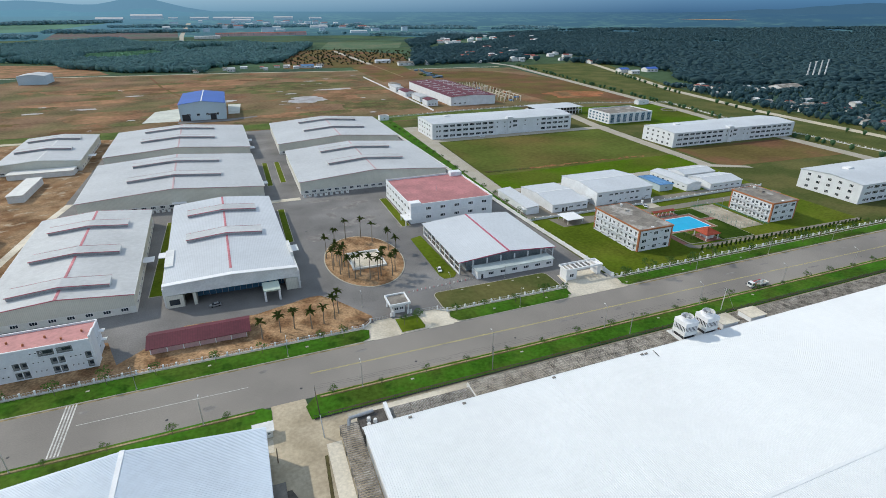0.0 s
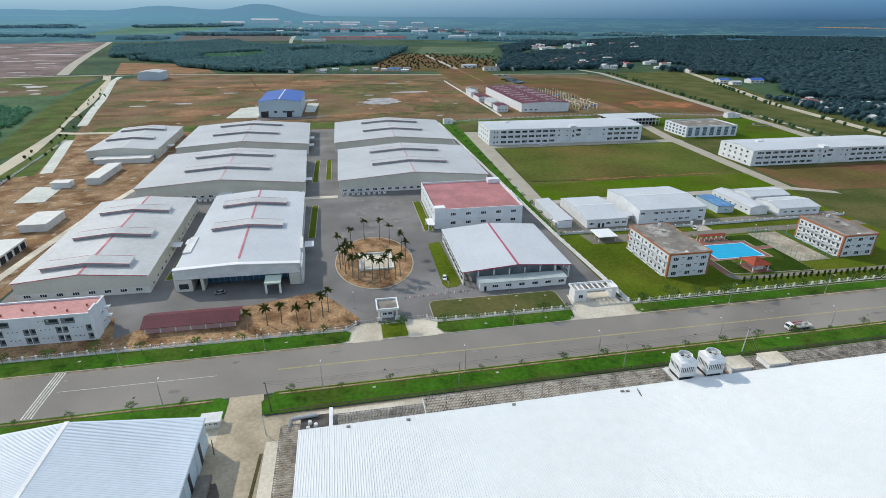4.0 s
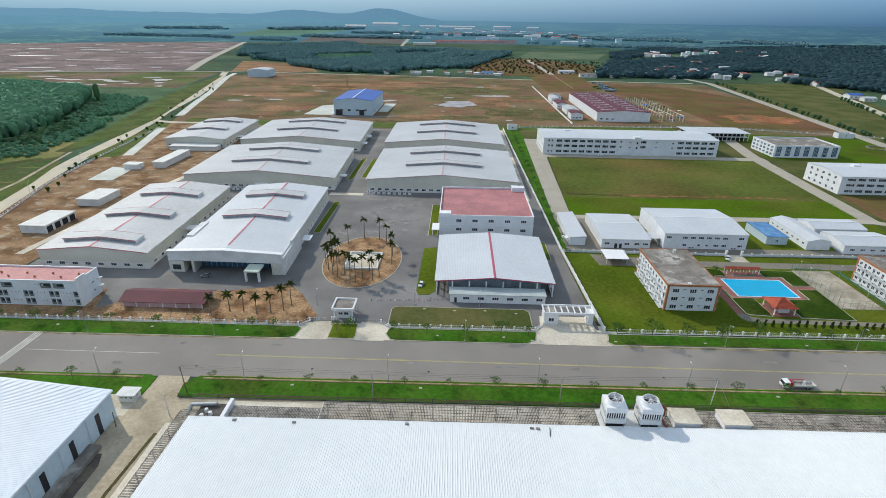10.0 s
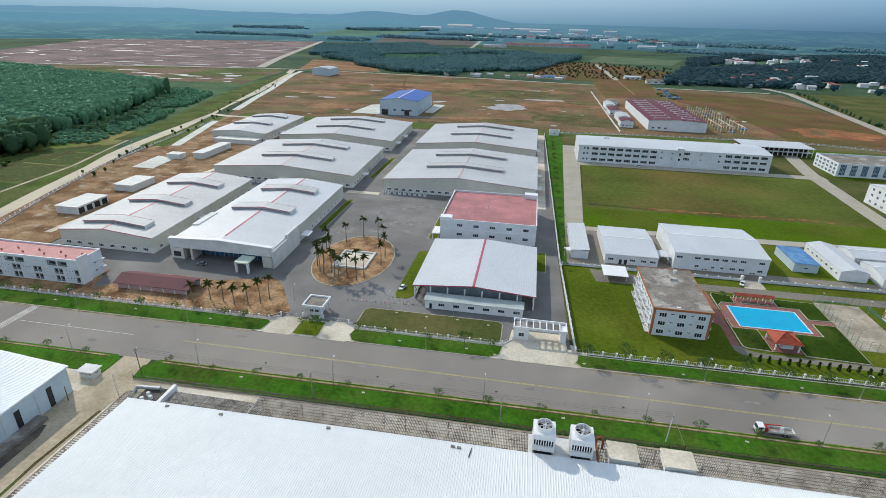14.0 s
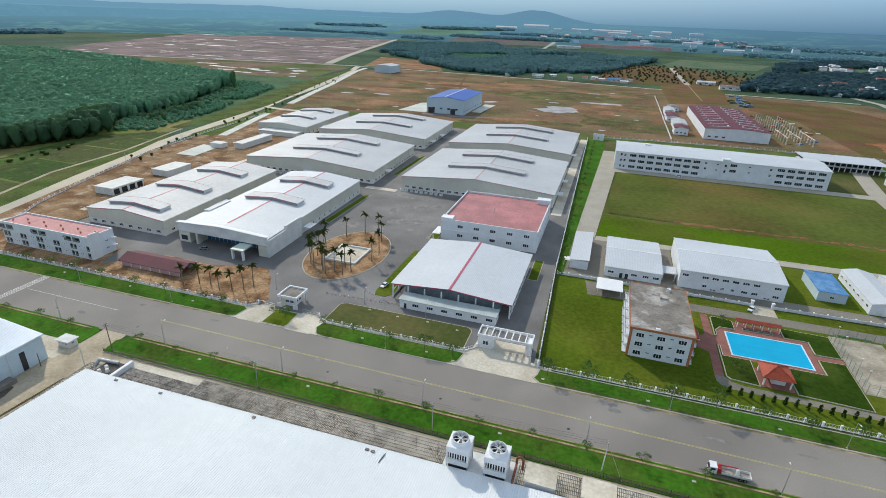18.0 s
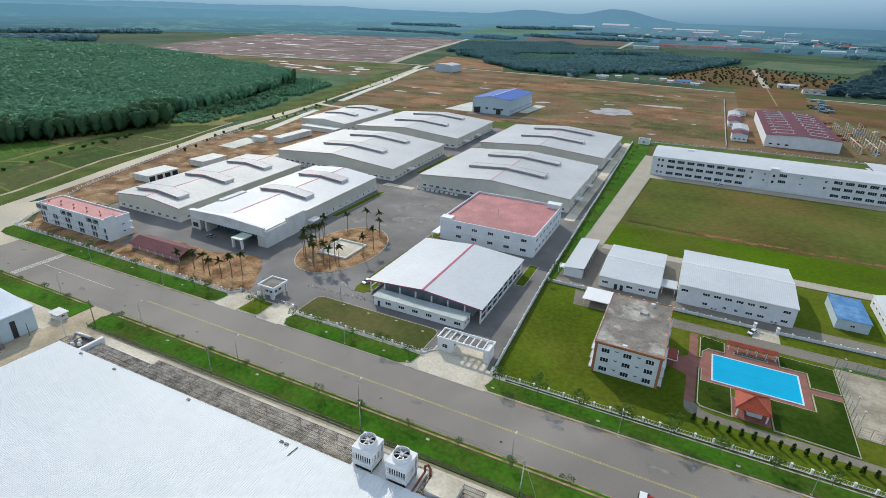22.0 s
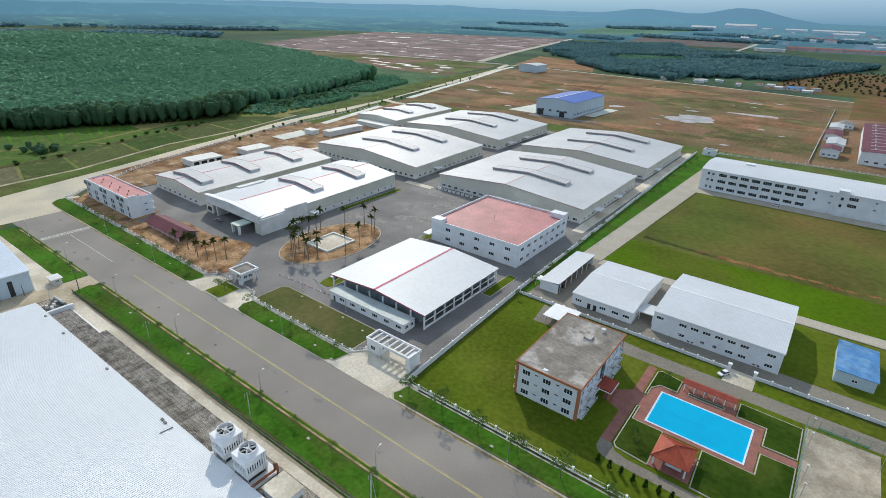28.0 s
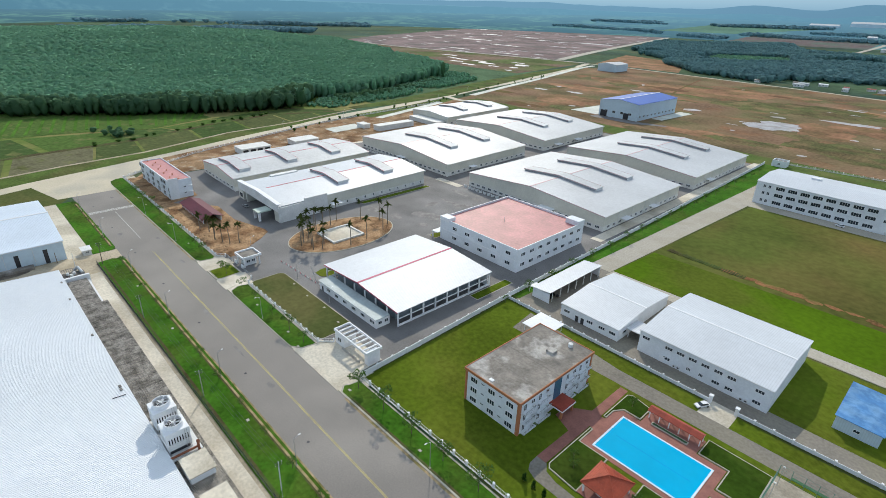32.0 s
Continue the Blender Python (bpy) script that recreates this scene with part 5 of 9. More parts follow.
VENT = mesh_of("vent_slot", boxes((-0.55, 0.55, -0.06, 0.02, -0.14, 0.14)), M_dark)
bm = bmesh.new()
box(bm, -0.45, 0.45, -0.3, 0.3, -0.32, 0.32)
box(bm, -0.3, 0.3, -0.34, -0.3, -0.25, 0.25, 1)
ACU = mesh_of("air_conditioner", bm, M_offwhite, M_darkmetal)
dormitory(53.3, 73.5, 25.4, 60.3, 11.7, "white three-storey dormitory with stained concrete roof and terracotta corners")
dormitory(149.5, 168.5, 31.0, 58.5, 11.5, "white three-storey dormitory with terracotta corners beside the court")

# ---- white halls of the compound ----
def white_hall(x0, x1, y0, y1, eave, ridge, along, label, name="hall", cat="hall"):
    t = thing(name, (x0 + x1) / 2, (y0 + y1) / 2, 0, label, cat, "white halls")
    gable_body(t, x0, x1, y0, y1, 0, eave, ridge, (M_wall, M_wall), along)
    gable_roof(t, x0, x1, y0, y1, eave, ridge, M_roofwhite, along, over=0.25)
    if along == "x":
        ym = (y0 + y1) / 2
        part("ridge_cap", boxes((x0 - 0.2, x1 + 0.2, ym - 0.4, ym + 0.4, ridge + 0.14, ridge + 0.24)), M_white, t)
        for y in (y0 - 0.42, y1 + 0.25):
            part("gutter", boxes((x0 - 0.2, x1 + 0.2, y, y + 0.17, eave - 0.15, eave + 0.1)), M_offwhite, t)
    return t


t = white_hall(75.2, 116.8, 88.5, 127.2, 8.3, 10.2, "x", "large white gabled hall with two window rows")
for i in (0, 2, 3, 4, 5, 6, 7, 9):
    window(t, 77.5 + i * 4.0, 88.5, 6.2, 2.6, 1.2, "S")
for i in (2, 4, 5, 6, 7, 9):
    window(t, 77.5 + i * 4.0 - (0.6 if i in (4, 5) else 0), 88.5, 2.2, 2.4 if i not in (4, 5) else 1.4, 1.2, "S")
for x in (88.5, 109.5):
    for dx in (0, 1.4):
        put("air_conditioner", ACU, t, pose(x + dx, 88.1, 1.2), "white air conditioner unit")
door_on(t, 84, 88.5, 1.8, 2.4, "S", M_white)
t = white_hall(43.8, 68.1, 87.4, 125.2, 4.9, 6.6, "x", "low white gabled hall")
for x in (46.5, 56.5, 61.5, 65.8):
    window(t, x, 87.4, 2.5, 2.6, 1.2, "S")
for x in (51, 53.4):
    door_on(t, x, 87.4, 1.3, 2.5, "S", M_darkmetal)
row_of(t, "E", 68.1, 89, 100, 2, 2.5, 2.4, 1.2)
part("link_roof", boxes((68.3, 74.7, 92.5, 100.5, 3.6, 3.85)), M_roofwhite, t)
for x, y in ((69, 93), (74, 93), (69, 100), (74, 100)):
    part("link_post", boxes((x, x + 0.25, y, y + 0.25, 0.1, 3.6)), M_white, t)

# open storage shed by the wall
t = thing("storage_shed", 32, 108, 0, "narrow white storage shed open to one side", "shed")
bm = bmesh.new()
prism(bm, [(27.6, 89.6, 4.3), (36.6, 89.6, 5.0), (36.6, 89.6, 5.15), (27.6, 89.6, 4.45)], (0, 37.9, 0))
part("roof", bm, M_roofwhite, t)
part("wall", boxes((28.0, 28.25, 90, 127, 0, 4.3)), M_wall, t)
part("wall", boxes((28.25, 36.2, 90, 90.25, 0, 4.3)), M_wall, t)
part("wall", boxes((28.25, 36.2, 126.75, 127, 0, 4.3)), M_wall, t)
for k in range(7):
    y = 92 + k * 5.6
    part("post", boxes((36.0, 36.25, y, y + 0.25, 0, 4.9)), M_offwhite, t)
part("lean_to_roof", boxes((24.9, 27.9, 91.5, 96.0, 2.9, 3.05)), M_white, t)
for y in (91.7, 95.6):
    part("lean_to_post", boxes((25.1, 25.25, y, y + 0.15, 0, 2.9)), M_white, t)
for k, (x, y, s) in enumerate(((33.0, 93.5, 1.2), (34.6, 94.0, 1.0), (33.6, 95.8, 1.3), (35.4, 97.0, 0.9))):
    c = thing("pallet_stack", x, y, 0.1, "dark stacked goods on a pallet in the shed", "goods", "stacked goods")
    part("pallet", boxes((x - s / 2 - 0.1, x + s / 2 + 0.1, y - s / 2, y + s / 2, 0.12, 0.26)), M_trunk, c)
    part("load", boxes((x - s / 2, x + s / 2, y - s / 2 + 0.05, y + s / 2 - 0.05, 0.26, 0.26 + s)), M_darkmetal, c)

# flat carport
t = thing("carport", 46.5, 73, 0.1, "white flat-roofed carport on slim posts", "carport")
part("roof", boxes((41, 51.8, 67.2, 78.2, 2.95, 3.15)), M_white, t)
for x in (41.6, 51.0):
    for y in (68, 72.6, 77.4):
        part("post", boxes((x, x + 0.18, y, y + 0.18, 0.1, 2.95)), M_white, t)

# blue-roofed shed
t = thing("blue_shed", 136.8, 108, 0, "pale shed with faded blue sheet roof", "shed")
for r in ((131.4, 142.3, 97.2, 97.4), (131.4, 142.3, 118.3, 118.5), (131.4, 131.6, 97.4, 118.3), (142.1, 142.3, 97.4, 118.3)):
    part("wall", boxes((*r, 0, 4.3)), M_bluewall, t)
bm = bmesh.new()
prism(bm, [(131.0, 96.8, 4.6), (142.7, 96.8, 4.3), (142.7, 96.8, 4.42), (131.0, 96.8, 4.75)], (0, 22.1, 0))
part("roof", bm, M_bluefaded, t, "faded blue sheet roof")
window(t, 136.8, 97.2, 2.2, 1.6, 1.0, "S", 2)

t = white_hall(148.5, 160.4, 91.2, 126.0, 4.6, 6.0, "y", "long narrow white workshop")
row_of(t, "W", 148.5, 92, 125, 7, 2.6, 1.8, 1.0, 2)
door_on(t, 154.5, 91.2, 2.4, 2.6, "S", M_white)
t = white_hall(164.2, 192, 87.0, 106.5, 4.6, 6.2, "x", "low white workshop with small windows")
row_of(t, "S", 87.0, 166, 191, 5, 2.4, 2.4, 1.1)
t = white_hall(162.6, 190, 108.5, 124, 5.2, 6.6, "x", "low white workshop behind another")
row_of(t, "W", 162.6, 110, 123, 2, 2.6, 2.0, 1.1)


# ---- laboratory blocks ----
def long_block(x0, x1, y0, y1, z, label, bays, roof=None, pitch=6.6):
    """A long three-storey block; bays are the stretches with full-width windows."""
    t = thing("school_block", (x0 + x1) / 2, (y0 + y1) / 2, 0, label, "building", "long white blocks")
    gable_body(t, x0, x1, y0, y1, 0, z - 0.3, z + 1.4, (M_wall, M_wall), "x")
    gable_roof(t, x0, x1, y0, y1, z - 0.3, z + 1.4, roof or M_roofwhite, "x", over=0.4)
    floors = [z * f for f in (0.19, 0.52, 0.82)]
    for a, c in bays:
        for k in range(int((c - a) / pitch) + 1):
            for zz in floors:
                window(t, a + k * pitch, y0, zz, 4.9, z * 0.15, "S", 4)
        for zz in floors[1:]:
            part("ledge", boxes((a - 3.2, c + 3.2, y0 - 0.3, y0, zz - z * 0.12, zz - z * 0.105)), M_wall, t)
    g0, g1 = bays[0][1] + pitch, bays[-1][0] - pitch
    for k, x in enumerate((g0, g0 + 8, (g0 + g1) / 2 + 8, g1)):
        for zz in floors[1:]:
            window(t, x, y0, zz - 0.4 * (k % 2), 1.5, 1.7 if k in (0, 3) else 1.0, "S", 2)
    for zz in floors[1:]:
        window(t, (g0 + g1) / 2 - 3, y0, zz, 4.6, z * 0.15, "S", 4)
    for zz in floors:
        for dx in (4.6, 7.4):
            window(t, x0 + dx, y0, zz, 1.5, z * 0.13, "S", 2)
        row_of(t, "W", x0, y0 + 3, y1 - 3, 5, zz, 2.4, 1.8, 3)
    for k in range(7):
        x = g0 + 2 + k * (g1 - g0 - 4) / 6
        part("condenser", boxes((x - 0.5, x + 0.5, y0 - 0.6, y0 - 0.06, 0.7, 1.6)), M_offwhite, t, "small pale condenser on the wall")
    bx = (g0 + g1) / 2 - 8.5
    part("stair_tower", boxes((bx - 2.6, bx + 2.6, y0 - 0.8, y0 + 5, 0, z + 1.6)), M_wall, t, "white stair tower")
    for zz in floors[1:]:
        part("stair_window", boxes((bx - 0.7, bx + 0.7, y0 - 0.86, y0 - 0.8, zz - 1.6, zz + 0.2)), M_glass, t, "narrow dark stair window")
    part("roof_tank", boxes((x0 + 22, x0 + 27, y1 - 16, y1 - 12, z + 0.2, z + 2.2)), M_white, t)
    return t


long_block(43.7, 192.5, 292.5, 334, 14.2, "long white three-storey block with window bands", ((57, 103.2), (160.5, 188)))
long_block(229, 375, 190.5, 229, 12.6, "long white three-storey block beside the brown field", ((236, 283), (322, 370)))
long_block(228, 335, 34, 74, 12.4, "white three-storey block with sheet roof near the road", ((235, 256), (296, 330)))
M_spandrel = mk("blue_spandrel", (0.1, 0.17, 0.24), 0.5, var=0.15)
t = thing("laboratory", 271, 316, 0, "white block with grey flat roof and blue window bands", "building")
flat_block(t, 243, 298.5, 297, 334, 10.6, M_wall, M_flatroof)
for k in range(7):
    x = 247 + k * 7.9
    for zz in (2.4, 5.4, 8.4):
        window(t, x, 297, zz, 4.4, 2.2, "S", 4, M_blueglass)
    for zz in (3.9, 6.9):
        part("spandrel", boxes((x - 2.2, x + 2.2, 296.93, 297, zz - 0.38, zz + 0.38)), M_spandrel, t, "grey-blue panel between windows")
for zz in (2.4, 5.4, 8.4):
    row_of(t, "W", 243, 298, 333, 6, zz, 3.4, 2.0, 3, M_blueglass)
t = thing("link_hall", 226, 378, 0, "low open hall with white roof", "hall")
part("roof", boxes((196, 256, 362, 394, 7.4, 7.8)), M_roofwhite, t)
part("floor_slab", boxes((197, 255, 363, 393, 3.6, 3.9)), M_wall, t)
# A black block paints the shade inside the open hall.
part("inner_wall", boxes((200, 252, 368, 392, 0, 7.4)), M_dark, t)
for k in range(15):
    x = 197 + k * 4.1
    part("column", boxes((x, x + 0.5, 363, 363.5, 0, 7.4)), M_white, t)
t = thing("pump_house", 27, 402, 0, "small white flat-roofed hut", "hut")
flat_block(t, 22, 32, 398, 406, 5.0, M_wall, M_flatroof)
window(t, 27, 398, 2.6, 1.6, 1.4, "S")
t = thing("pump_house", 366, 392, 0, "small white flat-roofed hut on the lawn", "hut")
flat_block(t, 358, 374, 388, 396, 5.0, M_wall, M_flatroof)
window(t, 366, 388, 2.6, 1.6, 1.4, "S")

# ---- buildings behind ----
t = thing("blue_factory", -155, 515, 0, "pale factory with bright blue sheet roof", "factory")
gable_body(t, -178, -132, 470, 560, 0, 17.0, 20.0, (M_bluewall, M_bluewall))
gable_roof(t, -178, -132, 470, 560, 17.0, 20.0, M_blueroof, label="bright blue sheet roof")
part("ridge_cap", boxes((-155.5, -154.5, 469.4, 560.6, 20.1, 20.35)), M_white, t)
row_of(t, "S", 470, -174, -136, 4, 6.0, 3.5, 2.4)
door_on(t, -172, 470, 8, 6.5, "S", M_darkmetal)
door_on(t, -145, 470, 6, 6.5, "S", M_darkmetal)
row_of(t, "E", -132, 472, 558, 10, 4.0, 3.5, 2.0)
slab("loading_slab", [(-215, 470), (-180, 470), (-180, 560), (-210, 540)], 0.15, M_canal, "pale concrete slab beside the blue factory", "pavement", 0.3)
slab("loading_slab", [(-130, 500), (-118, 500), (-115, 570), (-130, 570)], 0.15, M_canal, "pale concrete slab beside the blue factory", "pavement", 0.3)
slab("lane", [(-180, 455), (-130, 455), (-100, 470), (-100, 476), (-130, 468), (-180, 468)], 0.12, M_yard, "dark lane before the blue factory", "road", 0.3)

MX0, MX1, MY0, MY1 = 130, 191, 461, 632
t = thing("maroon_factory", 160, 546, 0, "white-walled factory with maroon roof and rows of turbines", "factory")
gable_body(t, MX0, MX1, MY0, MY1, 0, 10.8, 12.6, (M_wall, M_wall))
gable_roof(t, MX0, MX1, MY0, MY1, 10.8, 12.6, M_maroon, label="maroon sheet roof")
TURB = bmesh.new()
rod(TURB, (0, 0, 0), (0, 0, 0.8), 0.5, sides=8)
rod(TURB, (0, 0, 0.8), (0, 0, 1.5), 0.8, 0.3, sides=8)
TURB = mesh_of("turbine", TURB, M_metal)
for i in range(4):
    for j in range(9):
        x = MX0 + 9 + i * 14
        put("turbine", TURB, t, pose(x, MY0 + 14 + j * 18, 10.9 + 1.8 * (1 - abs(x - 160.5) / 30.5)))
for j in range(9):
    y = MY0 + 12 + j * 18
    for xa, xb in ((MX0 + 6, MX0 + 25), (MX0 + 36, MX1 - 5)):
        za, zb = (11.1 + 1.8 * (1 - abs(v - 160.5) / 30.5) for v in (xa, xb))
        bm = bmesh.new()
        rod(bm, (xa, y, za), (xb, y, zb), 0.32, sides=6)
        part("roof_pipe", bm, M_offwhite, t, "pale pipe along the roof")
row_of(t, "S", MY0, MX0 + 2, MX0 + 22, 3, 3.0, 3.0, 1.6)
for x0, x1, y0, y1, z, roofm in ((102, 116, 470, 490, 7, M_maroon), (104, 118, 505, 540, 6, M_roofgrey), (100, 114, 555, 590, 6, M_maroon), (101, 113, 605, 640, 6, M_roofgrey), (108, 122, 650, 672, 5, M_flatroof)):
    h = thing("side_building", (x0 + x1) / 2, (y0 + y1) / 2, 0, "small white service building beside the maroon factory", "building", "service buildings")
    gable_body(h, x0, x1, y0, y1, 0, z, z + 1.4, (M_wall, M_wall))
    gable_roof(h, x0, x1, y0, y1, z, z + 1.4, roofm)
    row_of(h, "E", x1, y0 + 1, y1 - 1, 4, 2.4, 2.0, 1.4, 2)
    row_of(h, "S", y0, x0 + 1, x1 - 1, 3, 2.4, 2.0, 1.4, 2)

# pink-roofed lodgings at the corner
PX0, PX1, PY0, PY1, PZ = -229, -175.6, 15.6, 28.2, 11.0
t = thing("lodging_block", -202, 22, 0, "white three-storey lodging block with pink flat roof", "building")
flat_block(t, PX0, PX1, PY0, PY1, PZ, M_wall, M_pinkroof, par=0.5, roof_label="flat pink roof")
# Dark grey for the shade in the balconies; the wall has no recess.
M_loggia = mk("loggia_shade_paint", (0.17, 0.18, 0.175), 0.85, var=0.35, big=0.5, fine=2.0)


def loggia(x, z, w, h, cols):
    """A balcony shown as recessed: a flat dark panel paints the shade of its back, with a door, a pale rim, a rail."""
    rec = part("loggia", boxes((x - w / 2, x + w / 2, PY0 - 0.05, PY0 + 0.02, z - h / 2, z + h / 2)), M_loggia, t, "flat dark panel painted as a balcony recess's shade")
    for r in ((x - w / 2 - 0.12, x - w / 2), (x + w / 2, x + w / 2 + 0.12)):
        part("rim", boxes((*r, PY0 - 0.14, PY0, z - h / 2, z + h / 2 + 0.1)), M_wall, rec)
    part("sill", boxes((x - w / 2 - 0.12, x + w / 2 + 0.12, PY0 - 0.5, PY0, z - h / 2 - 0.16, z - h / 2)), M_wall, rec)
    part("rail", boxes((x - w / 2, x + w / 2, PY0 - 0.48, PY0 - 0.42, z - h / 2 + 0.75, z - h / 2 + 0.83)), M_metal, rec)
    part("pane", boxes((x - w * 0.16, x + w * 0.4, PY0 - 0.07, PY0 - 0.05, z - h * 0.1, z + h * 0.36)), M_glass, rec, "dark balcony window")


for k in range(5):
    x = PX1 - 9.9 - k * 10.2
    for zz in (1.9, 5.3):
        for dx in (-1.05, 1.05):
            if x + dx > PX0 + 1.6:
                loggia(x + dx, zz, 1.85, 2.5, 2)
    if k % 2 == 0:
        for dx in (-2.5, 2.6):
            loggia(x + dx, 8.8, 4.4, 2.2, 4)
    for zz in (2.4, 5.8, 9.2):
        for dx in (3.6, 5.0, 6.4):
            if x + dx < PX1 - 3 and (zz < 8 or k % 2):
                window(t, x + dx, PY0, zz, 0.6, 0.6, "S", 1)
for zz in (1.9, 5.3):
    loggia(PX1 - 1.4, zz, 1.8, 2.5, 2)
for zz in (3.0, 6.5):
    window(t, PX1, 24.0, zz, 1.5, 0.7, "E", 2)
    part("sunshade", boxes((PX1, PX1 + 1.6, 26.0, 28.0, zz + 0.5, zz + 0.7)), M_white, t)
part("stair_wing", boxes((PX1 - 0.1, PX1 + 0.5, 15.5, 20.5, 0, PZ + 1.3)), M_white, t)
for k in range(10):
    x = PX0 + 3 + k * 5.2
    part("roof_vent", boxes((x, x + 0.5, 19 + (k % 2) * 3, 19.5 + (k % 2) * 3, PZ - 0.5, PZ + 0.3)), M_brick, t)

# long maroon-roofed shelter
t = thing("bike_shelter", -144, 20.5, 0, "long low shelter with maroon sheet roof", "shelter")
bm = bmesh.new()
prism(bm, [(-161, 15.4, 2.6), (-161, 21.2, 4.7), (-161, 26.6, 2.7), (-161, 26.6, 2.85), (-161, 21.2, 4.86), (-161, 15.4, 2.76)], (34, 0, 0))
part("roof", bm, M_maroon, t, "maroon sheet roof")
for k in range(7):
    x = -160 + k * 5.2
    part("pillar", boxes((x, x + 0.3, 16.2, 16.5, 0, 2.9)), M_white, t)
    part("pillar", boxes((x, x + 0.3, 25.4, 25.7, 0, 2.9)), M_white, t)
    if k < 6:
        part("panel", boxes((x + 0.4, x + 5.1, 16.3, 16.4, 0.2, 2.2)), M_pinktrim, t, "pale panel between pillars")
part("rear_wall", boxes((-160, -128, 25.0, 25.2, 0, 2.8)), M_offwhite, t)

# sheds on the earth yard
def yard_shed(x0, x1, y0, y1, z, label, posts=False):
    s = thing("yard_shed", (x0 + x1) / 2, (y0 + y1) / 2, 0, label, "shed", "sheds on the earth yard")
    part("body", boxes((x0, x1, y0, y1, 0, z)), M_offwhite, s)
    part("roof", boxes((x0 - 0.4, x1 + 0.4, y0 - 0.4, y1 + 0.4, z, z + 0.3)), M_plinth, s, "pale flat roof")
    if posts:
        for k in range(4):
            y = y0 + (y1 - y0) * (k + 0.5) / 4
            # The body is solid: a dark panel paints each open bay's shade.
            part("bay_opening", boxes((x1, x1 + 0.05, y - 2.0, y + 2.0, 0.1, z - 0.8)), M_dark, s)
    return s


yard_shed(-257, -243.3, 87.6, 110.5, 4.2, "pale flat-roofed shed with open bays on the earth yard", True)
yard_shed(-257, -243.6, 131.5, 152.5, 4.0, "pale flat-roofed shed on the earth yard")
yard_shed(-259, -250.5, 219, 260, 4.4, "long pale shed on the earth yard")
yard_shed(-278, -267, 213.5, 221, 3.6, "small pale shed on the earth yard")
yard_shed(-276, -236, 276, 287, 3.6, "low pale annex before the end hall")
slab("foundation_slab", [(-286, 184), (-269, 184), (-272, 215), (-290, 219)], 0.2, M_canal, "pale concrete foundation slab", "pavement", 0.3)
t = thing("far_shed", -418, 900, 0, "grey shed at the end of the canal", "shed")
gable_body(t, -436, -398, 880, 925, 0, 13, 15.5, (M_bluewall, M_bluewall))
gable_roof(t, -436, -398, 880, 925, 13, 15.5, M_roofgrey)


# ---- south side: the big white roof and its neighbour ----
BIG = t = thing("white_factory", -101.0, -50.8, 0, "huge factory hall with bright white ribbed roof", "factory")
BX0, BX1, BY0 = -101.0, 330.0, -50.8
bm = bmesh.new()
prism(bm, [(BX0, BY0, 6.3), (BX0, -107.8, 8.6), (BX0, -165, 6.3), (BX0, -165, 6.1), (BX0, -107.8, 8.4), (BX0, BY0, 6.1)], (BX1 - BX0, 0, 0))
part("roof", bm, M_bigroof, t, "bright white ribbed sheet roof")
part("ridge_cap", boxes((BX0, BX1, -108.2, -107.4, 8.56, 8.68)), M_bigroof, t)
part("wall", boxes((BX0 + 0.5, BX1 - 0.5, BY0 - 0.9, BY0 - 0.6, 0, 6.1)), M_wall, t)
part("wall", boxes((BX0 + 0.5, BX0 + 0.8, -164, BY0 - 0.9, 0, 6.1)), M_wall, t)
part("wall", boxes((BX1 - 0.8, BX1 - 0.5, -164, BY0 - 0.9, 0, 6.1)), M_wall, t)
part("wall", boxes((BX0 + 0.5, BX1 - 0.5, -164.6, -164.2, 0, 6.1)), M_wall, t)
part("edge_flashing", boxes((BX0 - 0.15, BX1, BY0, BY0 + 0.15, 5.95, 6.35)), M_white, t)

bm = bmesh.new()
for k in range(int((BX1 - BX0) / 0.6)):
    x = BX0 + 0.1 + k * 0.6
    for ya, za, yb, zb in ((BY0, 6.3, -107.5, 8.59), (-108.1, 8.59, -165, 6.3)):
        v = [bm.verts.new((x + dx, yy, zz + dz)) for yy, zz in ((ya, za), (yb, zb)) for dx, dz in ((0, 0), (0.06, 0.07), (0.17, 0.07), (0.23, 0))]
        for i in range(3):
            bm.faces.new((v[i], v[i + 1], v[i + 5], v[i + 4]))
tagged(part("rib", bm, M_ribshade, t), "", "", "", "stuff")
BIG.rotation_euler.z = 0.0118
BIG.location.y += 0.8

# slatted shade roof between the white roof and the path
LX0, LX1, LY0, LY1, LZ = -66.6, 330.0, -50.4, -40.8, 4.8
SHADE = t = thing("shade_roof", -66.6, -40.8, 0, "weathered slatted shade roof on posts", "pergola")
slat = mesh_of("slat", boxes((-0.115, 0.115, LY0, LY1, 0, 0.12)), M_lattice)
xs = [LX0 + 0.3 + k * 0.42 for k in range(int((LX1 - LX0) / 0.42))]
for k, x in enumerate(xs):
    if k < 290:
        put("slat", slat, t, pose(x, 0, LZ + random.uniform(-0.03, 0.03), 0, 0, 0))
bm = bmesh.new()
for x in xs[290:]:
    z = LZ + random.uniform(-0.03, 0.03)
    box(bm, x - 0.115, x + 0.115, LY0, LY1, z, z + 0.12)
tagged(part("slats", bm, M_lattice, t), "", "", "", "stuff")
for k in range(9):
    y = LY0 + 0.4 + k * 1.12
    part("batten", boxes((LX0, LX1, y, y + 0.12, LZ + 0.14, LZ + 0.24)), M_lattice, t)
post = mesh_of("post", boxes((-0.15, 0.15, -0.15, 0.15, 0, LZ - 0.06)), M_lattice)
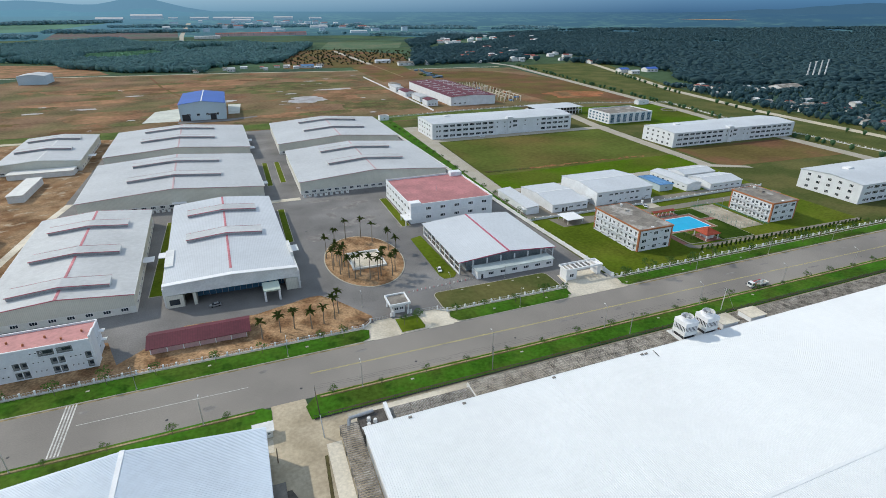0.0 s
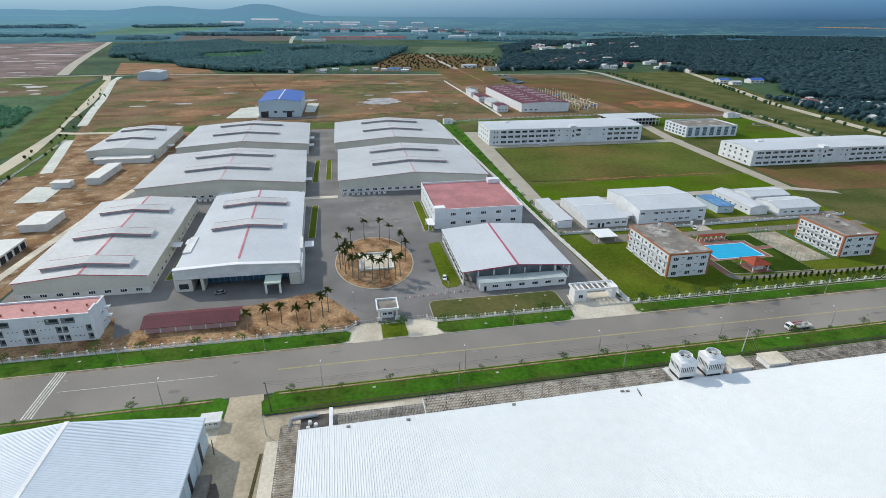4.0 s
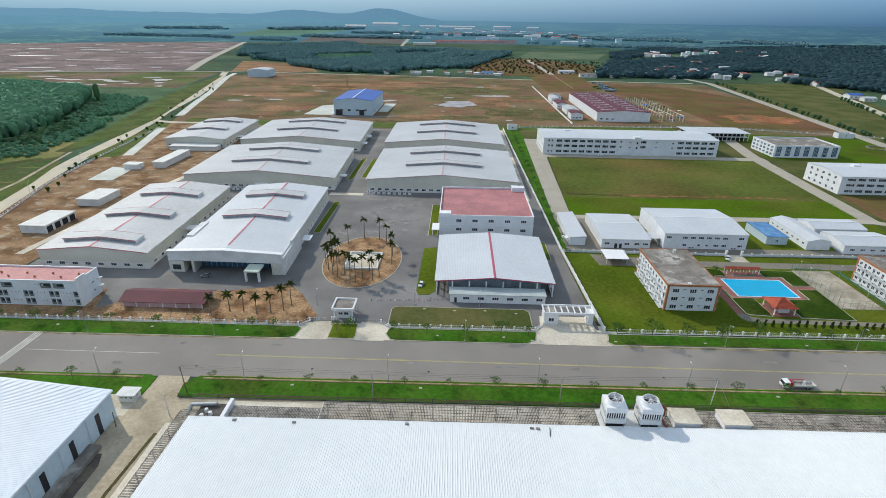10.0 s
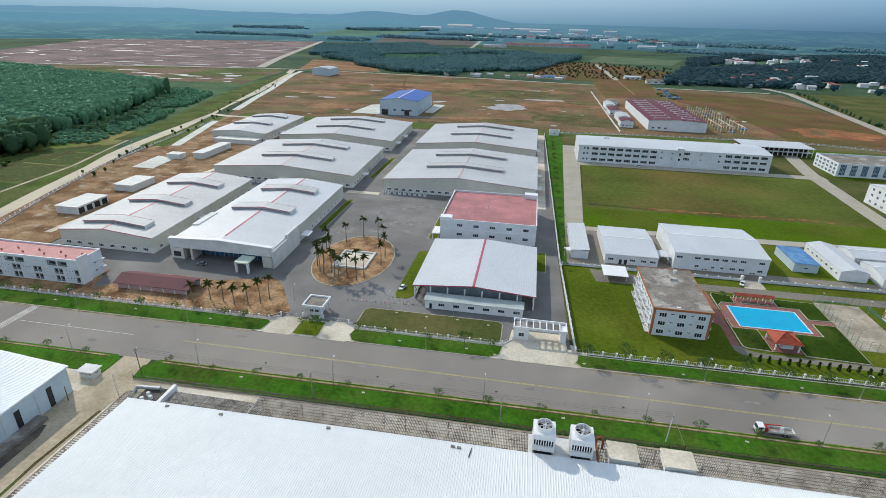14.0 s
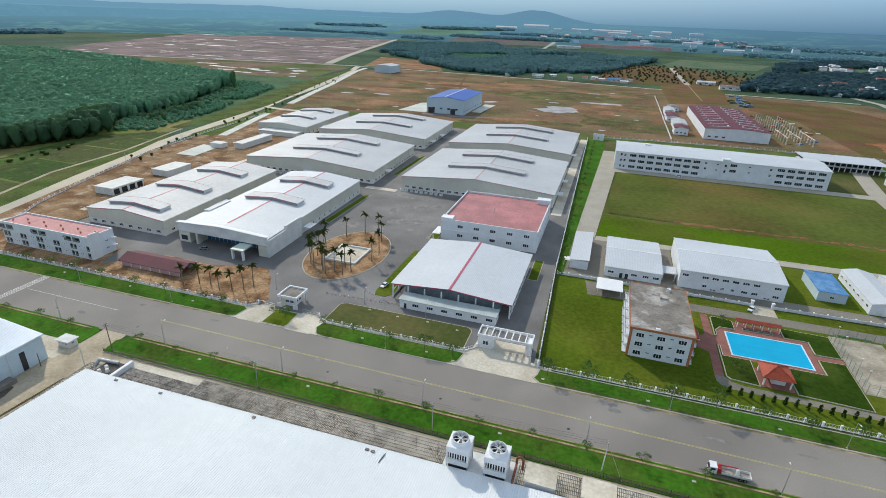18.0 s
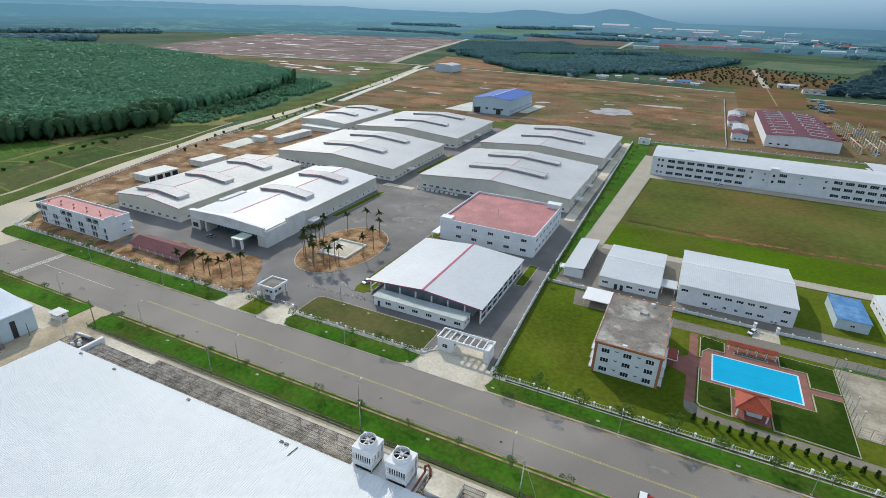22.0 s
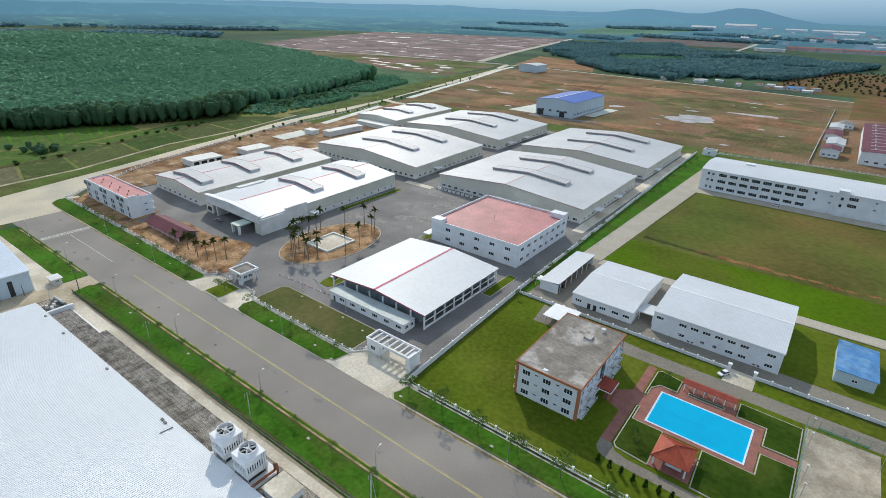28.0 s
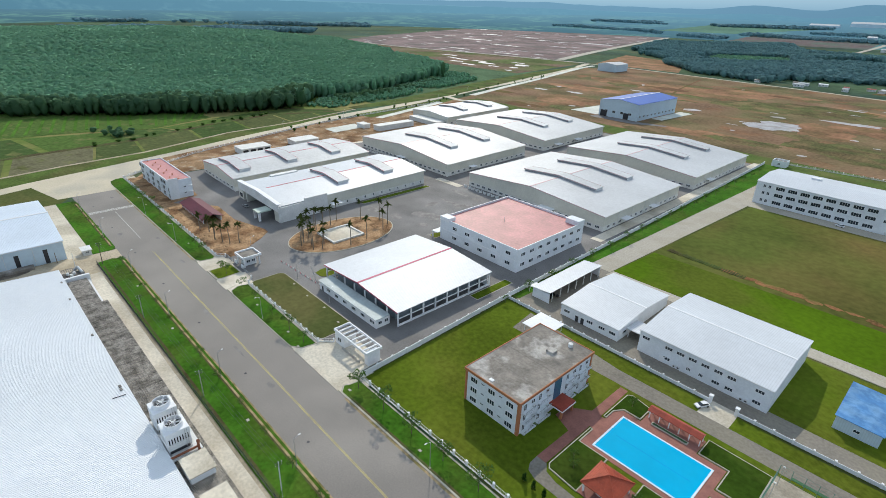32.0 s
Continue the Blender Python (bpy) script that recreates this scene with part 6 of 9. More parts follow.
for k in range(66):
    for y in (LY0 + 0.5, LY1 - 0.4):
        put("post", post, t, pose(LX0 + 1 + k * 6.0, y, 0))
SHADE.rotation_euler.z = 0.009
t = thing("shade_roof", -79.7, -46, 0, "lower weathered slatted shade roof beside the white wall", "pergola")
short_slat = mesh_of("slat", boxes((-0.14, 0.14, -50.4, -42.6, 0, 0.12)), M_lattice)
for k in range(60):
    put("slat", short_slat, t, pose(-91.6 + k * 0.42, 0, 4.0 + random.uniform(-0.03, 0.03)))
for k in range(6):
    y = -50 + k * 1.4
    part("batten", boxes((-91.8, -66.8, y, y + 0.12, 4.14, 4.24)), M_lattice, t)
for k in range(5):
    for y in (-49.9, -43.2):
        part("post", boxes((-91.5 + k * 6, -91.2 + k * 6, y, y + 0.3, 0, 3.95)), M_lattice, t)
t = thing("parapet_wall", -92.6, -46, 0, "white parapet wall beside the shade roof", "wall")
part("panel", boxes((-93.2, -92.2, -50.4, -41.2, 0, 5.4)), M_white, t)
t = thing("parapet_wall", -79, -42, 0, "low white wall in front of the shade roof", "wall")
part("panel", boxes((-92.1, -66.7, -42.3, -41.7, 0, 3.2)), M_white, t)
t = thing("parapet_wall", -66.4, -45, 0, "low wall at the end of the shade roof", "wall")
part("panel", boxes((-66.75, -66.55, -50.3, -41, 0, 4.7)), M_offwhite, t)
# old equipment deck at the corner
t = thing("equipment_deck", -97, -46, 0, "dark flat deck with old tanks and ducts", "deck")
part("deck", boxes((-101, -93.3, -50.5, -42, 0, 4.0)), mk("dark_grey_deck", (0.1, 0.09, 0.08), 0.9, var=0.4, big=0.4, fine=2.0), t)
bm = bmesh.new()
rod(bm, (-103.5, -43.4, 4.6), (-96.5, -42.8, 4.6), 0.55, sides=12)
rod(bm, (-103.5, -43.4, 4.6), (-104.2, -45.5, 2.2), 0.5, sides=12)
part("duct", bm, M_metal, t, "silver duct")
for x, y in ((-98.4, -45.4), (-96.8, -46.6), (-98.8, -47.6)):
    bm = bmesh.new()
    rod(bm, (x, y, 4.0), (x, y, 5.0), 0.6, 0.5, sides=10)
    part("tank", bm, M_offwhite, t)
t = thing("side_shade_roof", -102.6, -100, 0, "grey slatted shade along the side of the white roof", "pergola")
for k in range(-1, 14):
    z = 3.4
    part("bay", boxes(*[(-106.4, -101.2, -52 - k * 7.5 - j * 0.75, -51.6 - k * 7.5 - j * 0.75, z, z + 0.1) for j in range(10)], (-106.4, -106.2, -59 - k * 7.5, -51.6 - k * 7.5, z - 0.14, z), (-101.6, -101.4, -59 - k * 7.5, -51.6 - k * 7.5, z - 0.14, z)), M_lattice, t)
for k in range(-1, 15):
    part("post", boxes((-106.4, -106.15, -52 - k * 7.5, -51.75 - k * 7.5, 0, 3.26)), M_lattice, t)

# cooling towers
def cooling_tower(x, y):
    h = 1.4
    t = thing("cooling_tower", x, y, 0, "white square cooling tower with a large roof fan", "cooling tower", "cooling towers")
    for dx in (-2.6, 2.4):
        for dy in (-2.6, 2.4):
            part("leg", boxes((x + dx, x + dx + 0.2, y + dy, y + dy + 0.2, 0, 7.2 + h)), M_metal, t)
    part("basin", boxes((x - 2.75, x + 2.75, y - 2.75, y + 2.75, 6.9, 7.0 + h)), M_offwhite, t)
    part("base_frame", boxes((x - 2.3, x + 2.3, y - 2.3, y + 2.3, 5.62, 6.9)), M_darkmetal, t, "dark base frame with pipes")
    # Black core: the darkness between the louvres is painted on it.
    part("core", boxes((x - 2.3, x + 2.3, y - 2.3, y + 2.3, 7.0 + h, 9.0 + h)), M_dark, t)
    for k in range(9):
        s = -2.65 + k * 0.62
        part("louvre", boxes((x + s, x + s + 0.22, y - 2.7, y - 2.55, 7.0 + h, 9.0 + h)), M_white, t)
        part("louvre", boxes((x + s, x + s + 0.22, y + 2.55, y + 2.7, 7.0 + h, 9.0 + h)), M_white, t)
        part("louvre", boxes((x - 2.7, x - 2.55, y + s, y + s + 0.22, 7.0 + h, 9.0 + h)), M_white, t)
        part("louvre", boxes((x + 2.55, x + 2.7, y + s, y + s + 0.34, 7.0 + h, 9.0 + h)), M_white, t)
    bm = bmesh.new()
    box(bm, x - 2.75, x + 2.75, y - 2.75, y + 2.75, 9.0 + h, 10.6 + h)
    part("casing", bm, M_white, t)
    bm = bmesh.new()
    n = 28
    rings = []
    for r, z in ((2.35, 10.6), (2.05, 11.2), (2.1, 11.9), (1.95, 11.9), (1.9, 11.2), (1.95, 10.62)):
        rings.append([bm.verts.new((x + r * math.cos(2 * math.pi * i / n), y + r * math.sin(2 * math.pi * i / n), z + h)) for i in range(n)])
    for a, c in zip(rings, rings[1:]):
        for i in range(n):
            bm.faces.new((a[i], a[(i + 1) % n], c[(i + 1) % n], c[i]))
    part("fan_shroud", bm, M_white, t)
    # A black disc paints the shade down the fan opening.
    bm = bmesh.new()
    rod(bm, (x, y, 10.6 + h), (x, y, 10.66 + h), 1.92, sides=28)
    part("fan_well", bm, M_dark, t)
    for k in range(6):
        a = radians(60 * k + 14)
        d = Vector((math.cos(a), math.sin(a), 0))
        s = Vector((-d.y, d.x, 0)) * 0.24
        c0 = Vector((x, y, 11.2 + h))
        bm = bmesh.new()
        prism(bm, [c0 + d * 0.3 - s * 0.6, c0 + d * 1.75 - s, c0 + d * 1.75 + s + Vector((0, 0, 0.14)), c0 + d * 0.3 + s * 0.6 + Vector((0, 0, 0.14))], (0, 0, 0.05))
        part("fan_blade", bm, M_metal, t)
    bm = bmesh.new()
    rod(bm, (x, y, 10.66 + h), (x, y, 11.7 + h), 0.38, sides=12)
    part("motor", bm, M_offwhite, t)
    for k in range(8):
        a = radians(45 * k)
        bm = bmesh.new()
        rod(bm, (x + 0.3 * math.cos(a), y + 0.3 * math.sin(a), 11.85 + h), (x + 2.0 * math.cos(a), y + 2.0 * math.sin(a), 11.95 + h), 0.05, sides=5)
        part("guard_bar", bm, M_white, t)
    bm = bmesh.new()
    rod(bm, (x + 2.85, y + 2.0, 5.0), (x + 2.85, y + 2.0, 10.6 + h), 0.05)
    rod(bm, (x + 2.85, y + 1.5, 5.0), (x + 2.85, y + 1.5, 10.6 + h), 0.05)
    part("ladder", bm, M_metal, t)


cooling_tower(13.4, -45.4)
cooling_tower(22.7, -45.5)
t = thing("tower_platform", 19, -45.5, 0, "concrete platform under the cooling towers", "platform")
part("deck", boxes((9.8, 27.5, -50.0, -41.2, 5.2, 5.6)), M_offwhite, t)
for x in (10.3, 18, 26.6):
    for y in (-49.4, -42):
        part("leg", boxes((x, x + 0.5, y, y + 0.5, 0, 5.2)), M_offwhite, t)
t = thing("pipework", 27, -45, 5.6, "rusty brown pipe bend beside the cooling tower", "pipe")
bm = bmesh.new()
for a, c in (((27.0, -48.5, 6.2), (27.0, -42.0, 6.2)), ((27.0, -42.0, 6.2), (27.0, -42.0, 8.0)), ((27.0, -42.0, 8.0), (27.9, -42.0, 8.6)), ((27.9, -42.0, 8.6), (28.6, -42.3, 8.0)), ((28.6, -42.3, 8.0), (28.6, -42.3, 5.0))):
    rod(bm, a, c, 0.3, sides=8)
part("pipe", bm, M_rust, t)
for x0, x1 in ((29.8, 36.6), (43.0, 50.0)):
    t = thing("roof_room", (x0 + x1) / 2, -44.4, 0, "small white rendered rooftop room with flat beige roof", "room", "rooftop rooms")
    part("wall", boxes((x0, x1, -47.2, -41.6, 0, 6.9)), M_white, t)
    part("roof", boxes((x0 - 0.35, x1 + 0.35, -47.5, -41.3, 6.9, 7.15)), M_conc, t, "beige flat roof")
    part("ledge", boxes((x0 + 0.4, x1 - 0.4, -47.35, -47.2, 5.0, 5.1)), M_offwhite, t)
for x, y, r in ((-42, -50.4, 8), (-72, -51.2, 20), (-7.4, -50.6, -20), (-9.0, -50.5, 10), (-88, -51.0, 0)):
    c = thing("roof_debris", x, y, 6.3, "small grey block left on the roof edge", "debris", "roof edge blocks")
    part("block", boxes((x - 0.5, x + 0.5, y - 0.3, y + 0.3, 6.33, 6.7)), M_lattice, c)
c = thing("loose_pipe", -1, -53, 6.5, "dark loose pipe lying on the roof edge", "pipe")
bm = bmesh.new()
rod(bm, (-4.6, -53.4, 6.62), (-4.2, -50.2, 6.6), 0.12)
part("pipe", bm, M_darkmetal, c)

g = random.Random(4)
for k in range(18):
    x, y = g.uniform(-9, 8.5), g.uniform(-48.6, -42.5)
    c = thing("broken_tile", x, y, 5.0, "broken pale tile lying on the shade roof", "tile", "broken tiles")
    part("piece", boxes((x - g.uniform(0.2, 0.6), x + g.uniform(0.2, 0.6), y - 0.2, y + 0.25, 5.08, 5.16)), M_lattice, c)

# neighbour with pale blue ribbed roof
t = thing("left_factory", -157, -110, 0, "factory hall with pale blue ribbed roof and blue-grey walls", "factory")
gable_body(t, -189, -125.6, -260, -44, 0, 8.8, 12.2, (M_bluewall, M_bluewall), "y")
gable_roof(t, -189, -125.6, -260, -44, 8.8, 12.2, M_leftroof, "y", over=0.5, label="pale blue ribbed sheet roof")
part("ridge_cap", boxes((-157.9, -156.8, -260.4, -43.4, 12.3, 12.5)), M_white, t)
bm = bmesh.new()
for k in range(int(216 / 0.5)):
    y = -259.8 + k * 0.5
    for xa, za, xb, zb in ((-189.5, 8.98, -158, 12.36), (-156.7, 12.36, -125.1, 8.98)):
        v = [bm.verts.new((xx, y + dy, zz + dz)) for xx, zz in ((xa, za), (xb, zb)) for dy, dz in ((0, 0), (0.05, 0.05), (0.13, 0.05), (0.18, 0))]
        for i in range(3):
            bm.faces.new((v[i], v[i + 1], v[i + 5], v[i + 4]))
tagged(part("rib", bm, M_leftroof, t), "", "", "", "stuff")
part("verge_trim", boxes((-126.0, -125.0, -260, -43.5, 8.55, 8.8)), M_white, t)
for k in range(9):
    y = -50 - k * 10
    part("panel_door", boxes((-125.6, -125.5, y - 1.6, y, 0.1, 6.5)), M_darkmetal, t, "dark vertical opening")
    bm = bmesh.new()
    rod(bm, (-125.4, y - 5, 0.1), (-125.4, y - 5, 8.6), 0.1)
    part("downpipe", bm, M_offwhite, t)
part("side_ramp", boxes((-125.5, -122.2, -140, -56, 0, 1.2)), M_flatroof, t, "dark concrete loading ramp")

# guard hut by the service drive
t = thing("guard_hut", -126.2, -36.4, 0.1, "small pale guard hut with flat roof", "hut")
part("wall", boxes((-128.6, -123.8, -38.0, -34.8, 0, 2.5)), M_plinth, t)
part("roof", boxes((-129.1, -123.3, -38.5, -34.3, 2.5, 2.7)), M_offwhite, t)
for x in (-127.6, -126.2, -124.8):
    window(t, x, -38.0, 1.6, 0.9, 0.8, "S", 2)
window(t, -123.8, -36.4, 1.6, 1.2, 0.8, "E", 2)


# ---- gates ----
t = thing("gatehouse", -72.2, 15, 0.1, "white gatehouse with flat rimmed roof on columns", "gatehouse")
part("room", boxes((-74.6, -70.0, 12.6, 17.6, 0.05, 3.6)), M_white, t)
part("roof", boxes((-76.2, -68.2, 11.0, 19.2, 4.2, 4.5)), M_flatroof, t)
for r in ((-76.4, -68.0, 10.8, 11.3), (-76.4, -68.0, 18.9, 19.4), (-76.4, -75.9, 11.3, 18.9), (-68.5, -68.0, 11.3, 18.9)):
    part("roof_rim", boxes((*r, 4.2, 5.1)), M_white, t)
for x in (-75.8, -69.0):
    for y in (11.4, 18.2):
        part("column", boxes((x, x + 0.5, y, y + 0.5, 0.05, 4.2)), M_white, t)
part("lintel", boxes((-74.6, -70.0, 12.6, 17.6, 3.6, 4.2)), M_white, t)
row_of(t, "S", 12.6, -74.4, -70.2, 2, 2.0, 1.6, 1.2, 2)
row_of(t, "E", -70.0, 12.8, 17.4, 2, 2.0, 1.6, 1.2, 2)
row_of(t, "W", -74.6, 12.8, 17.4, 2, 2.0, 1.6, 1.2, 2)
for x0, x1 in ((-84.5, -77.5), (-66.5, -57.5)):
    g = thing("sliding_gate", (x0 + x1) / 2, 10.2, 0.1, "low folding metal gate", "gate", "sliding gates")
    part("rail", boxes((x0, x1, 10.1, 10.2, 1.2, 1.3), (x0, x1, 10.1, 10.2, 0.3, 0.4)), M_metal, g)
    for k in range(int((x1 - x0) / 0.6)):
        part("bar", boxes((x0 + k * 0.6, x0 + k * 0.6 + 0.08, 10.08, 10.22, 0.1, 1.4)), M_metal, g)
for k in range(8):
    x = -76.5 + k * 0.55 if k < 4 else -69.6 + (k - 4) * 0.55
    b2 = thing("gate_bollard", x, 10.6, 0.1, "short white gate post", "post", "gate posts")
    part("post", boxes((x, x + 0.3, 10.4, 10.8, 0.1, 1.8)), M_white, b2)

t = thing("gateway", 12.8, 14.6, 0.1, "white concrete gateway with slatted flat top", "gateway")
part("lodge", boxes((3.6, 9.0, 11.8, 16.8, 0.1, 4.6)), M_white, t)
window(t, 6.4, 11.8, 2.3, 2.0, 1.6, "S", 2)
window(t, 9.0, 14.3, 2.2, 1.6, 1.2, "E", 2)
part("pier", boxes((20.2, 22.2, 12.4, 17.2, 0.1, 4.6)), M_white, t)
for y in (11.6, 17.6):
    part("beam", boxes((3.4, 22.4, y, y + 0.4, 4.6, 5.5)), M_white, t)
for x in (3.4, 22.0):
    part("beam", boxes((x, x + 0.4, 12.0, 17.6, 4.6, 5.5)), M_white, t)
for k in range(7):
    x = 5.6 + k * 2.35
    part("cross_beam", boxes((x, x + 0.35, 12.0, 17.6, 4.8, 5.3)), M_white, t)
part("lodge_roof", boxes((3.9, 9.0, 12.0, 17.6, 4.6, 4.75)), M_flatroof, t)
g = thing("sliding_gate", 14.5, 11.0, 0.1, "low folding metal gate", "gate", "sliding gates")
for k in range(18):
    part("bar", boxes((9.2 + k * 0.6, 9.28 + k * 0.6, 10.9, 11.1, 0.1, 1.4)), M_metal, g)


# ---- walls and fences ----
def line_fence(name, pts, step, label, low, high, post, panel_mat, rails=True, post_mat=None):
    """A fence along a line: a thing with each post and each panel between."""
    f = thing(name, pts[0][0], pts[0][1], 0, label, "fence")
    pm = mesh_of("post", boxes((-post / 2, post / 2, -post / 2, post / 2, 0, high), (-post / 2 - 0.06, post / 2 + 0.06, -post / 2 - 0.06, post / 2 + 0.06, high, high + 0.1)), post_mat or M_white)
    cache = {}
    for (ax, ay), (bx, by) in zip(pts, pts[1:]):
        L = math.hypot(bx - ax, by - ay)
        n = max(1, round(L / step))
        ang = math.degrees(math.atan2(by - ay, bx - ax))
        s = L / n
        key = round(s, 2)
        if key not in cache:
            b = bmesh.new()
            box(b, post / 2, s - post / 2, -0.1, 0.1, 0, low)
            if rails:
                for z in (low + 0.25, high - 0.15):
                    box(b, post / 2, s - post / 2, -0.03, 0.03, z, z + 0.06)
                for j in range(1, 6):
                    xx = s * j / 6
                    box(b, xx - 0.025, xx + 0.025, -0.025, 0.025, low, high - 0.15)
            cache[key] = mesh_of("panel", b, panel_mat)
        for k in range(n + 1):
            x, y = ax + (bx - ax) * k / n, ay + (by - ay) * k / n
            put("post", pm, f, pose(x, y, 0.1, 0, 0, ang))
            if k < n:
                put("panel", cache[key], f, pose(x, y, 0.1, 0, 0, ang))
    return f


line_fence("fence", [(-234, 5.9), (-88, 6.6), (-84.5, 9.6)], 4.0, "white post-and-rail fence on a low wall", 0.35, 1.5, 0.45, M_offwhite)
line_fence("fence", [(-57.5, 9.4), (-54.4, 6.8), (0, 7.2), (3.6, 11.2)], 4.0, "white post-and-rail fence on a low wall", 0.35, 1.5, 0.45, M_offwhite)
line_fence("fence", [(25.4, 7.4), (205, 9.2), (344, 10.4)], 4.6, "white post-and-rail fence before the dormitories", 0.18, 1.6, 0.5, M_offwhite)
line_fence("boundary_wall", [(25.4, 7.8), (22.4, 82), (17, 398)], 6.0, "long white boundary wall", 2.0, 2.1, 0.5, M_white, rails=False)
line_fence("compound_wall", [(23.5, 80.8), (103.4, 80.8)], 5.0, "low white wall with posts", 1.2, 1.5, 0.45, M_wall, rails=False)
line_fence("compound_wall", [(111, 80.8), (205, 82.6)], 5.0, "low white wall with posts", 1.2, 1.5, 0.45, M_wall, rails=False)
line_fence("rear_fence", [(30, 412), (120, 425), (270, 430), (405, 392), (386, 272), (386, 112)], 6.0, "white fence behind the laboratory blocks", 0.5, 1.5, 0.5, M_offwhite)
line_fence("rear_wall", [(97.3, 436), (97.3, 540), (98, 683), (98, 800)], 8.0, "pale boundary wall of the maroon factory", 2.0, 2.1, 0.6, M_white, rails=False)
line_fence("yard_fence", [(-236, 6), (-268, 60), (-282, 98), (-308, 180), (-320, 255), (-336, 372)], 5.0, "post fence along the side road", 0.4, 1.4, 0.4, M_offwhite)
line_fence("verge_fence", [(-112, -35.4), (60, -32.9), (330, -30.4)], 4.0, "dark wire fence along the verge", 0.15, 1.5, 0.12, M_darkmetal, post_mat=M_darkmetal)


# ---- plants ----
def leaf_cards(verts, faces, c, n, spread, size, rng, flat=0.6):
    """Small leaf clumps scattered in a crown."""
    for _ in range(n):
        d = rng.normal(0, 1, 3)
        d /= np.linalg.norm(d) + 1e-6
        p = np.array(c) + d * np.array(spread) * (0.45 + 0.55 * rng.random())
        u = rng.normal(0, 1, 3)
        u /= np.linalg.norm(u)
        v = np.cross(u, rng.normal(0, 1, 3))
        v /= np.linalg.norm(v) + 1e-6
        s = size * (0.6 + 0.8 * rng.random())
        k = len(verts)
        verts += [tuple(p - u * s), tuple(p + v * s * flat), tuple(p + u * s), tuple(p - v * s * flat)]
        faces.append((k, k + 1, k + 2, k + 3))


def data_mesh(name, verts, faces, material):
    me = bpy.data.meshes.new(name)
    me.from_pydata(verts, [], faces)
    me.materials.append(material)
    return me


def sapling_meshes(seed, high):
    rng = np.random.default_rng(seed)
    bm = bmesh.new()
    rod(bm, (0, 0, 0), (0.05, 0.03, high * 0.55), 0.07, 0.05, 6)
    verts, faces = [], []
    tips = []
    for k in range(7):
        a = 2 * math.pi * k / 7 + rng.random()
        z0 = high * (0.42 + 0.2 * rng.random())
        r = high * (0.22 + 0.16 * rng.random())
        tip = (r * math.cos(a), r * math.sin(a), z0 + high * (0.18 + 0.22 * rng.random()))
        rod(bm, (0.04, 0.02, z0), tip, 0.035, 0.015, 4)
        tips.append(tip)
    tips.append((0, 0, high * 0.95))
    for tip in tips:
        leaf_cards(verts, faces, tip, 22, (0.7, 0.7, 0.5), 0.18, rng)
    return mesh_of("trunk", bm, M_trunk), data_mesh("crown", verts, faces, M_leaf)


SAPLINGS = [sapling_meshes(s, h) for s, h in ((1, 3.6), (2, 3.2), (3, 4.0))]


def sapling(x, y, z, k, turn, size=1.0):
    t = thing("young_tree", x, y, z, "slim young street tree with a sparse crown", "tree", "young street trees")
    size *= 1.15
    t.rotation_euler.z, t.scale = turn, (size, size, size)
    for name, me in zip(("trunk", "crown"), SAPLINGS[k % 3]):
        ob = new(name, me)
        ob.parent = t
    return t


rng = random.Random(5)
for k, x in enumerate([-199, -185, -171, -157, -139, -124, -104, -96]):
    sapling(x, 3.6, 0.2, k, rng.random() * 6, rng.uniform(0.9, 1.3))
for k, x in enumerate([-73, -68, -52, -40, -26, -13, -3]):
    sapling(x, 3.2, 0.2, k, rng.random() * 6, rng.uniform(0.9, 1.4))
for k in range(16):
    sapling(29 + k * 12.5, 3.9 + 0.009 * k * 12, 0.2, k + 1, rng.random() * 6, rng.uniform(1.2, 1.65))
for k in range(24):
    x = -195 + k * 14.9
    if not -128 < x < -110:
        sapling(x + rng.uniform(-1, 1), KERB_S + 0.0094 * (x + 100) - 2.0, 0.2, k, rng.random() * 6, rng.uniform(0.6, 0.95))
for k in range(18):
    sapling(24.3, 92 + k * 16, 0.13, k, rng.random() * 6, 1.1)
for x, y in ((88.5, 30.5), (90.5, 27.5), (89, 60.2), (106.5, 30.0), (24.9, 77.0)):
    sapling(x, y, 0.15, int(x), rng.random() * 6, 0.8)


def palm_meshes(seed, high):
    rg = random.Random(seed)
    bm = bmesh.new()
    pts = [Vector((0.25 * math.sin(k * 0.5 + seed) * k / 6, 0.2 * math.cos(k * 0.7 + seed) * k / 6, high * k / 6)) for k in range(7)]
    for a, c, k in zip(pts, pts[1:], range(6)):
        rod(bm, a, c, 0.26 - 0.025 * k, 0.235 - 0.025 * k, 8)
    top = pts[-1]
    verts, faces = [], []
    n = 9
    for i in range(n):
        s = i / (n - 1)
        mid = Vector((2.5 * s, 0, 0.85 * math.sin(s * 2.2) - 1.25 * s * s))
        w = 0.5 * math.sin(math.pi * min(1, 0.12 + s * 0.9)) + 0.03
        k = len(verts)
        verts += [tuple(mid + Vector((0.12, w, -w * 0.55))), tuple(mid), tuple(mid + Vector((0.12, -w, -w * 0.55)))]
        if i:
            faces += [(k - 3, k - 2, k + 1, k), (k - 2, k - 1, k + 2, k + 1)]
    frond = data_mesh("frond", verts, faces, M_palmleaf)
    return mesh_of("trunk", bm, M_palmtrunk), frond, top


PALMS = {h: palm_meshes(s, h) for s, h in ((1, 10.6), (2, 9.6), (3, 7.4))}


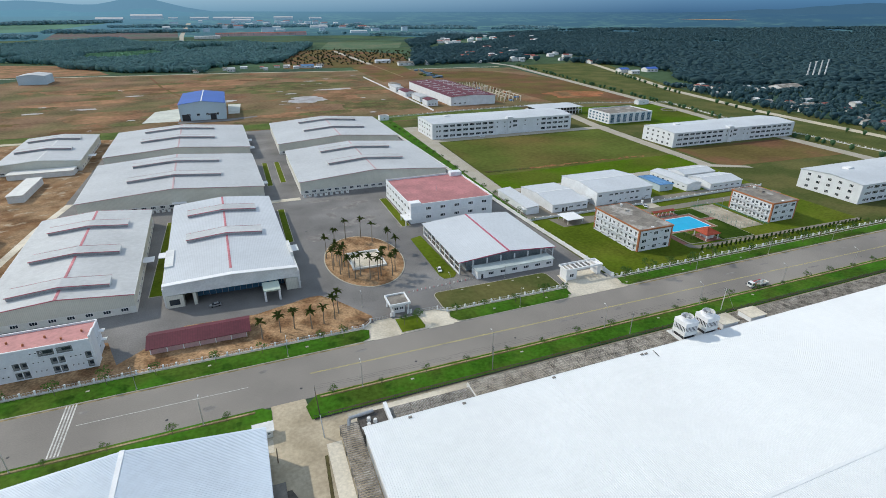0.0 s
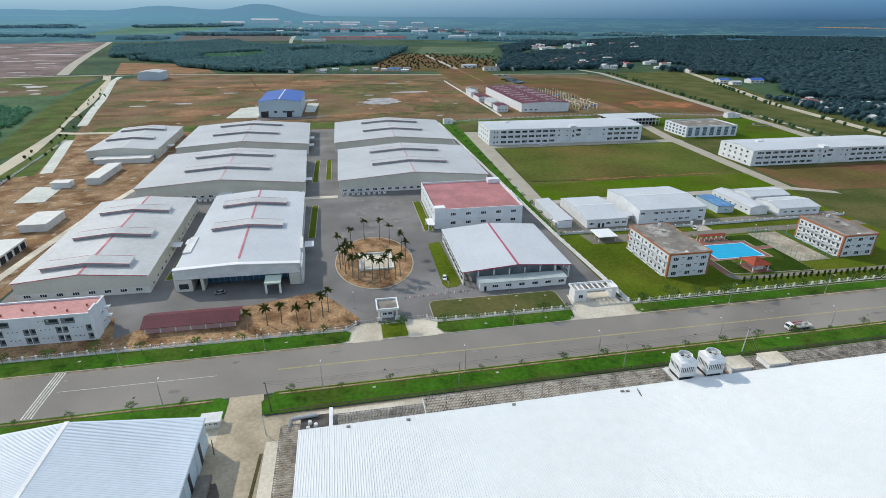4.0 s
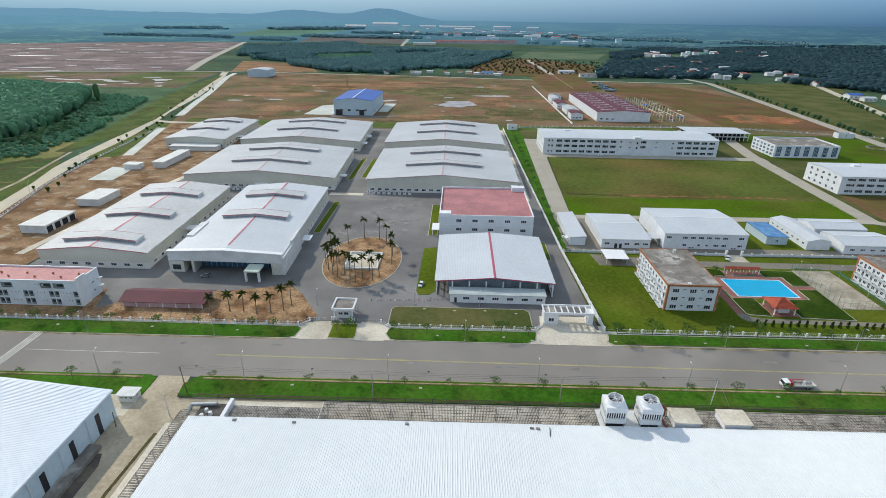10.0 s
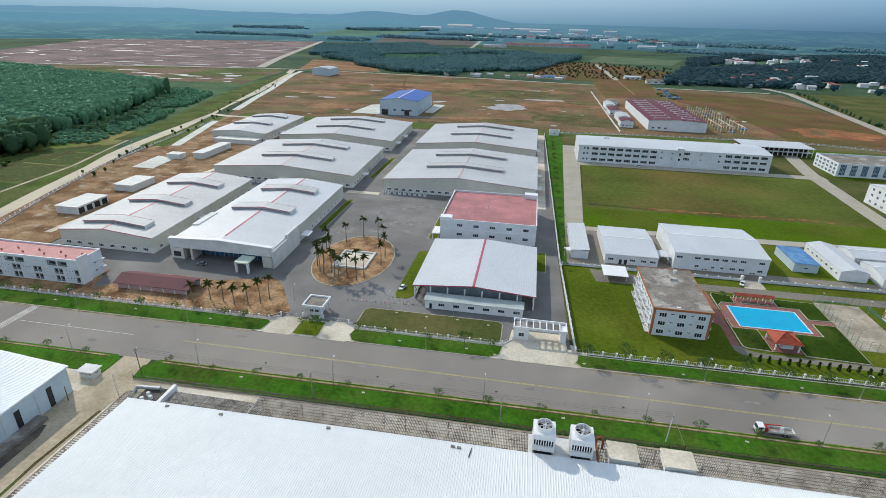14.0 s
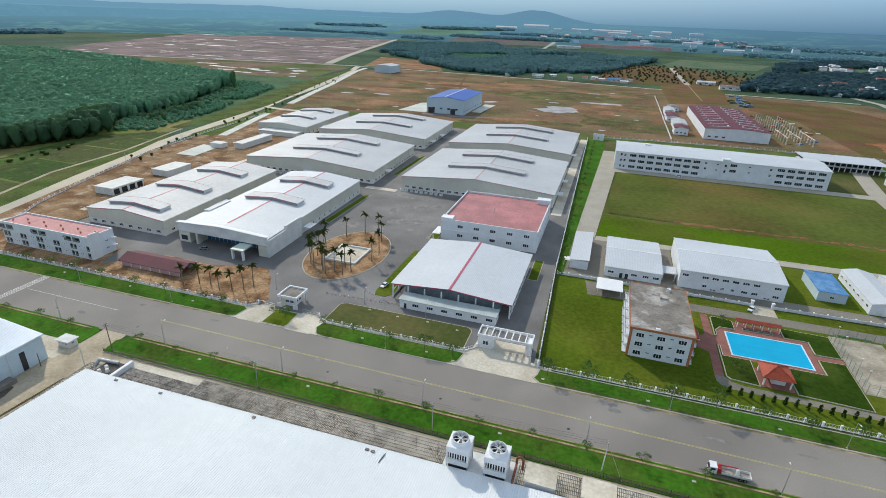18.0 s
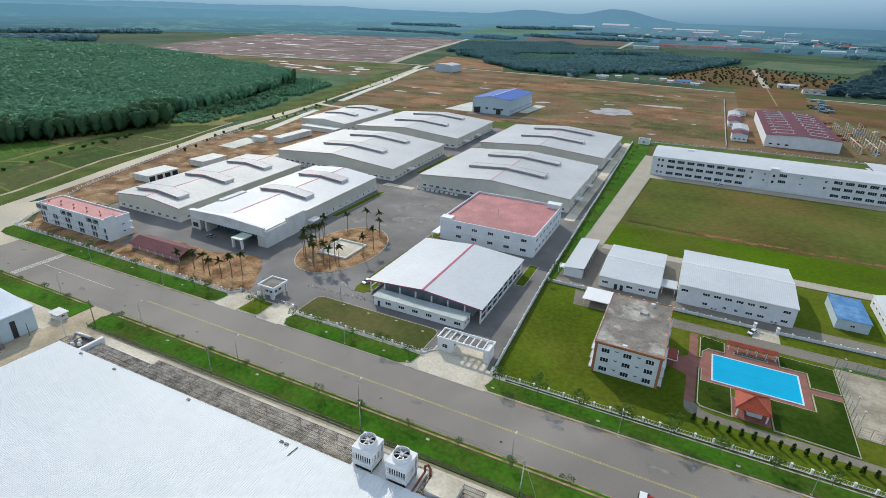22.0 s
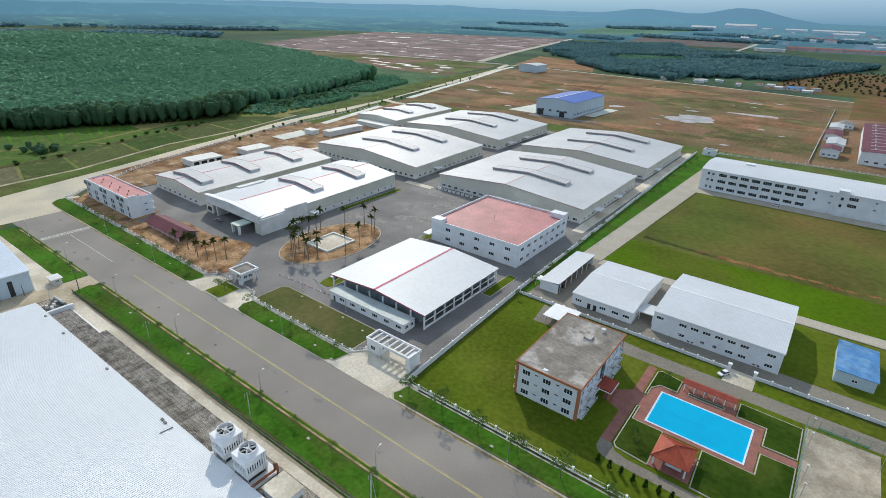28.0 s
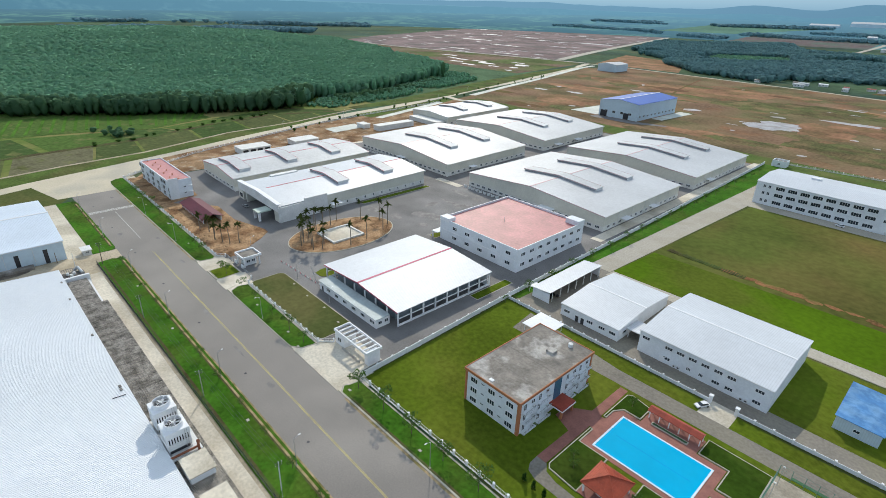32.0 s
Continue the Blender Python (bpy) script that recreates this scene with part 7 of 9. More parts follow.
def palm(x, y, z, high, seed):
    rg = random.Random(seed)
    tr, fr, top = PALMS[high]
    t = thing("palm_tree", x, y, z, "tall palm with a bare trunk and short feathery fronds", "palm", "palm trees")
    t.rotation_euler.z = rg.random() * 6
    ob = new("trunk", tr)
    ob.parent = t
    for k in range(11):
        f = new("frond", fr)
        f.parent = t
        tilt = rg.uniform(-25, 20) - (55 if k > 8 else 0)
        f.matrix_basis = Matrix.Translation(top) @ pose(0, 0, 0, 0, tilt, k * 40 + rg.uniform(-12, 12)) @ Matrix.Scale(rg.uniform(0.85, 1.1), 4)


for k, (x, y) in enumerate([(-88.6, 62.7), (-84.2, 60.0), (-87.5, 53.0), (-84.5, 48.5), (-76, 44.4), (-70.7, 45.6), (-63.6, 47.4), (-59.6, 60.5), (-60.5, 70.5), (-65.2, 84), (-69.6, 90.4), (-77.5, 90.8), (-84.5, 83.4), (-90.5, 72.0), (-86.0, 57.0), (-89.8, 58.2), (-82.0, 46.8), (-79.2, 49.0), (-86.6, 66.0), (-68.4, 51.0), (-73.0, 41.5), (-66.0, 43.8)]):
    palm(x, y, 0.2, 10.6 if k % 3 else 9.6, k)
for k, (x, y) in enumerate([(-123.5, 12.5), (-117, 14.7), (-111.9, 15.4), (-105.8, 13.2), (-101.1, 15.0), (-96.7, 16.7), (-94.6, 20.5)]):
    palm(x, y, 0.14, 9.6 if k > 4 else 7.4, 40 + k)

# clipped shrubs along the compound path
SHRUBS = []
for s in range(3):
    g = np.random.default_rng(60 + s)
    verts, faces = [], []
    for z in (0.5, 1.0, 1.6, 2.1):
        leaf_cards(verts, faces, (0, 0, z), 34, (0.62 - 0.16 * z, 0.62 - 0.16 * z, 0.4), 0.2, g)
    b = bmesh.new()
    rod(b, (0, 0, 0), (0, 0, 1.6), 0.06, 0.03, 5)
    SHRUBS.append((mesh_of("stem", b, M_trunk), data_mesh("foliage", verts, faces, M_shrub)))
for k in range(38):
    x = 84.5 + k * 3.1
    t = thing("shrub", x, 14.9 - k * 0.03 + rng.uniform(-0.3, 0.3), 0.12, "small pointed dark green shrub in a row", "shrub", "shrub row")
    t.scale = (1.35, 1.35, rng.uniform(0.85, 1.35))
    for name, me in zip(("stem", "foliage"), SHRUBS[k % 3]):
        ob = new(name, me)
        ob.parent = t
        ob.rotation_euler.z = k * 1.3


def inside(x, y, poly):
    hit = np.zeros(len(x), bool)
    for (ax, ay), (bx, by) in zip(poly, poly[1:] + poly[:1]):
        c = (ay > y) != (by > y)
        hit ^= c & (x < (bx - ax) * (y - ay) / (by - ay + 1e-9) + ax)
    return hit


def clumps(x, y, size, seed):
    """A slow uneven wave over the plan, from -1 to 1."""
    u, v = x / size + seed * 1.7, y / size - seed * 2.3
    return 0.5 * (np.sin(u + 1.4 * np.sin(0.8 * v + seed)) + 0.6 * np.sin(1.3 * v + 1.8 * np.sin(0.7 * u)) + 0.4 * np.sin(2.7 * u - 1.9 * v))


def woods(name, poly, spacing, high, wide, cards, material, label, seed, keep=1.0, rise=None, gap=None, roll=0.0, hole=None, leaf=0.34, even=0.15):
    """A wood: a lumpy crown and loose leaf clumps on every tree, in one mesh."""
    g = np.random.default_rng(seed)
    xs, ys = [p[0] for p in poly], [p[1] for p in poly]
    gx, gy = np.meshgrid(np.arange(min(xs), max(xs), spacing), np.arange(min(ys), max(ys), spacing))
    px = gx.ravel() + g.uniform(-0.4, 0.4, gx.size) * spacing
    py = gy.ravel() + g.uniform(-0.4, 0.4, gx.size) * spacing
    ok = inside(px, py, poly) & (g.random(px.size) < keep)
    if hole:
        ok &= ~inside(px, py, hole)
    if gap:
        ok &= clumps(px, py, gap[0], seed) + g.uniform(-0.12, 0.12, px.size) < gap[1]
    px, py = px[ok], py[ok]
    n = len(px)
    hz = high * g.uniform(1 - even, 1 + even, n) * (1 + roll * clumps(px, py, 60, seed + 5))
    base = rise(px, py) if rise else np.zeros(n)
    r = wide * g.uniform(0.75, 1.25, n)
    # an uneven crown of three rings
    k = 6
    ang = np.arange(k) * 2 * np.pi / k
    V, F = [], []
    lev = ((0.36, 0.85), (0.77, 1.04), (0.94, 0.66))
    crown = np.zeros((n, 3 * k + 2, 3))
    for j, (zz, rr) in enumerate(lev):
        jit = g.uniform(0.62, 1.3, (n, k))
        crown[:, j * k:(j + 1) * k, 0] = px[:, None] + r[:, None] * rr * jit * np.cos(ang + j * 0.5)
        crown[:, j * k:(j + 1) * k, 1] = py[:, None] + r[:, None] * rr * jit * np.sin(ang + j * 0.5)
        crown[:, j * k:(j + 1) * k, 2] = (base + hz * zz)[:, None] + g.uniform(-0.04, 0.04, (n, k)) * high
    crown[:, -2] = np.stack([px, py, base - 0.5], 1)
    crown[:, -1] = np.stack([px + g.uniform(-.3, .3, n) * r, py + g.uniform(-.3, .3, n) * r, base + hz], 1)
    f = []
    for i in range(k):
        m = (i + 1) % k
        f += [(i, m, k + m), (i, k + m, k + i), (k + i, k + m, 2 * k + m), (k + i, 2 * k + m, 2 * k + i), (2 * k + i, 2 * k + m, 3 * k + 1), (m, i, 3 * k)]
    f = np.array(f)
    V.append(crown.reshape(-1, 3))
    F.append((f[None] + (np.arange(n) * (3 * k + 2))[:, None, None]).reshape(-1, 3))
    off = n * (3 * k + 2)
    if cards:
        d = g.normal(0, 1, (n, cards, 3))
        d /= np.linalg.norm(d, axis=2, keepdims=True)
        d[..., 2] = np.abs(d[..., 2]) * 0.8 - 0.15
        c = np.stack([px, py, base + hz * 0.66], 1)[:, None] + d * np.stack([r, r, hz * 0.45], 1)[:, None] * g.uniform(1.0, 1.3, (n, cards, 1))
        u = g.normal(0, 1, (n, cards, 3)) * (1, 1, 0.45)
        v = g.normal(0, 1, (n, cards, 3)) * (1, 1, 0.45)
        s = (r * leaf)[:, None, None]
        tri = np.stack([c - u * s * 0.7, c + u * s * 0.7, c + v * s], 2).reshape(-1, 3)
        V.append(tri)
        F.append(np.arange(len(tri)).reshape(-1, 3) + off)
    V, F = np.concatenate(V), np.concatenate(F)
    me = bpy.data.meshes.new(name)
    me.vertices.add(len(V))
    me.vertices.foreach_set("co", V.astype(np.float32).ravel())
    me.loops.add(len(F) * 3)
    me.loops.foreach_set("vertex_index", F.astype(np.int32).ravel())
    me.polygons.add(len(F))
    me.polygons.foreach_set("loop_start", np.arange(0, len(F) * 3, 3, dtype=np.int32))
    me.update(calc_edges=True)
    me.polygons.foreach_set("use_smooth", np.arange(len(F)) < n * 36)
    me.materials.append(material)
    return tagged(new(name, me), label, "woods", "", "stuff")


def swell(x, y):
    return 22 * np.exp(-(((x + 1150) / 330) ** 2 + ((y - 330) / 260) ** 2)) + 6 * np.exp(-(((x + 760) / 200) ** 2 + ((y - 250) / 180) ** 2))


YOUNG = [(-448, 1352), (-336, 1337), (-261, 1450), (-321, 1657), (-475, 1561)]
FRONT_WOOD = [(-600, -130), (-484, 26), (-455, 68), (-424, 126), (-404, 205), (-405, 232), (-434, 255), (-440, 330), (-470, 420), (-518, 522), (-560, 590), (-650, 630), (-780, 640), (-770, 200), (-900, -250)]
BACK_WOOD = [(-780, 640), (-830, 676), (-1130, 750), (-1500, 730), (-1840, 520), (-1840, 40), (-1100, -420), (-900, -250), (-770, 200)]
woods("plantation", FRONT_WOOD, 5.6, 16, 4.2, 20, M_forest, "dense green tree plantation", 3, rise=swell, roll=0.1, gap=(110, 0.95), leaf=0.3, even=0.09)
woods("plantation", BACK_WOOD, 8.6, 16, 6.6, 14, M_forest, "dense green tree plantation on a low rise", 38, rise=swell, roll=0.14, gap=(140, 0.93), leaf=0.26, even=0.1)
woods("plantation_edge", ribbon([(-540, -90), (-480, 22), (-450, 68), (-420, 128), (-400, 208), (-432, 250)], 26), 6.5, 19, 4.8, 60, M_shade, "taller round-crowned trees at the plantation edge", 31, 0.8, roll=0.2, leaf=0.24)
woods("plantation_edge", ribbon([(-430, 262), (-440, 335), (-474, 430), (-520, 530), (-556, 590)], 10), 7, 16, 3.8, 14, M_forest, "ragged trees at the plantation edge", 32, 0.75, roll=0.25)
woods("lone_tree", ribbon([(-505, 528), (-503, 540)], 9), 6, 22, 5.0, 30, M_shade, "tall bushy tree standing before the plantation", 39, 1.0, leaf=0.26)
woods("scrub_bushes", [(-398, 226), (-372, 244), (-388, 349), (-452, 560), (-520, 600), (-545, 590), (-505, 520), (-440, 370), (-428, 270)], 4.6, 3.6, 2.3, 8, M_forest, "thick bushes below the plantation", 4, 0.85, gap=(30, 0.4), roll=0.5)
woods("scrub_bushes", [(-420, 250), (-396, 290), (-412, 370), (-470, 500), (-500, 520), (-452, 390)], 6, 5.5, 3.0, 12, M_shade, "darker tall bushes below the plantation", 33, 0.7, gap=(26, 0.15), roll=0.4)
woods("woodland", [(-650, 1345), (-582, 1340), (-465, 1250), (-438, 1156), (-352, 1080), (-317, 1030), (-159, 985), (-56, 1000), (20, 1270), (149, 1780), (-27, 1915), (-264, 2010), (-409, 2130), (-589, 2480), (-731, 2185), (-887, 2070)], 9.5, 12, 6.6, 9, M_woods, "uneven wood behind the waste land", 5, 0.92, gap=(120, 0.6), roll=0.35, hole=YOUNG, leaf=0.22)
woods("young_trees", YOUNG, 8, 5, 4.6, 6, M_forest, "light green young trees in the wood", 41, 0.8)
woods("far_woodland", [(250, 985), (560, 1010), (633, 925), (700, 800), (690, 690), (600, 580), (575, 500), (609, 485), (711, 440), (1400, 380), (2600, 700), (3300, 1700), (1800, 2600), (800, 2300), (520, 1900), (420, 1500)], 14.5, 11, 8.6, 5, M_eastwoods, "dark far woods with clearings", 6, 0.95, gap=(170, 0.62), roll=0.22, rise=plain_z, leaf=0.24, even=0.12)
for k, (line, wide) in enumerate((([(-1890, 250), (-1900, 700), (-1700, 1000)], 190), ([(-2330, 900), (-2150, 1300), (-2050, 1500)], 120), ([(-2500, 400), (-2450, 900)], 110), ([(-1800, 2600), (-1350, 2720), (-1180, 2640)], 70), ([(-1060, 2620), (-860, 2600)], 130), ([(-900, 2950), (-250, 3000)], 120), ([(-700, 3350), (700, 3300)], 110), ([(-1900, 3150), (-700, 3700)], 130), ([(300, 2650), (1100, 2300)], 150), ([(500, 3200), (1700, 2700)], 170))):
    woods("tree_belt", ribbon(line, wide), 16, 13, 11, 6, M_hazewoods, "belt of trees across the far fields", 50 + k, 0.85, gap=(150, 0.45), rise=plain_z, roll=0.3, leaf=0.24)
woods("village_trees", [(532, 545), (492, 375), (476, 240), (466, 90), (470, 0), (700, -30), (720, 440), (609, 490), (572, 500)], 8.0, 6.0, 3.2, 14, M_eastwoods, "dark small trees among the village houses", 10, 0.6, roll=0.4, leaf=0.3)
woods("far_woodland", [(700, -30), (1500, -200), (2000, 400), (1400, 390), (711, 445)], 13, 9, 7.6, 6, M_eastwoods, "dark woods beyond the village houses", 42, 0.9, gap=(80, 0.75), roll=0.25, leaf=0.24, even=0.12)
woods("orchard", [(-20, 1050), (370, 1040), (380, 1420), (150, 1600), (0, 1500)], 20, 3.4, 2.6, 8, M_drybush, "orchard of small dull trees in rows", 11, 0.8)
woods("highway_trees", ribbon([(468, 910), (413, 514), (389, 330), (373, 240), (363, 90)], 7), 8, 4.6, 2.3, 7, M_shade, "row of small trees along the highway", 12, 0.9)
woods("highway_trees", ribbon([(590, 760), (487, 481), (450, 300), (440, 165)], 6), 10, 5, 2.2, 6, M_shade, "row of small trees along the highway", 13, 0.7)
woods("paddy_bushes", [(-385, 18), (-350, 30), (-350, 48), (-378, 40)], 6, 5, 3.0, 9, M_shade, "few bushes among the paddies", 14, 0.6)
woods("paddy_bushes", ribbon([(-335, -4), (-340, 39), (-364, 110), (-377, 175)], 8), 7, 1.8, 1.8, 6, M_leaf, "low bushes along the ditch", 35, 0.45)
woods("road_trees", ribbon([(-296, 150), (-322, 240), (-338, 330), (-352, 400), (-366, 440), (-440, 757)], 20), 12, 2.6, 1.2, 6, M_leaf, "small saplings along the side road", 36, 0.35)


def blot(cx, cy, rx, ry, seed, n=26):
    """A ragged patch."""
    g = random.Random(seed)
    waves = [(k, g.uniform(0, 6.28), 0.34 * g.uniform(0.4, 1) / k ** 0.75) for k in (2, 3, 5, 7, 10, 14, 19)]
    n = max(n * 2, 44)
    out = []
    for i in range(n):
        a = 2 * math.pi * i / n
        k = max(1 + sum(w * math.sin(f * a + p) for f, p, w in waves), 0.3)
        out.append((cx + rx * k * math.cos(a), cy + ry * k * math.sin(a)))
    return out


# puddles and pale patches on the waste land and the mud flats
for k, (x, y, rx, ry) in enumerate([(-31, 578, 27, 26), (22, 668, 24, 9), (-129, 599, 9, 8), (-94, 734, 12, 7), (-340, 575, 9, 5), (-290, 590, 14, 5), (-45, 640, 9, 4), (0, 780, 13, 5), (40, 805, 12, 5), (-250, 690, 10, 4)]):
    slab("puddle", blot(x, y, rx, ry, k), 0.06, M_puddle, "puddle painted pale as the sky on the red earth", "puddle", 0.05)
g = random.Random(77)
k = 0
while k < 120:
    y = 880 + 1750 * g.random() ** 1.3
    x = g.uniform(-2060, -640)
    if not inside(np.array([x]), np.array([y]), MUD)[0]:
        continue
    size = 1 + (y - 880) / 1200
    slab("puddle", blot(x, y, g.uniform(4, 20) * size, g.uniform(1.6, 5) * size, k + 30, 18), 0.12 + 0.0004 * k, M_puddle, "pale shallow water on the mud flats", "puddle", 0.1)
    k += 1
for k, (x, y, rx, ry) in enumerate([(-1210, 1342, 70, 13), (-1416, 1648, 62, 14), (-1231, 1657, 48, 14), (-1581, 2309, 90, 26), (-1759, 2168, 80, 26), (-939, 996, 40, 6), (-989, 1224, 44, 9), (-900, 1603, 60, 22), (-869, 1349, 30, 8), (-770, 999, 34, 5)]):
    slab("puddle", blot(x, y, rx, ry, k + 330, 22), 0.2, M_puddle, "long pale shallow water on the mud flats", "puddle", 0.1)
for k, (x, y, rx, ry) in enumerate([(-665, 790, 22, 6), (-631, 773, 20, 9), (-721, 786, 24, 6), (-633, 723, 22, 5), (-565, 807, 16, 14), (-522, 716, 8, 6), (-751, 793, 20, 5), (-690, 745, 18, 5), (-585, 745, 12, 6), (-800, 830, 26, 5), (-545, 760, 10, 7), (-600, 840, 18, 5)]):
    slab("puddle", blot(x, y, rx, ry, k + 130, 20), 0.1, M_puddle, "pale shallow water among the grass", "puddle", 0.08)
for k, (x, y, rx, ry) in enumerate([(-195, 775, 92, 62), (-120, 830, 60, 26), (-165, 545, 44, 66), (-300, 640, 60, 24), (60, 640, 46, 44), (5, 590, 34, 40), (-60, 470, 44, 16), (-330, 760, 44, 30), (-255, 520, 40, 40), (30, 770, 50, 16)]):
    slab("bare_patch", blot(x, y, rx, ry, k + 200, 40), 0.05 + 0.001 * k, M_orange, "bare orange earth", "earth", 0.04)
g = random.Random(91)
for k in range(30):
    x, y = g.uniform(-400, 90), 430 + 440 * g.random()
    w = g.uniform(8, 30)
    slab("weed_patch", blot(x, y, w, w * g.uniform(0.35, 0.7), k + 400, 30), 0.064 + 0.001 * k, M_weeds if k % 3 else M_brownfield, "olive weeds on the red earth", "weeds", 0.06)
for k in range(20):
    slab("puddle", blot(g.uniform(-380, 90), g.uniform(430, 860), g.uniform(2, 6), g.uniform(1, 2.6), k + 500, 16), 0.11 + 0.001 * k, M_puddle, "small pale puddle on the red earth", "puddle", 0.06)
slab("weed_patch", blot(48, 500, 46, 34, 611, 40), 0.1, M_weeds, "olive weeds on the red earth", "weeds", 0.06)
slab("weed_patch", blot(-40, 730, 70, 46, 612, 40), 0.1, M_weeds, "olive weeds on the red earth", "weeds", 0.06)
slab("weed_patch", blot(-90, 690, 40, 40, 613, 40), 0.101, M_weeds, "olive weeds on the red earth", "weeds", 0.06)
slab("earth_track", ribbon([(-150, 470), (-170, 600), (-220, 760), (-260, 950)], 3.5), 0.13, M_brownfield, "worn wheel track over the waste land", "track", 0.1)
slab("olive_field", [(115.7, 730), (206, 775), (233, 1060), (115.7, 984)], 0.14, M_brownfield, "brown grass field behind the factory", "field", 0.3)
slab("lane_line", ribbon([(171.2, 1044), (167.8, 789)], 2.2), 0.17, M_dust, "worn pale line across the olive field", "track", 0.05)
slab("lane", ribbon([(172.8, 1510), (171.2, 1044)], 11), 0.16, M_lane, "pale lane to the village", "road", 0.3)
slab("works_yard", [(98.5, 438), (268, 441), (262, 640), (212, 735), (118, 726), (99, 700)], 0.08, M_red, "stained earth yard round the maroon factory", "yard", 0.3)
slab("brown_ground", [(215, 445), (400, 430), (420, 640), (360, 830), (240, 860), (210, 640)], 0.07, M_brownfield, "brown waste ground beside the maroon factory", "earth", 0.3)
slab("bare_patch", blot(338, 498, 50, 30, 77), 0.1, mk("orange_ground", (0.32, 0.13, 0.062), 0.95, var=0.35, big=0.04, fine=0.3, second=(0.19, 0.12, 0.06), patch=0.03), "bare orange earth", "earth", 0.1)
M_scraped = mk("scraped_orange", (0.25, 0.12, 0.055), 0.95, var=0.4, big=0.1, fine=1.0, second=(0.15, 0.12, 0.04), patch=0.15)
for k in range(26):
    slab("scraped_patch", blot(72 + k * 2.5 + max(k - 14, 0) * 4.5, 177.2 + 0.9 * math.sin(k * 1.7), 3.0, 1.5 + 0.6 * math.sin(k * 2.3), k + 300, 14), 0.11 + 0.001 * k, M_scraped, "scraped patch of orange earth in the field", "earth", 0.1)
for k in range(32):
    x, y = 44 + k * 1.15, 178.6 - 0.06 * k + 0.3 * math.sin(k * 2.1)
    c = thing("plank_stack", x, y, 0.08, "low stack of dark planks in the field", "planks", "plank stacks")
    part("plank", boxes((x - 0.3, x + 0.3, y - 1.8, y + 1.8, 0.1, 0.3 + 0.1 * math.sin(k))), M_ditch, c)


# ---- the round palm bed ----
bed = [(-74.0 + 18.4 * math.cos(2 * math.pi * i / 48), 65.2 + 28.8 * math.sin(2 * math.pi * i / 48)) for i in range(48)]
verge("palm_bed", bed, M_sand, "oval bed of bare sandy earth with palms", 0.5, 0.22)
t = thing("basin", -73.4, 63.5, 0.2, "square low-walled empty basin in the palm bed", "basin")
for r in ((-81.3, -65.5, 54.6, 55.4), (-81.3, -65.5, 71.8, 72.6), (-81.3, -80.5, 55.4, 71.8), (-66.3, -65.5, 55.4, 71.8)):
    part("rim", boxes((*r, 0.1, 1.1)), M_plinth, t, "pale concrete rim")
part("floor", boxes((-80.5, -66.3, 55.4, 71.8, 0.1, 0.36)), M_conc, t)
g = random.Random(9)
heap = []
for k in range(60):
    a, r = g.uniform(0, 6.28), math.sqrt(g.random())
    heap.append((-74.5 + 16.5 * r * math.cos(a), 65.5 + 26 * r * math.sin(a)))
for k in range(60):
    heap.append((g.uniform(-168, -90), g.uniform(9, 14)))
bm = bmesh.new()
for x, y in heap:
    if -82 < x < -65 and 54 < y < 73:
        continue
    s = g.uniform(0.25, 0.8)
    top = bm.verts.new((x + g.uniform(-.1, .1), y, 0.2 + s * 0.5))
    rim = [bm.verts.new((x + s * g.uniform(0.7, 1.3) * math.cos(i * 1.05), y + s * g.uniform(0.7, 1.3) * math.sin(i * 1.05), 0.1)) for i in range(6)]
    for i in range(6):
        bm.faces.new((rim[i], rim[(i + 1) % 6], top))
tagged(new("earth_clods", mesh_of("earth_clods", bm, M_sand)), "clods of sandy earth on the planting beds", "earth", "", "stuff")
CONE = mesh_of("cone", rod(bmesh.new(), (0, 0, 0), (0, 0, 0.75), 0.2, 0.05, 8), M_metal)
for k in range(16):
    x = -50 + k * 1.65
    c = thing("bollard", x, 33.5 - k * 0.62 if k < 8 else 28.6, 0.06, "small grey bollard in a row on the yard", "bollard", "row of bollards")
    put("cone", CONE, c, pose(x, 33.5 - k * 0.62 if k < 8 else 28.6, 0.06))

# ---- pool and garden ----
slab("pool_deck", [(86.3, 37.0), (117.4, 37.0), (117.4, 46.0), (126.3, 46.2), (126.3, 48.8), (117.4, 48.6), (117.4, 57.0), (109.5, 57.0), (109.5, 63.5), (93.5, 63.5), (93.5, 57.0), (88, 57), (86.3, 54.5), (86.0, 50), (81.2, 49.5), (81.2, 44.5), (86.0, 44)], 0.18, M_deck, "red paved pool deck", "paving", 0.2)
slab("brick_path", [(81.6, 24), (84.6, 24), (84.8, 42), (84.6, 58), (84.4, 66), (81.8, 66), (81.8, 50), (75.6, 45.5), (75.6, 40.5), (81.8, 38)], 0.16, M_deck, "red brick path past the dormitory", "path", 0.15)
PL0, PL1, PW0, PW1 = 89.6, 114.6, 38.9, 54.3
M_coping = mk("pool_coping", (0.55, 0.7, 0.78), 0.6, var=0.08)
t = thing("swimming_pool", 102, 46.6, 0.15, "bright blue rectangular swimming pool", "pool")
for r in ((PL0 - 0.5, PL1 + 0.5, PW0 - 0.5, PW0), (PL0 - 0.5, PL1 + 0.5, PW1, PW1 + 0.5), (PL0 - 0.5, PL0, PW0, PW1), (PL1, PL1 + 0.5, PW0, PW1)):
    part("coping", boxes((*r, 0.1, 0.3)), M_coping, t)
part("water", boxes((PL0, PL1, PW0, PW1, 0.1, 0.24)), M_pool, t, "bright blue water")
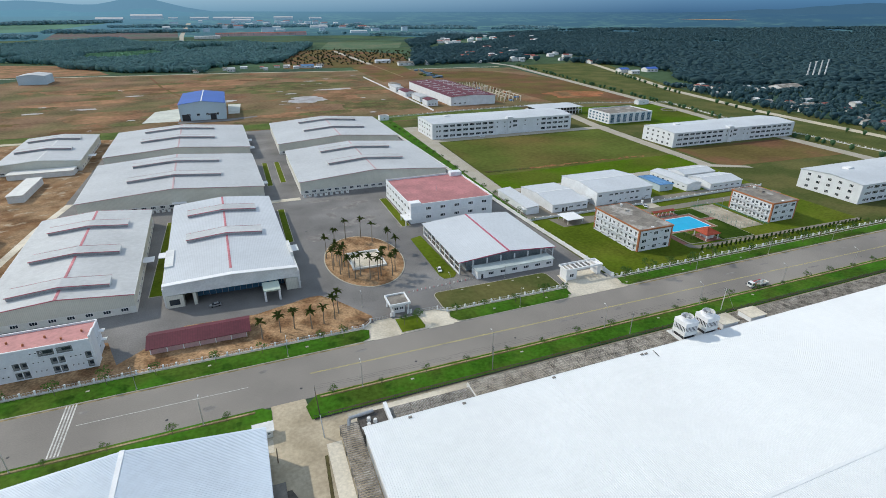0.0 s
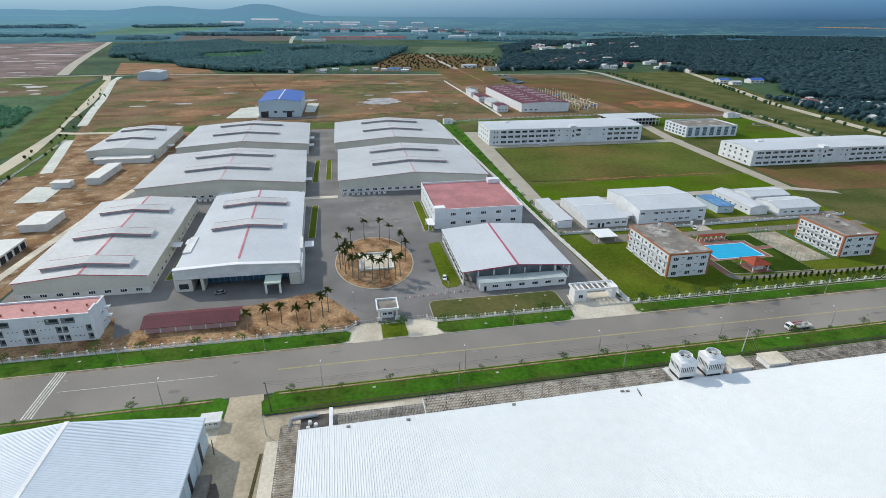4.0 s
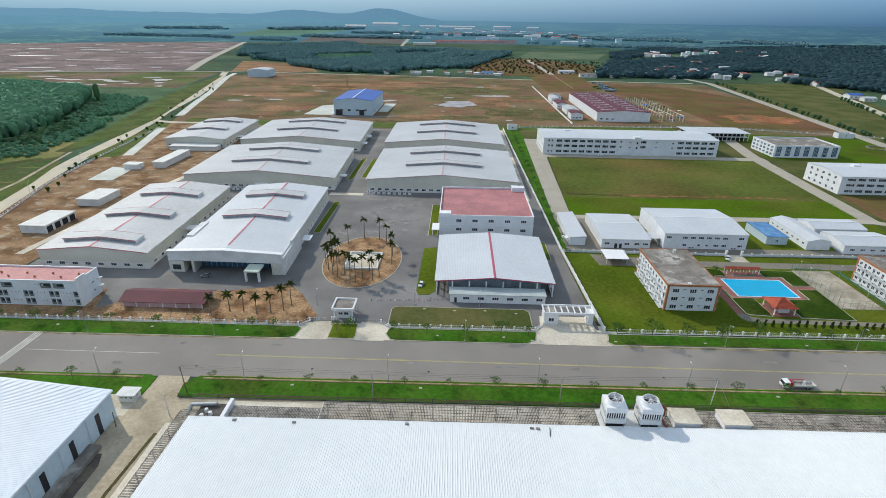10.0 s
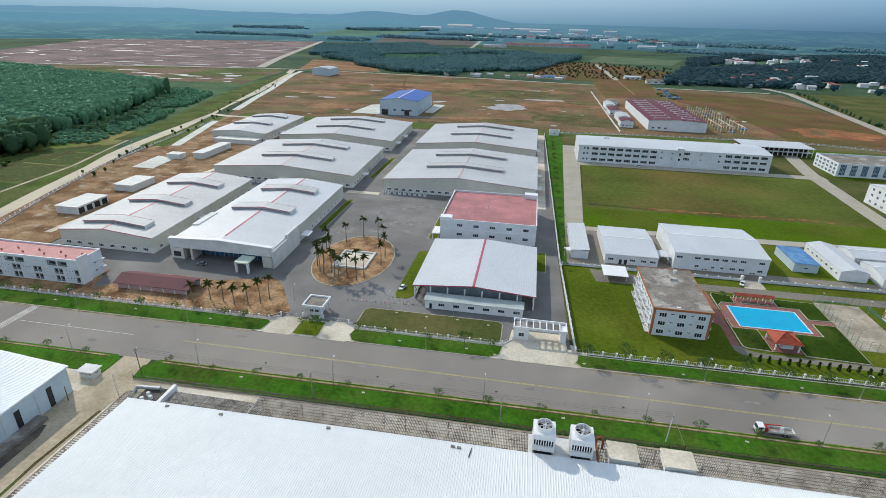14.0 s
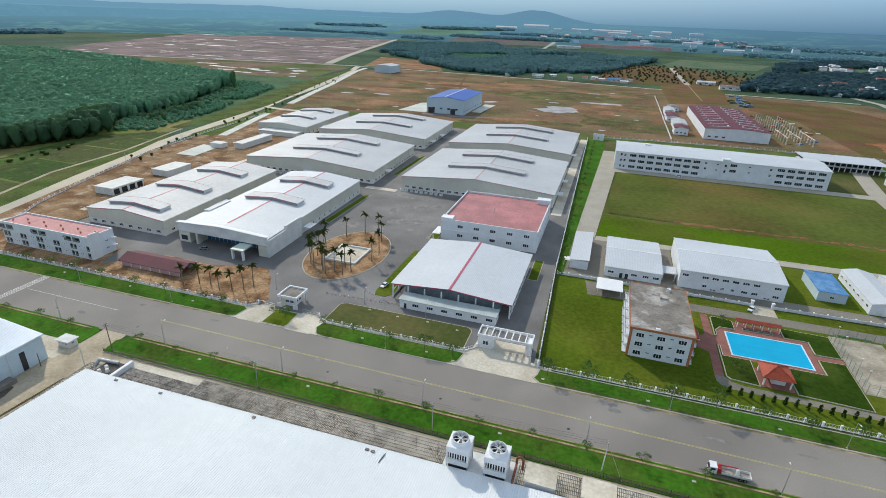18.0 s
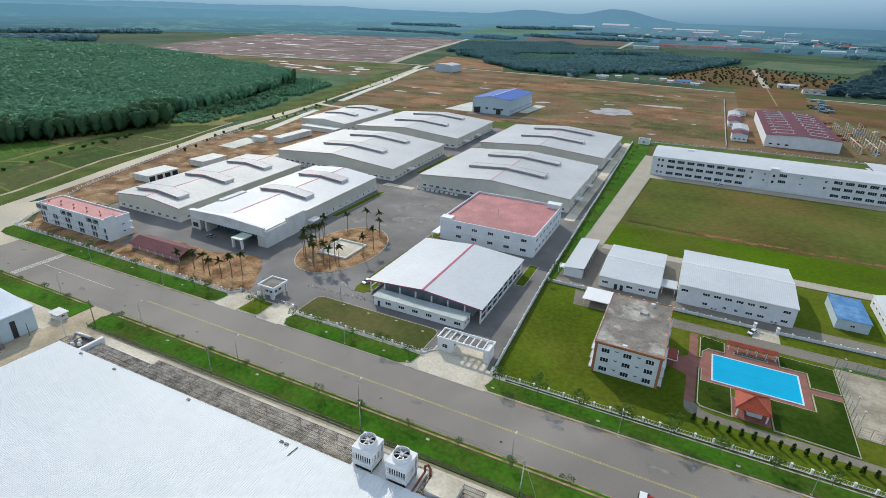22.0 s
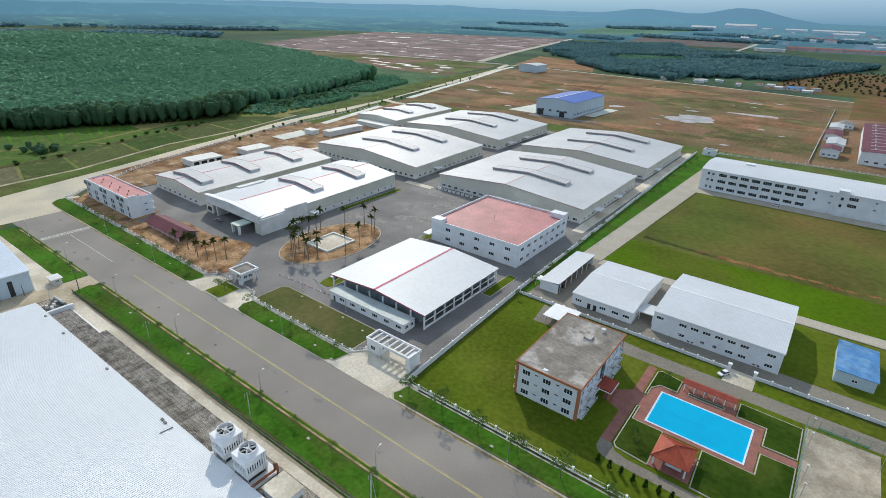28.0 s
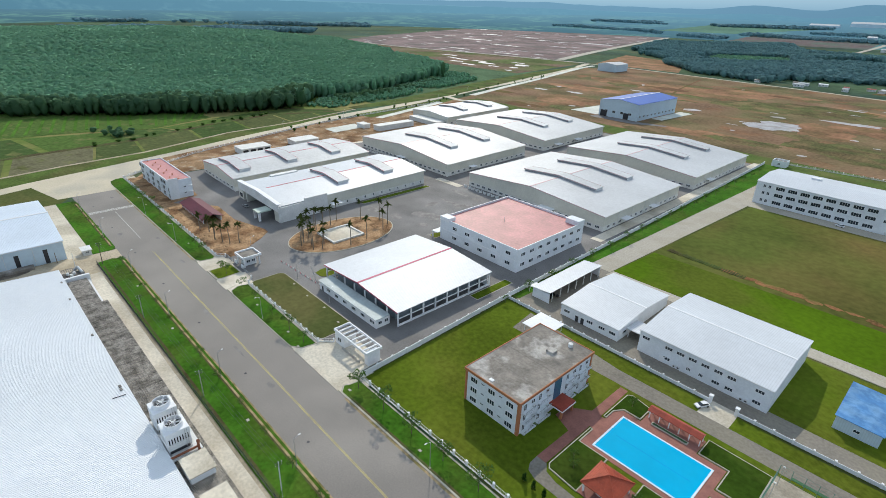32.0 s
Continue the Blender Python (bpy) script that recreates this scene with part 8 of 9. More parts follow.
part("lane_line", boxes((PL0 + 2, PL1 - 2, 46.5, 46.66, 0.2, 0.246)), mk("lane_blue", (0.0, 0.28, 0.6), 0.2), t)
for x in (PL0 + 0.6, PL0 + 1.1):
    bm = bmesh.new()
    rod(bm, (x, PW1 + 0.3, 0.3), (x, PW1 + 0.1, 1.0), 0.04)
    rod(bm, (x, PW1 + 0.1, 1.0), (x, PW1 - 0.2, 0.2), 0.04)
    part("ladder_rail", bm, M_metal, t)


def planter(pts, label, mat=None):
    verge("planter", pts, mat or M_garden, label, 0.3, 0.4)


planter([(86.2, 23.0), (95.0, 22.2), (94.8, 37.0), (86.2, 37.0), (86.2, 43.6), (85.2, 43.6), (85.2, 24.4)], "garden lawn with a pale rim beside the pool")
planter([(85.2, 50.6), (86.2, 50.6), (86.2, 54.6), (88, 57.3), (93.2, 57.3), (93.2, 63.8), (86.4, 65.2), (85.2, 64)], "garden lawn with a pale rim beside the pool")
planter([(117.7, 49.0), (126.2, 49.2), (126.2, 64.0), (109.8, 64.5), (109.8, 57.3), (117.7, 57.3)], "garden lawn with a pale rim beside the pool")
planter([(105.5, 21.6), (126.0, 20.5), (126.2, 45.8), (117.7, 45.6), (117.7, 36.7), (105.0, 36.7)], "garden lawn with a pale rim beside the pool")
planter([(96, 57.9), (106.5, 57.9), (106.5, 59.2), (96, 59.2)], "narrow planter before the pergola", M_bush)
t = thing("pool_pavilion", 99.8, 27.6, 0.15, "square pavilion with orange hipped tile roof", "pavilion")
bm = bmesh.new()
e = [(95.1, 22.9, 3.5), (104.5, 22.9, 3.5), (104.5, 32.4, 3.5), (95.1, 32.4, 3.5)]
v = [bm.verts.new(p) for p in e] + [bm.verts.new((99.8, 27.65, 5.9))] + [bm.verts.new((p[0], p[1], 3.3)) for p in e]
for i in range(4):
    j = (i + 1) % 4
    bm.faces.new((v[i], v[j], v[4]))
    bm.faces.new((v[5 + i], v[5 + j], v[j], v[i]))
bm.faces.new((v[8], v[7], v[6], v[5]))
roof = part("roof", bm, M_tile, t, "orange hipped tile roof")
for i in range(4):
    a = Vector(e[i])
    bm = bmesh.new()
    rod(bm, a + Vector((0, 0, 0.06)), (99.8, 27.65, 5.98), 0.14, sides=6)
    part("hip_tile", bm, M_tile, roof)
apex = Vector((99.8, 27.65, 5.9))
for i in range(4):
    a, c = Vector(e[i]), Vector(e[(i + 1) % 4])
    for k in range(1, 9):
        s = k / 9
        lo, hi = a.lerp(apex, s), c.lerp(apex, s)
        bm = bmesh.new()
        rod(bm, lo + Vector((0, 0, 0.03)), hi + Vector((0, 0, 0.03)), 0.06, sides=4)
        part("tile_course", bm, M_tile, roof)
part("wall", boxes((98.6, 102.6, 25.2, 30.2, 0.2, 3.3)), M_white, t)
for x in (95.7, 103.5):
    for y in (23.5, 31.4):
        part("column", boxes((x, x + 0.4, y, y + 0.4, 0.2, 3.3)), M_white, t)
part("floor", boxes((94.6, 105.0, 22.4, 32.8, 0.12, 0.3)), M_deck, t)
t = thing("pergola", 101.4, 61.4, 0.18, "long red-tiled garden pergola on posts", "pergola")
bm = bmesh.new()
prism(bm, [(93.6, 59.8, 2.6), (93.6, 61.4, 3.3), (93.6, 63.0, 2.6), (93.6, 63.0, 2.75), (93.6, 61.4, 3.46), (93.6, 59.8, 2.75)], (15.6, 0, 0))
part("roof", bm, M_pergtile, t, "red tiled roof")
for k in range(6):
    for y in (60.1, 62.5):
        part("post", boxes((94.2 + k * 2.9, 94.45 + k * 2.9, y, y + 0.25, 0.18, 2.7)), M_white, t)

# ---- courts ----
slab("court", rect(126.6, 144, 30, 65.5), 0.2, M_court, "worn sandy sports court", "court", 0.2)
slab("court", rect(146.8, 149.0, 30, 66), 0.2, M_courtgreen, "green sports court", "court", 0.2)
slab("court", rect(129.5, 141.5, 67, 68), 0.2, M_courtgreen, "green strip beside the court", "court", 0.2)
t = thing("court_fence", 126.6, 47, 0.2, "tall green wire fence round the court", "fence")
for ax, ay, bx, by, n in ((126.6, 30, 126.6, 65.5, 12), (126.6, 65.5, 144, 65.5, 6), (126.6, 30, 144, 30, 6)):
    for k in range(n + 1):
        x, y = ax + (bx - ax) * k / n, ay + (by - ay) * k / n
        bm = bmesh.new()
        rod(bm, (x, y, 0.1), (x, y, 4.0), 0.06)
        part("post", bm, M_net, t)
    bm = bmesh.new()
    for z in (0.5, 1.3, 2.1, 2.9, 4.0):
        rod(bm, (ax, ay, z), (bx, by, z), 0.03, sides=4)
    part("wire", bm, M_net, t)
for x, y in ((127.6, 34), (127.6, 41), (127.6, 55), (127.6, 62), (143.4, 40), (143.4, 58)):
    t = thing("court_lamp", x, y, 0.2, "thin pole with a small floodlight beside the court", "lamp", "court lamps")
    bm = bmesh.new()
    rod(bm, (x, y, 0.2), (x, y, 6.5), 0.06, 0.05)
    part("pole", bm, M_metal, t)
    part("floodlight", boxes((x - 0.3, x + 0.3, y - 0.2, y + 0.2, 6.5, 6.75)), M_offwhite, t)
bm = bmesh.new()
ringr = [(9.5, 0.15), (9.5, 0.7), (7.6, 0.7), (7.6, 0.15)]
loops = [[bm.verts.new((366 + r * math.cos(2 * math.pi * i / 30), 343 + r * math.sin(2 * math.pi * i / 30), z)) for i in range(30)] for r, z in ringr]
for a, c in zip(loops, loops[1:]):
    for i in range(30):
        bm.faces.new((a[i], a[(i + 1) % 30], c[(i + 1) % 30], c[i]))
t = thing("round_planter", 366, 343, 0, "round dark garden ring on the lawn", "planter")
part("rim", bm, M_flatroof, t)

# ---- lamps and poles ----
def street_lamp(x, y, high, face, label="tall grey street lamp"):
    t = thing("street_lamp", x, y, 0.15, label, "street lamp", "street lamps")
    bm = bmesh.new()
    rod(bm, (x, y, 0.15), (x, y, high), 0.11, 0.06, 8)
    part("pole", bm, M_metal, t)
    bm = bmesh.new()
    rod(bm, (x, y, high), (x, y + face * 1.6, high + 0.5), 0.05, 0.04, 6)
    part("arm", bm, M_metal, t)
    part("lantern", boxes((x - 0.15, x + 0.15, y + face * 1.6 - 0.35, y + face * 1.6 + 0.35, high + 0.42, high + 0.56)), M_offwhite, t)
    part("base", boxes((x - 0.25, x + 0.25, y - 0.25, y + 0.25, 0.1, 0.3)), M_kerb, t)


for x in (-188, -142, -95.8, -50.3, -3.5, 43, 90, 136, 182):
    street_lamp(x, KERB_S + 0.0094 * (x + 100) - 0.7, 9.0, 1)
for x in (-162, -116, -26, 66, 112, 158, 204):
    street_lamp(x, KERB_N + 0.0094 * (x + 100) + 1.0, 9.0, -1)
for x, y in ((-84.8, 22), (-46, 24.5), (-20, 24)):
    street_lamp(x, y, 6.0, 1, "slim yard lamp on a pole")
for x, y in ((-300, 150), (-318, 225), (-332, 300), (-346, 380), (-366, 450)):
    street_lamp(x, y, 8.0, 1)


def utility_pole(x, y, high, lean, label, material, arms=True):
    t = thing("utility_pole", x, y, 0, label, "utility pole", "utility poles")
    top = (x + lean[0], y + lean[1], high)
    bm = bmesh.new()
    rod(bm, (x, y, 0), top, 0.17, 0.11, 8)
    part("pole", bm, material, t)
    if arms:
        for dz in (0.3, 1.1):
            part("cross_arm", boxes((top[0] - 0.06, top[0] + 0.06, top[1] - 0.9, top[1] + 0.9, high - dz - 0.1, high - dz)), M_darkmetal, t)
            for dy in (-0.8, 0, 0.8):
                bm = bmesh.new()
                rod(bm, (top[0], top[1] + dy, high - dz), (top[0], top[1] + dy, high - dz + 0.22), 0.05)
                part("insulator", bm, M_offwhite, t)
    return top


tops = [utility_pole(-110.4, -33.6, 10.0, (-0.6, 0.3), "dark leaning wooden utility pole", M_trunk),
        utility_pole(-54.0, -33.0, 9.5, (0, 0), "slim grey utility pole", M_metal),
        utility_pole(2.0, -32.4, 9.5, (0, 0), "slim grey utility pole", M_metal),
        utility_pole(47.5, -31.0, 9.8, (0.3, 0), "grey concrete utility pole with cross arms", M_offwhite)]
utility_pole(-110.6, -43.4, 8.0, (-0.5, 0.2), "pale concrete post beside the drive", M_offwhite, False)
utility_pole(-123.4, -48.0, 5.0, (0.1, 0), "short dark post by the drive", M_trunk, False)
t = thing("stay_wire", 49, -31, 0, "steel stay of the utility pole", "wire")
bm = bmesh.new()
rod(bm, (47.9, -31.0, 9.2), (52.6, -33.0, 0.0), 0.05, sides=5)
part("wire", bm, M_metal, t)
t = thing("power_lines", -30, -32.5, 9, "thin dark power lines between the poles", "cable")
for a, c in zip(tops, tops[1:]):
    for dy in (-0.8, 0.0, 0.8):
        bm = bmesh.new()
        last = None
        for k in range(9):
            s = k / 8
            p = Vector(a).lerp(Vector(c), s) + Vector((0, dy, -0.1 - 1.6 * s * (1 - s)))
            ring = [bm.verts.new(p + Vector((0, 0.02 * math.cos(q), 0.02 * math.sin(q)))) for q in (0.0, 2.1, 4.2)]
            if last:
                for q in range(3):
                    bm.faces.new((last[q], last[(q + 1) % 3], ring[(q + 1) % 3], ring[q]))
            last = ring
        part("cable", bm, M_darkmetal, t)

# drain covers on the verges
COVER = mesh_of("cover", boxes((-0.5, 0.5, -0.35, 0.35, 0, 0.06)), M_kerb)
for x, y in ((-109.2, 1.9), (-141, 2.6), (-176, 2.2), (-36, 2.0), (-12, 2.2), (-2, 0.6), (28, 1.4), (60, 2.0), (96, 2.4), (-80, -28), (-40, -27.6), (20, -27), (70, -26.5), (-30, 20), (-18, 20.5), (-42, 20.8), (-6, 19)):
    c = thing("drain_cover", x, y, 0.2, "pale concrete drain cover in the grass", "drain cover", "drain covers")
    put("cover", COVER, c, pose(x, y, 0.2))

# ---- vehicles ----
def wheels(t, xs, y0, y1, z, r):
    for x in xs:
        for y in (y0, y1):
            bm = bmesh.new()
            rod(bm, (x, y - 0.14, z + r), (x, y + 0.14, z + r), r, sides=14)
            w = part("wheel", bm, M_tyre, t)
            bm = bmesh.new()
            rod(bm, (x, y - 0.16, z + r), (x, y + 0.16, z + r), r * 0.55, sides=10)
            part("rim", bm, M_metal, w)


TX, TY = 78.6, -21.4
t = thing("crane_truck", TX, TY, 0.03, "flatbed truck with white cab and red loading crane", "truck")
bm = bmesh.new()
prism(bm, [(TX - 5.0, TY - 1.15, 0.7), (TX - 5.05, TY - 1.15, 1.6), (TX - 4.75, TY - 1.15, 2.65), (TX - 3.1, TY - 1.15, 2.75), (TX - 3.0, TY - 1.15, 0.7)], (0, 2.3, 0))
cab = part("cab", bm, M_carwhite, t, "white cab")
bm = bmesh.new()
prism(bm, [(TX - 5.08, TY - 1.0, 1.7), (TX - 4.8, TY - 1.0, 2.5), (TX - 4.78, TY - 1.0, 2.5), (TX - 5.04, TY - 1.0, 1.7)], (0, 2.0, 0))
part("windscreen", bm, M_glass, cab)
for y in (TY - 1.17, TY + 1.15):
    part("side_window", boxes((TX - 4.6, TX - 3.5, y, y + 0.02, 1.75, 2.4)), M_glass, cab)
part("chassis", boxes((TX - 4.8, TX + 4.9, TY - 0.5, TY + 0.5, 0.6, 0.95)), M_darkmetal, t)
part("bed", boxes((TX - 1.9, TX + 5.0, TY - 1.2, TY + 1.2, 1.0, 1.2)), M_lattice, t)
for r in ((TX - 1.9, TX + 5.0, TY - 1.25, TY - 1.15), (TX - 1.9, TX + 5.0, TY + 1.15, TY + 1.25), (TX + 4.9, TX + 5.0, TY - 1.15, TY + 1.15)):
    part("side_board", boxes((*r, 1.2, 1.8)), M_offwhite, t)
part("crane_base", boxes((TX - 2.9, TX - 2.0, TY - 0.9, TY + 0.9, 0.95, 2.3)), M_truckred, t)
bm = bmesh.new()
rod(bm, (TX - 2.5, TY + 0.6, 2.4), (TX + 2.0, TY + 0.7, 2.6), 0.2, 0.15, 6)
rod(bm, (TX - 2.4, TY - 0.4, 2.2), (TX - 2.4, TY + 0.6, 2.6), 0.2, 0.2, 6)
part("crane_boom", bm, M_truckred, t)
bm = bmesh.new()
rod(bm, (TX + 1.9, TY - 0.2, 1.2), (TX + 1.9, TY + 0.2, 2.4), 0.5, 0.45, 10)
part("load", bm, M_offwhite, t)
wheels(t, (TX - 4.0, TX + 2.6, TX + 3.7), TY - 1.0, TY + 1.0, 0.03, 0.5)


def car(x, y, turn, material, label):
    t = thing("car", x, y, 0.06, label, "car", "parked cars")
    bm = bmesh.new()
    prism(bm, [(-2.2, -0.85, 0.35), (-2.25, -0.85, 0.75), (-1.3, -0.85, 0.95), (1.9, -0.85, 0.95), (2.2, -0.85, 0.8), (2.2, -0.85, 0.35)], (0, 1.7, 0))
    body = new("body", mesh_of("body", bm, material))
    body.parent = t
    bm = bmesh.new()
    lo = [(-1.2, -0.8), (1.8, -0.8), (1.8, 0.8), (-1.2, 0.8)]
    hi = [(-0.4, -0.65), (1.2, -0.65), (1.2, 0.65), (-0.4, 0.65)]
    a = [bm.verts.new((*p, 0.95)) for p in lo]
    c = [bm.verts.new((*p, 1.45)) for p in hi]
    for i in range(4):
        bm.faces.new((a[i], a[(i + 1) % 4], c[(i + 1) % 4], c[i]))
    bm.faces.new(c)
    cabin = new("cabin", mesh_of("cabin", bm, M_glass))
    cabin.parent = t
    bm = boxes((-0.42, 1.22, -0.67, 0.67, 1.44, 1.5))
    top = new("car_roof", mesh_of("car_roof", bm, material))
    top.parent = t
    for wx in (-1.35, 1.35):
        for wy in (-0.8, 0.8):
            bm = bmesh.new()
            rod(bm, (wx, wy - 0.1, 0.32), (wx, wy + 0.1, 0.32), 0.32, sides=12)
            w = new("wheel", mesh_of("wheel", bm, M_tyre))
            w.parent = t
    t.rotation_euler.z = radians(turn)


car(-44.6, 41.0, 80, M_carwhite, "white car parked beside the dining hall")
car(-139.5, 43.6, 8, M_metal, "silver car parked before the glazed front")
car(102.6, 77.0, 60, M_carwhite, "white car parked beside the compound gate")
car(92, 287, 0, M_carwhite, "white car parked before the long block")
for x in (103.4, 111.0):
    p = thing("gate_pier", x, 80.8, 0.1, "white square gate pier", "pier", "compound gate piers")
    part("pier", boxes((x - 0.45, x + 0.45, 80.3, 81.3, 0.1, 2.6), (x - 0.6, x + 0.6, 80.15, 81.45, 2.6, 2.8)), M_white, p)

# ---- village, town and works in the distance ----
def house(x, y, w, d, h, wall, roof, label, group, openings=True):
    t = thing("house", x, y, 0, label, "house", group)
    gable_body(t, x - w / 2, x + w / 2, y - d / 2, y + d / 2, 0, h, h + d * 0.16, (wall, wall), "x")
    gable_roof(t, x - w / 2, x + w / 2, y - d / 2, y + d / 2, h, h + d * 0.16, roof, "x", over=0.6)
    if openings:
        row_of(t, "S", y - d / 2, x - w / 2, x + w / 2, 3, h * 0.55, w / 7, h * 0.3, 2)
    return t


M_rooffar = mk("dull_red_roof", (0.3, 0.1, 0.08), 0.8, var=0.2)
g = random.Random(31)
for k in range(44):
    s = g.random()
    x, y = 488 + 45 * s + 100 * g.random() ** 1.8, 110 + 400 * s + g.uniform(-10, 30)
    house(x, y, g.uniform(7, 15), g.uniform(6, 10), g.uniform(3, 5), M_offwhite, g.choice([M_rooffar, M_roofgrey, M_flatroof, M_offwhite]), "small village house among trees", "village houses")
for k in range(26):
    house(g.uniform(280, 620), g.uniform(985, 1180), g.uniform(12, 24), g.uniform(8, 14), g.uniform(4, 7), M_offwhite, g.choice([M_rooffar, M_roofgrey, M_offwhite]), "small village house at the wood edge", "far village houses")
for x, y, w, d, h, r in ((668, 900, 46, 20, 6, M_rooffar), (596, 719, 20, 16, 6, M_blueroof), (600, 690, 18, 12, 5, M_roofwhite), (656, 712, 26, 18, 6, M_blueroof), (669, 428, 44, 22, 5, M_flatroof)):
    house(x, y, w, d, h, M_offwhite, r, "long low works shed beside the highway", "works sheds")
for k in range(4):
    cx, cy = 812 - k * 4.4, 470 + k * 6.8
    t = thing("chimney", cx, cy, 0, "tall slim pale works chimney", "chimney", "works chimneys")
    bm = bmesh.new()
    rod(bm, (cx, cy, 0), (cx, cy, 36 - 2 * k), 1.5, 1.0, 12)
    part("shaft", bm, M_offwhite, t)
    part("rim", boxes((cx - 1.2, cx + 1.2, cy - 1.2, cy + 1.2, 36 - 2 * k, 36.5 - 2 * k)), M_offwhite, t)


def far_house(x, y, w, d, h, wall, roof, label, group):
    """A house on the climbing plain, at its place on the level."""
    px, py, pz, k = far(x, y)
    t = house(px, py, w * k, d * k, h * k, wall, roof, label, group, False)
    t.location.z = pz + 0.6


for k in range(15):
    far_house(-150 + k * 28, 2640 + k * 5, 26, 22, 12, M_pinktrim, M_rooffar, "brick terrace house in the far town", "far terrace")
for k in range(7):
    far_house(-236 + k * 14.5, 2385 + k * 5, 13.5, 16, 10, M_offwhite, M_roofgrey, "pale terrace house in the far town", "far terrace")
# White walls seen through haze: the blue tint is put into their colour.
for x, y, w, h in ((-1560, 7900, 300, 26), (-1330, 9300, 420, 60), (-900, 8500, 120, 30), (-560, 8400, 240, 30), (-250, 8300, 260, 30), (20, 8200, 260, 30), (-20, 6500, 200, 24), (560, 8300, 260, 40), (1050, 8600, 180, 30), (560, 2900, 90, 12), (480, 3900, 120, 14)):
    far_house(x, y, w, w * 0.35, h * 0.7, M_bluewall, M_roofgrey, "long pale works building in the far town", "far town buildings")
for k in range(46):
    far_house(g.uniform(-560, 900), g.uniform(3000, 6200), g.uniform(26, 70), g.uniform(20, 40), g.uniform(9, 20), M_bluewall, g.choice([M_offwhite, M_roofgrey, M_rooffar, M_spandrel, M_spandrel]), "building in the far town", "far town buildings")
for k in range(16):
    house(g.uniform(-240, 70), g.uniform(988, 1045), g.uniform(7, 15), g.uniform(6, 10), g.uniform(3, 4.5), M_offwhite, g.choice([M_roofgrey, M_white, M_flatroof, M_rooffar]), "low house at the wood edge", "far village houses")
house(208, 1078, 34, 14, 5, M_offwhite, M_roofwhite, "low white house beside the lane", "far village houses")
house(240, 1000, 36, 16, 6, M_offwhite, M_flatroof, "low house beside the lane", "far village houses")
house(30, 1020, 26, 12, 4.5, M_bluewall, M_bluefaded, "long blue-roofed house in the orchard", "far village houses")

# unfinished concrete frame beside the maroon factory
POST = mesh_of("post", boxes((-0.45, 0.45, -0.45, 0.45, 0, 7.5)), M_conc)
for j in range(3):
    t = thing("column_row", 208 + j * 12, 530, 0, "row of bare concrete columns of an unfinished hall", "columns", "unfinished columns")
    for k in range(16):
        put("column", POST, t, pose(208 + j * 12 + k * 0.2, 468 + k * 10.5, 0))
    part("tie_beam", boxes((207.7 + j * 12, 208.3 + j * 12, 468, 520, 6.6, 7.2)), M_conc, t)
g = random.Random(8)
for k in range(30):
    x, y = g.uniform(196, 262), g.uniform(470, 660)
    c = thing("material_stack", x, y, 0.1, "stack of building material on the site", "materials", "material stacks")
    part("pallet_load", boxes((x - g.uniform(1, 4), x + g.uniform(1, 4), y - g.uniform(1, 3), y + g.uniform(1, 3), 0.1, g.uniform(0.6, 2.2))), g.choice([M_conc, M_brick, M_rust, M_bluefaded]), c)

# houses, sheds and small fields among the eastern woods
g = random.Random(57)
for k in range(46):
    x, y = g.uniform(480, 1150), g.uniform(560, 1500)
    if x < 640 and y < 980:
        continue
    house(x, y, g.uniform(10, 20), g.uniform(8, 13), g.uniform(3.5, 7), g.choice([M_white, M_offwhite]), g.choice([M_white, M_offwhite, M_roofgrey, M_rooffar]), "small pale house among the woods", "woodland houses", False)
for x, y, w, d in ((820, 1250, 170, 60), (1250, 1000, 240, 80), (700, 1650, 200, 70), (1500, 1700, 320, 110), (1900, 1200, 300, 90), (1050, 2200, 380, 140), (2300, 2200, 420, 130)):
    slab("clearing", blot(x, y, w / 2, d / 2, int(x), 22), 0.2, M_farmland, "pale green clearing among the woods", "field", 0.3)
far_patch("quarry", [(6700, 6500), (7300, 6250), (7900, 7300), (7000, 7500)], M_dirt, "bare orange quarry in the far woods", "earth")

# air-conditioning plant beside the halls
UNIT = boxes((-0.9, 0.9, -0.6, 0.6, 0, 1.5))
UNITM = mesh_of("casing", UNIT, M_offwhite)
bm = bmesh.new()
rod(bm, (0, 0, 1.5), (0, 0, 1.62), 0.5, sides=12)
FANM = mesh_of("fan_cowl", bm, M_darkmetal)
for k, (x, y) in enumerate([(-200 + i * 3.1, 170.0) for i in range(12)] + [(-150 + i * 4.0, 168.8) for i in range(6)] + [(-88 + i * 3.4, 167.6) for i in range(9)]):
    u = thing("condenser_unit", x, y, 0.05, "pale condenser unit beside a hall", "condenser", "condenser units")
    put("casing", UNITM, u, pose(x, y, 0.05))
    put("fan_cowl", FANM, u, pose(x, y, 0.05))

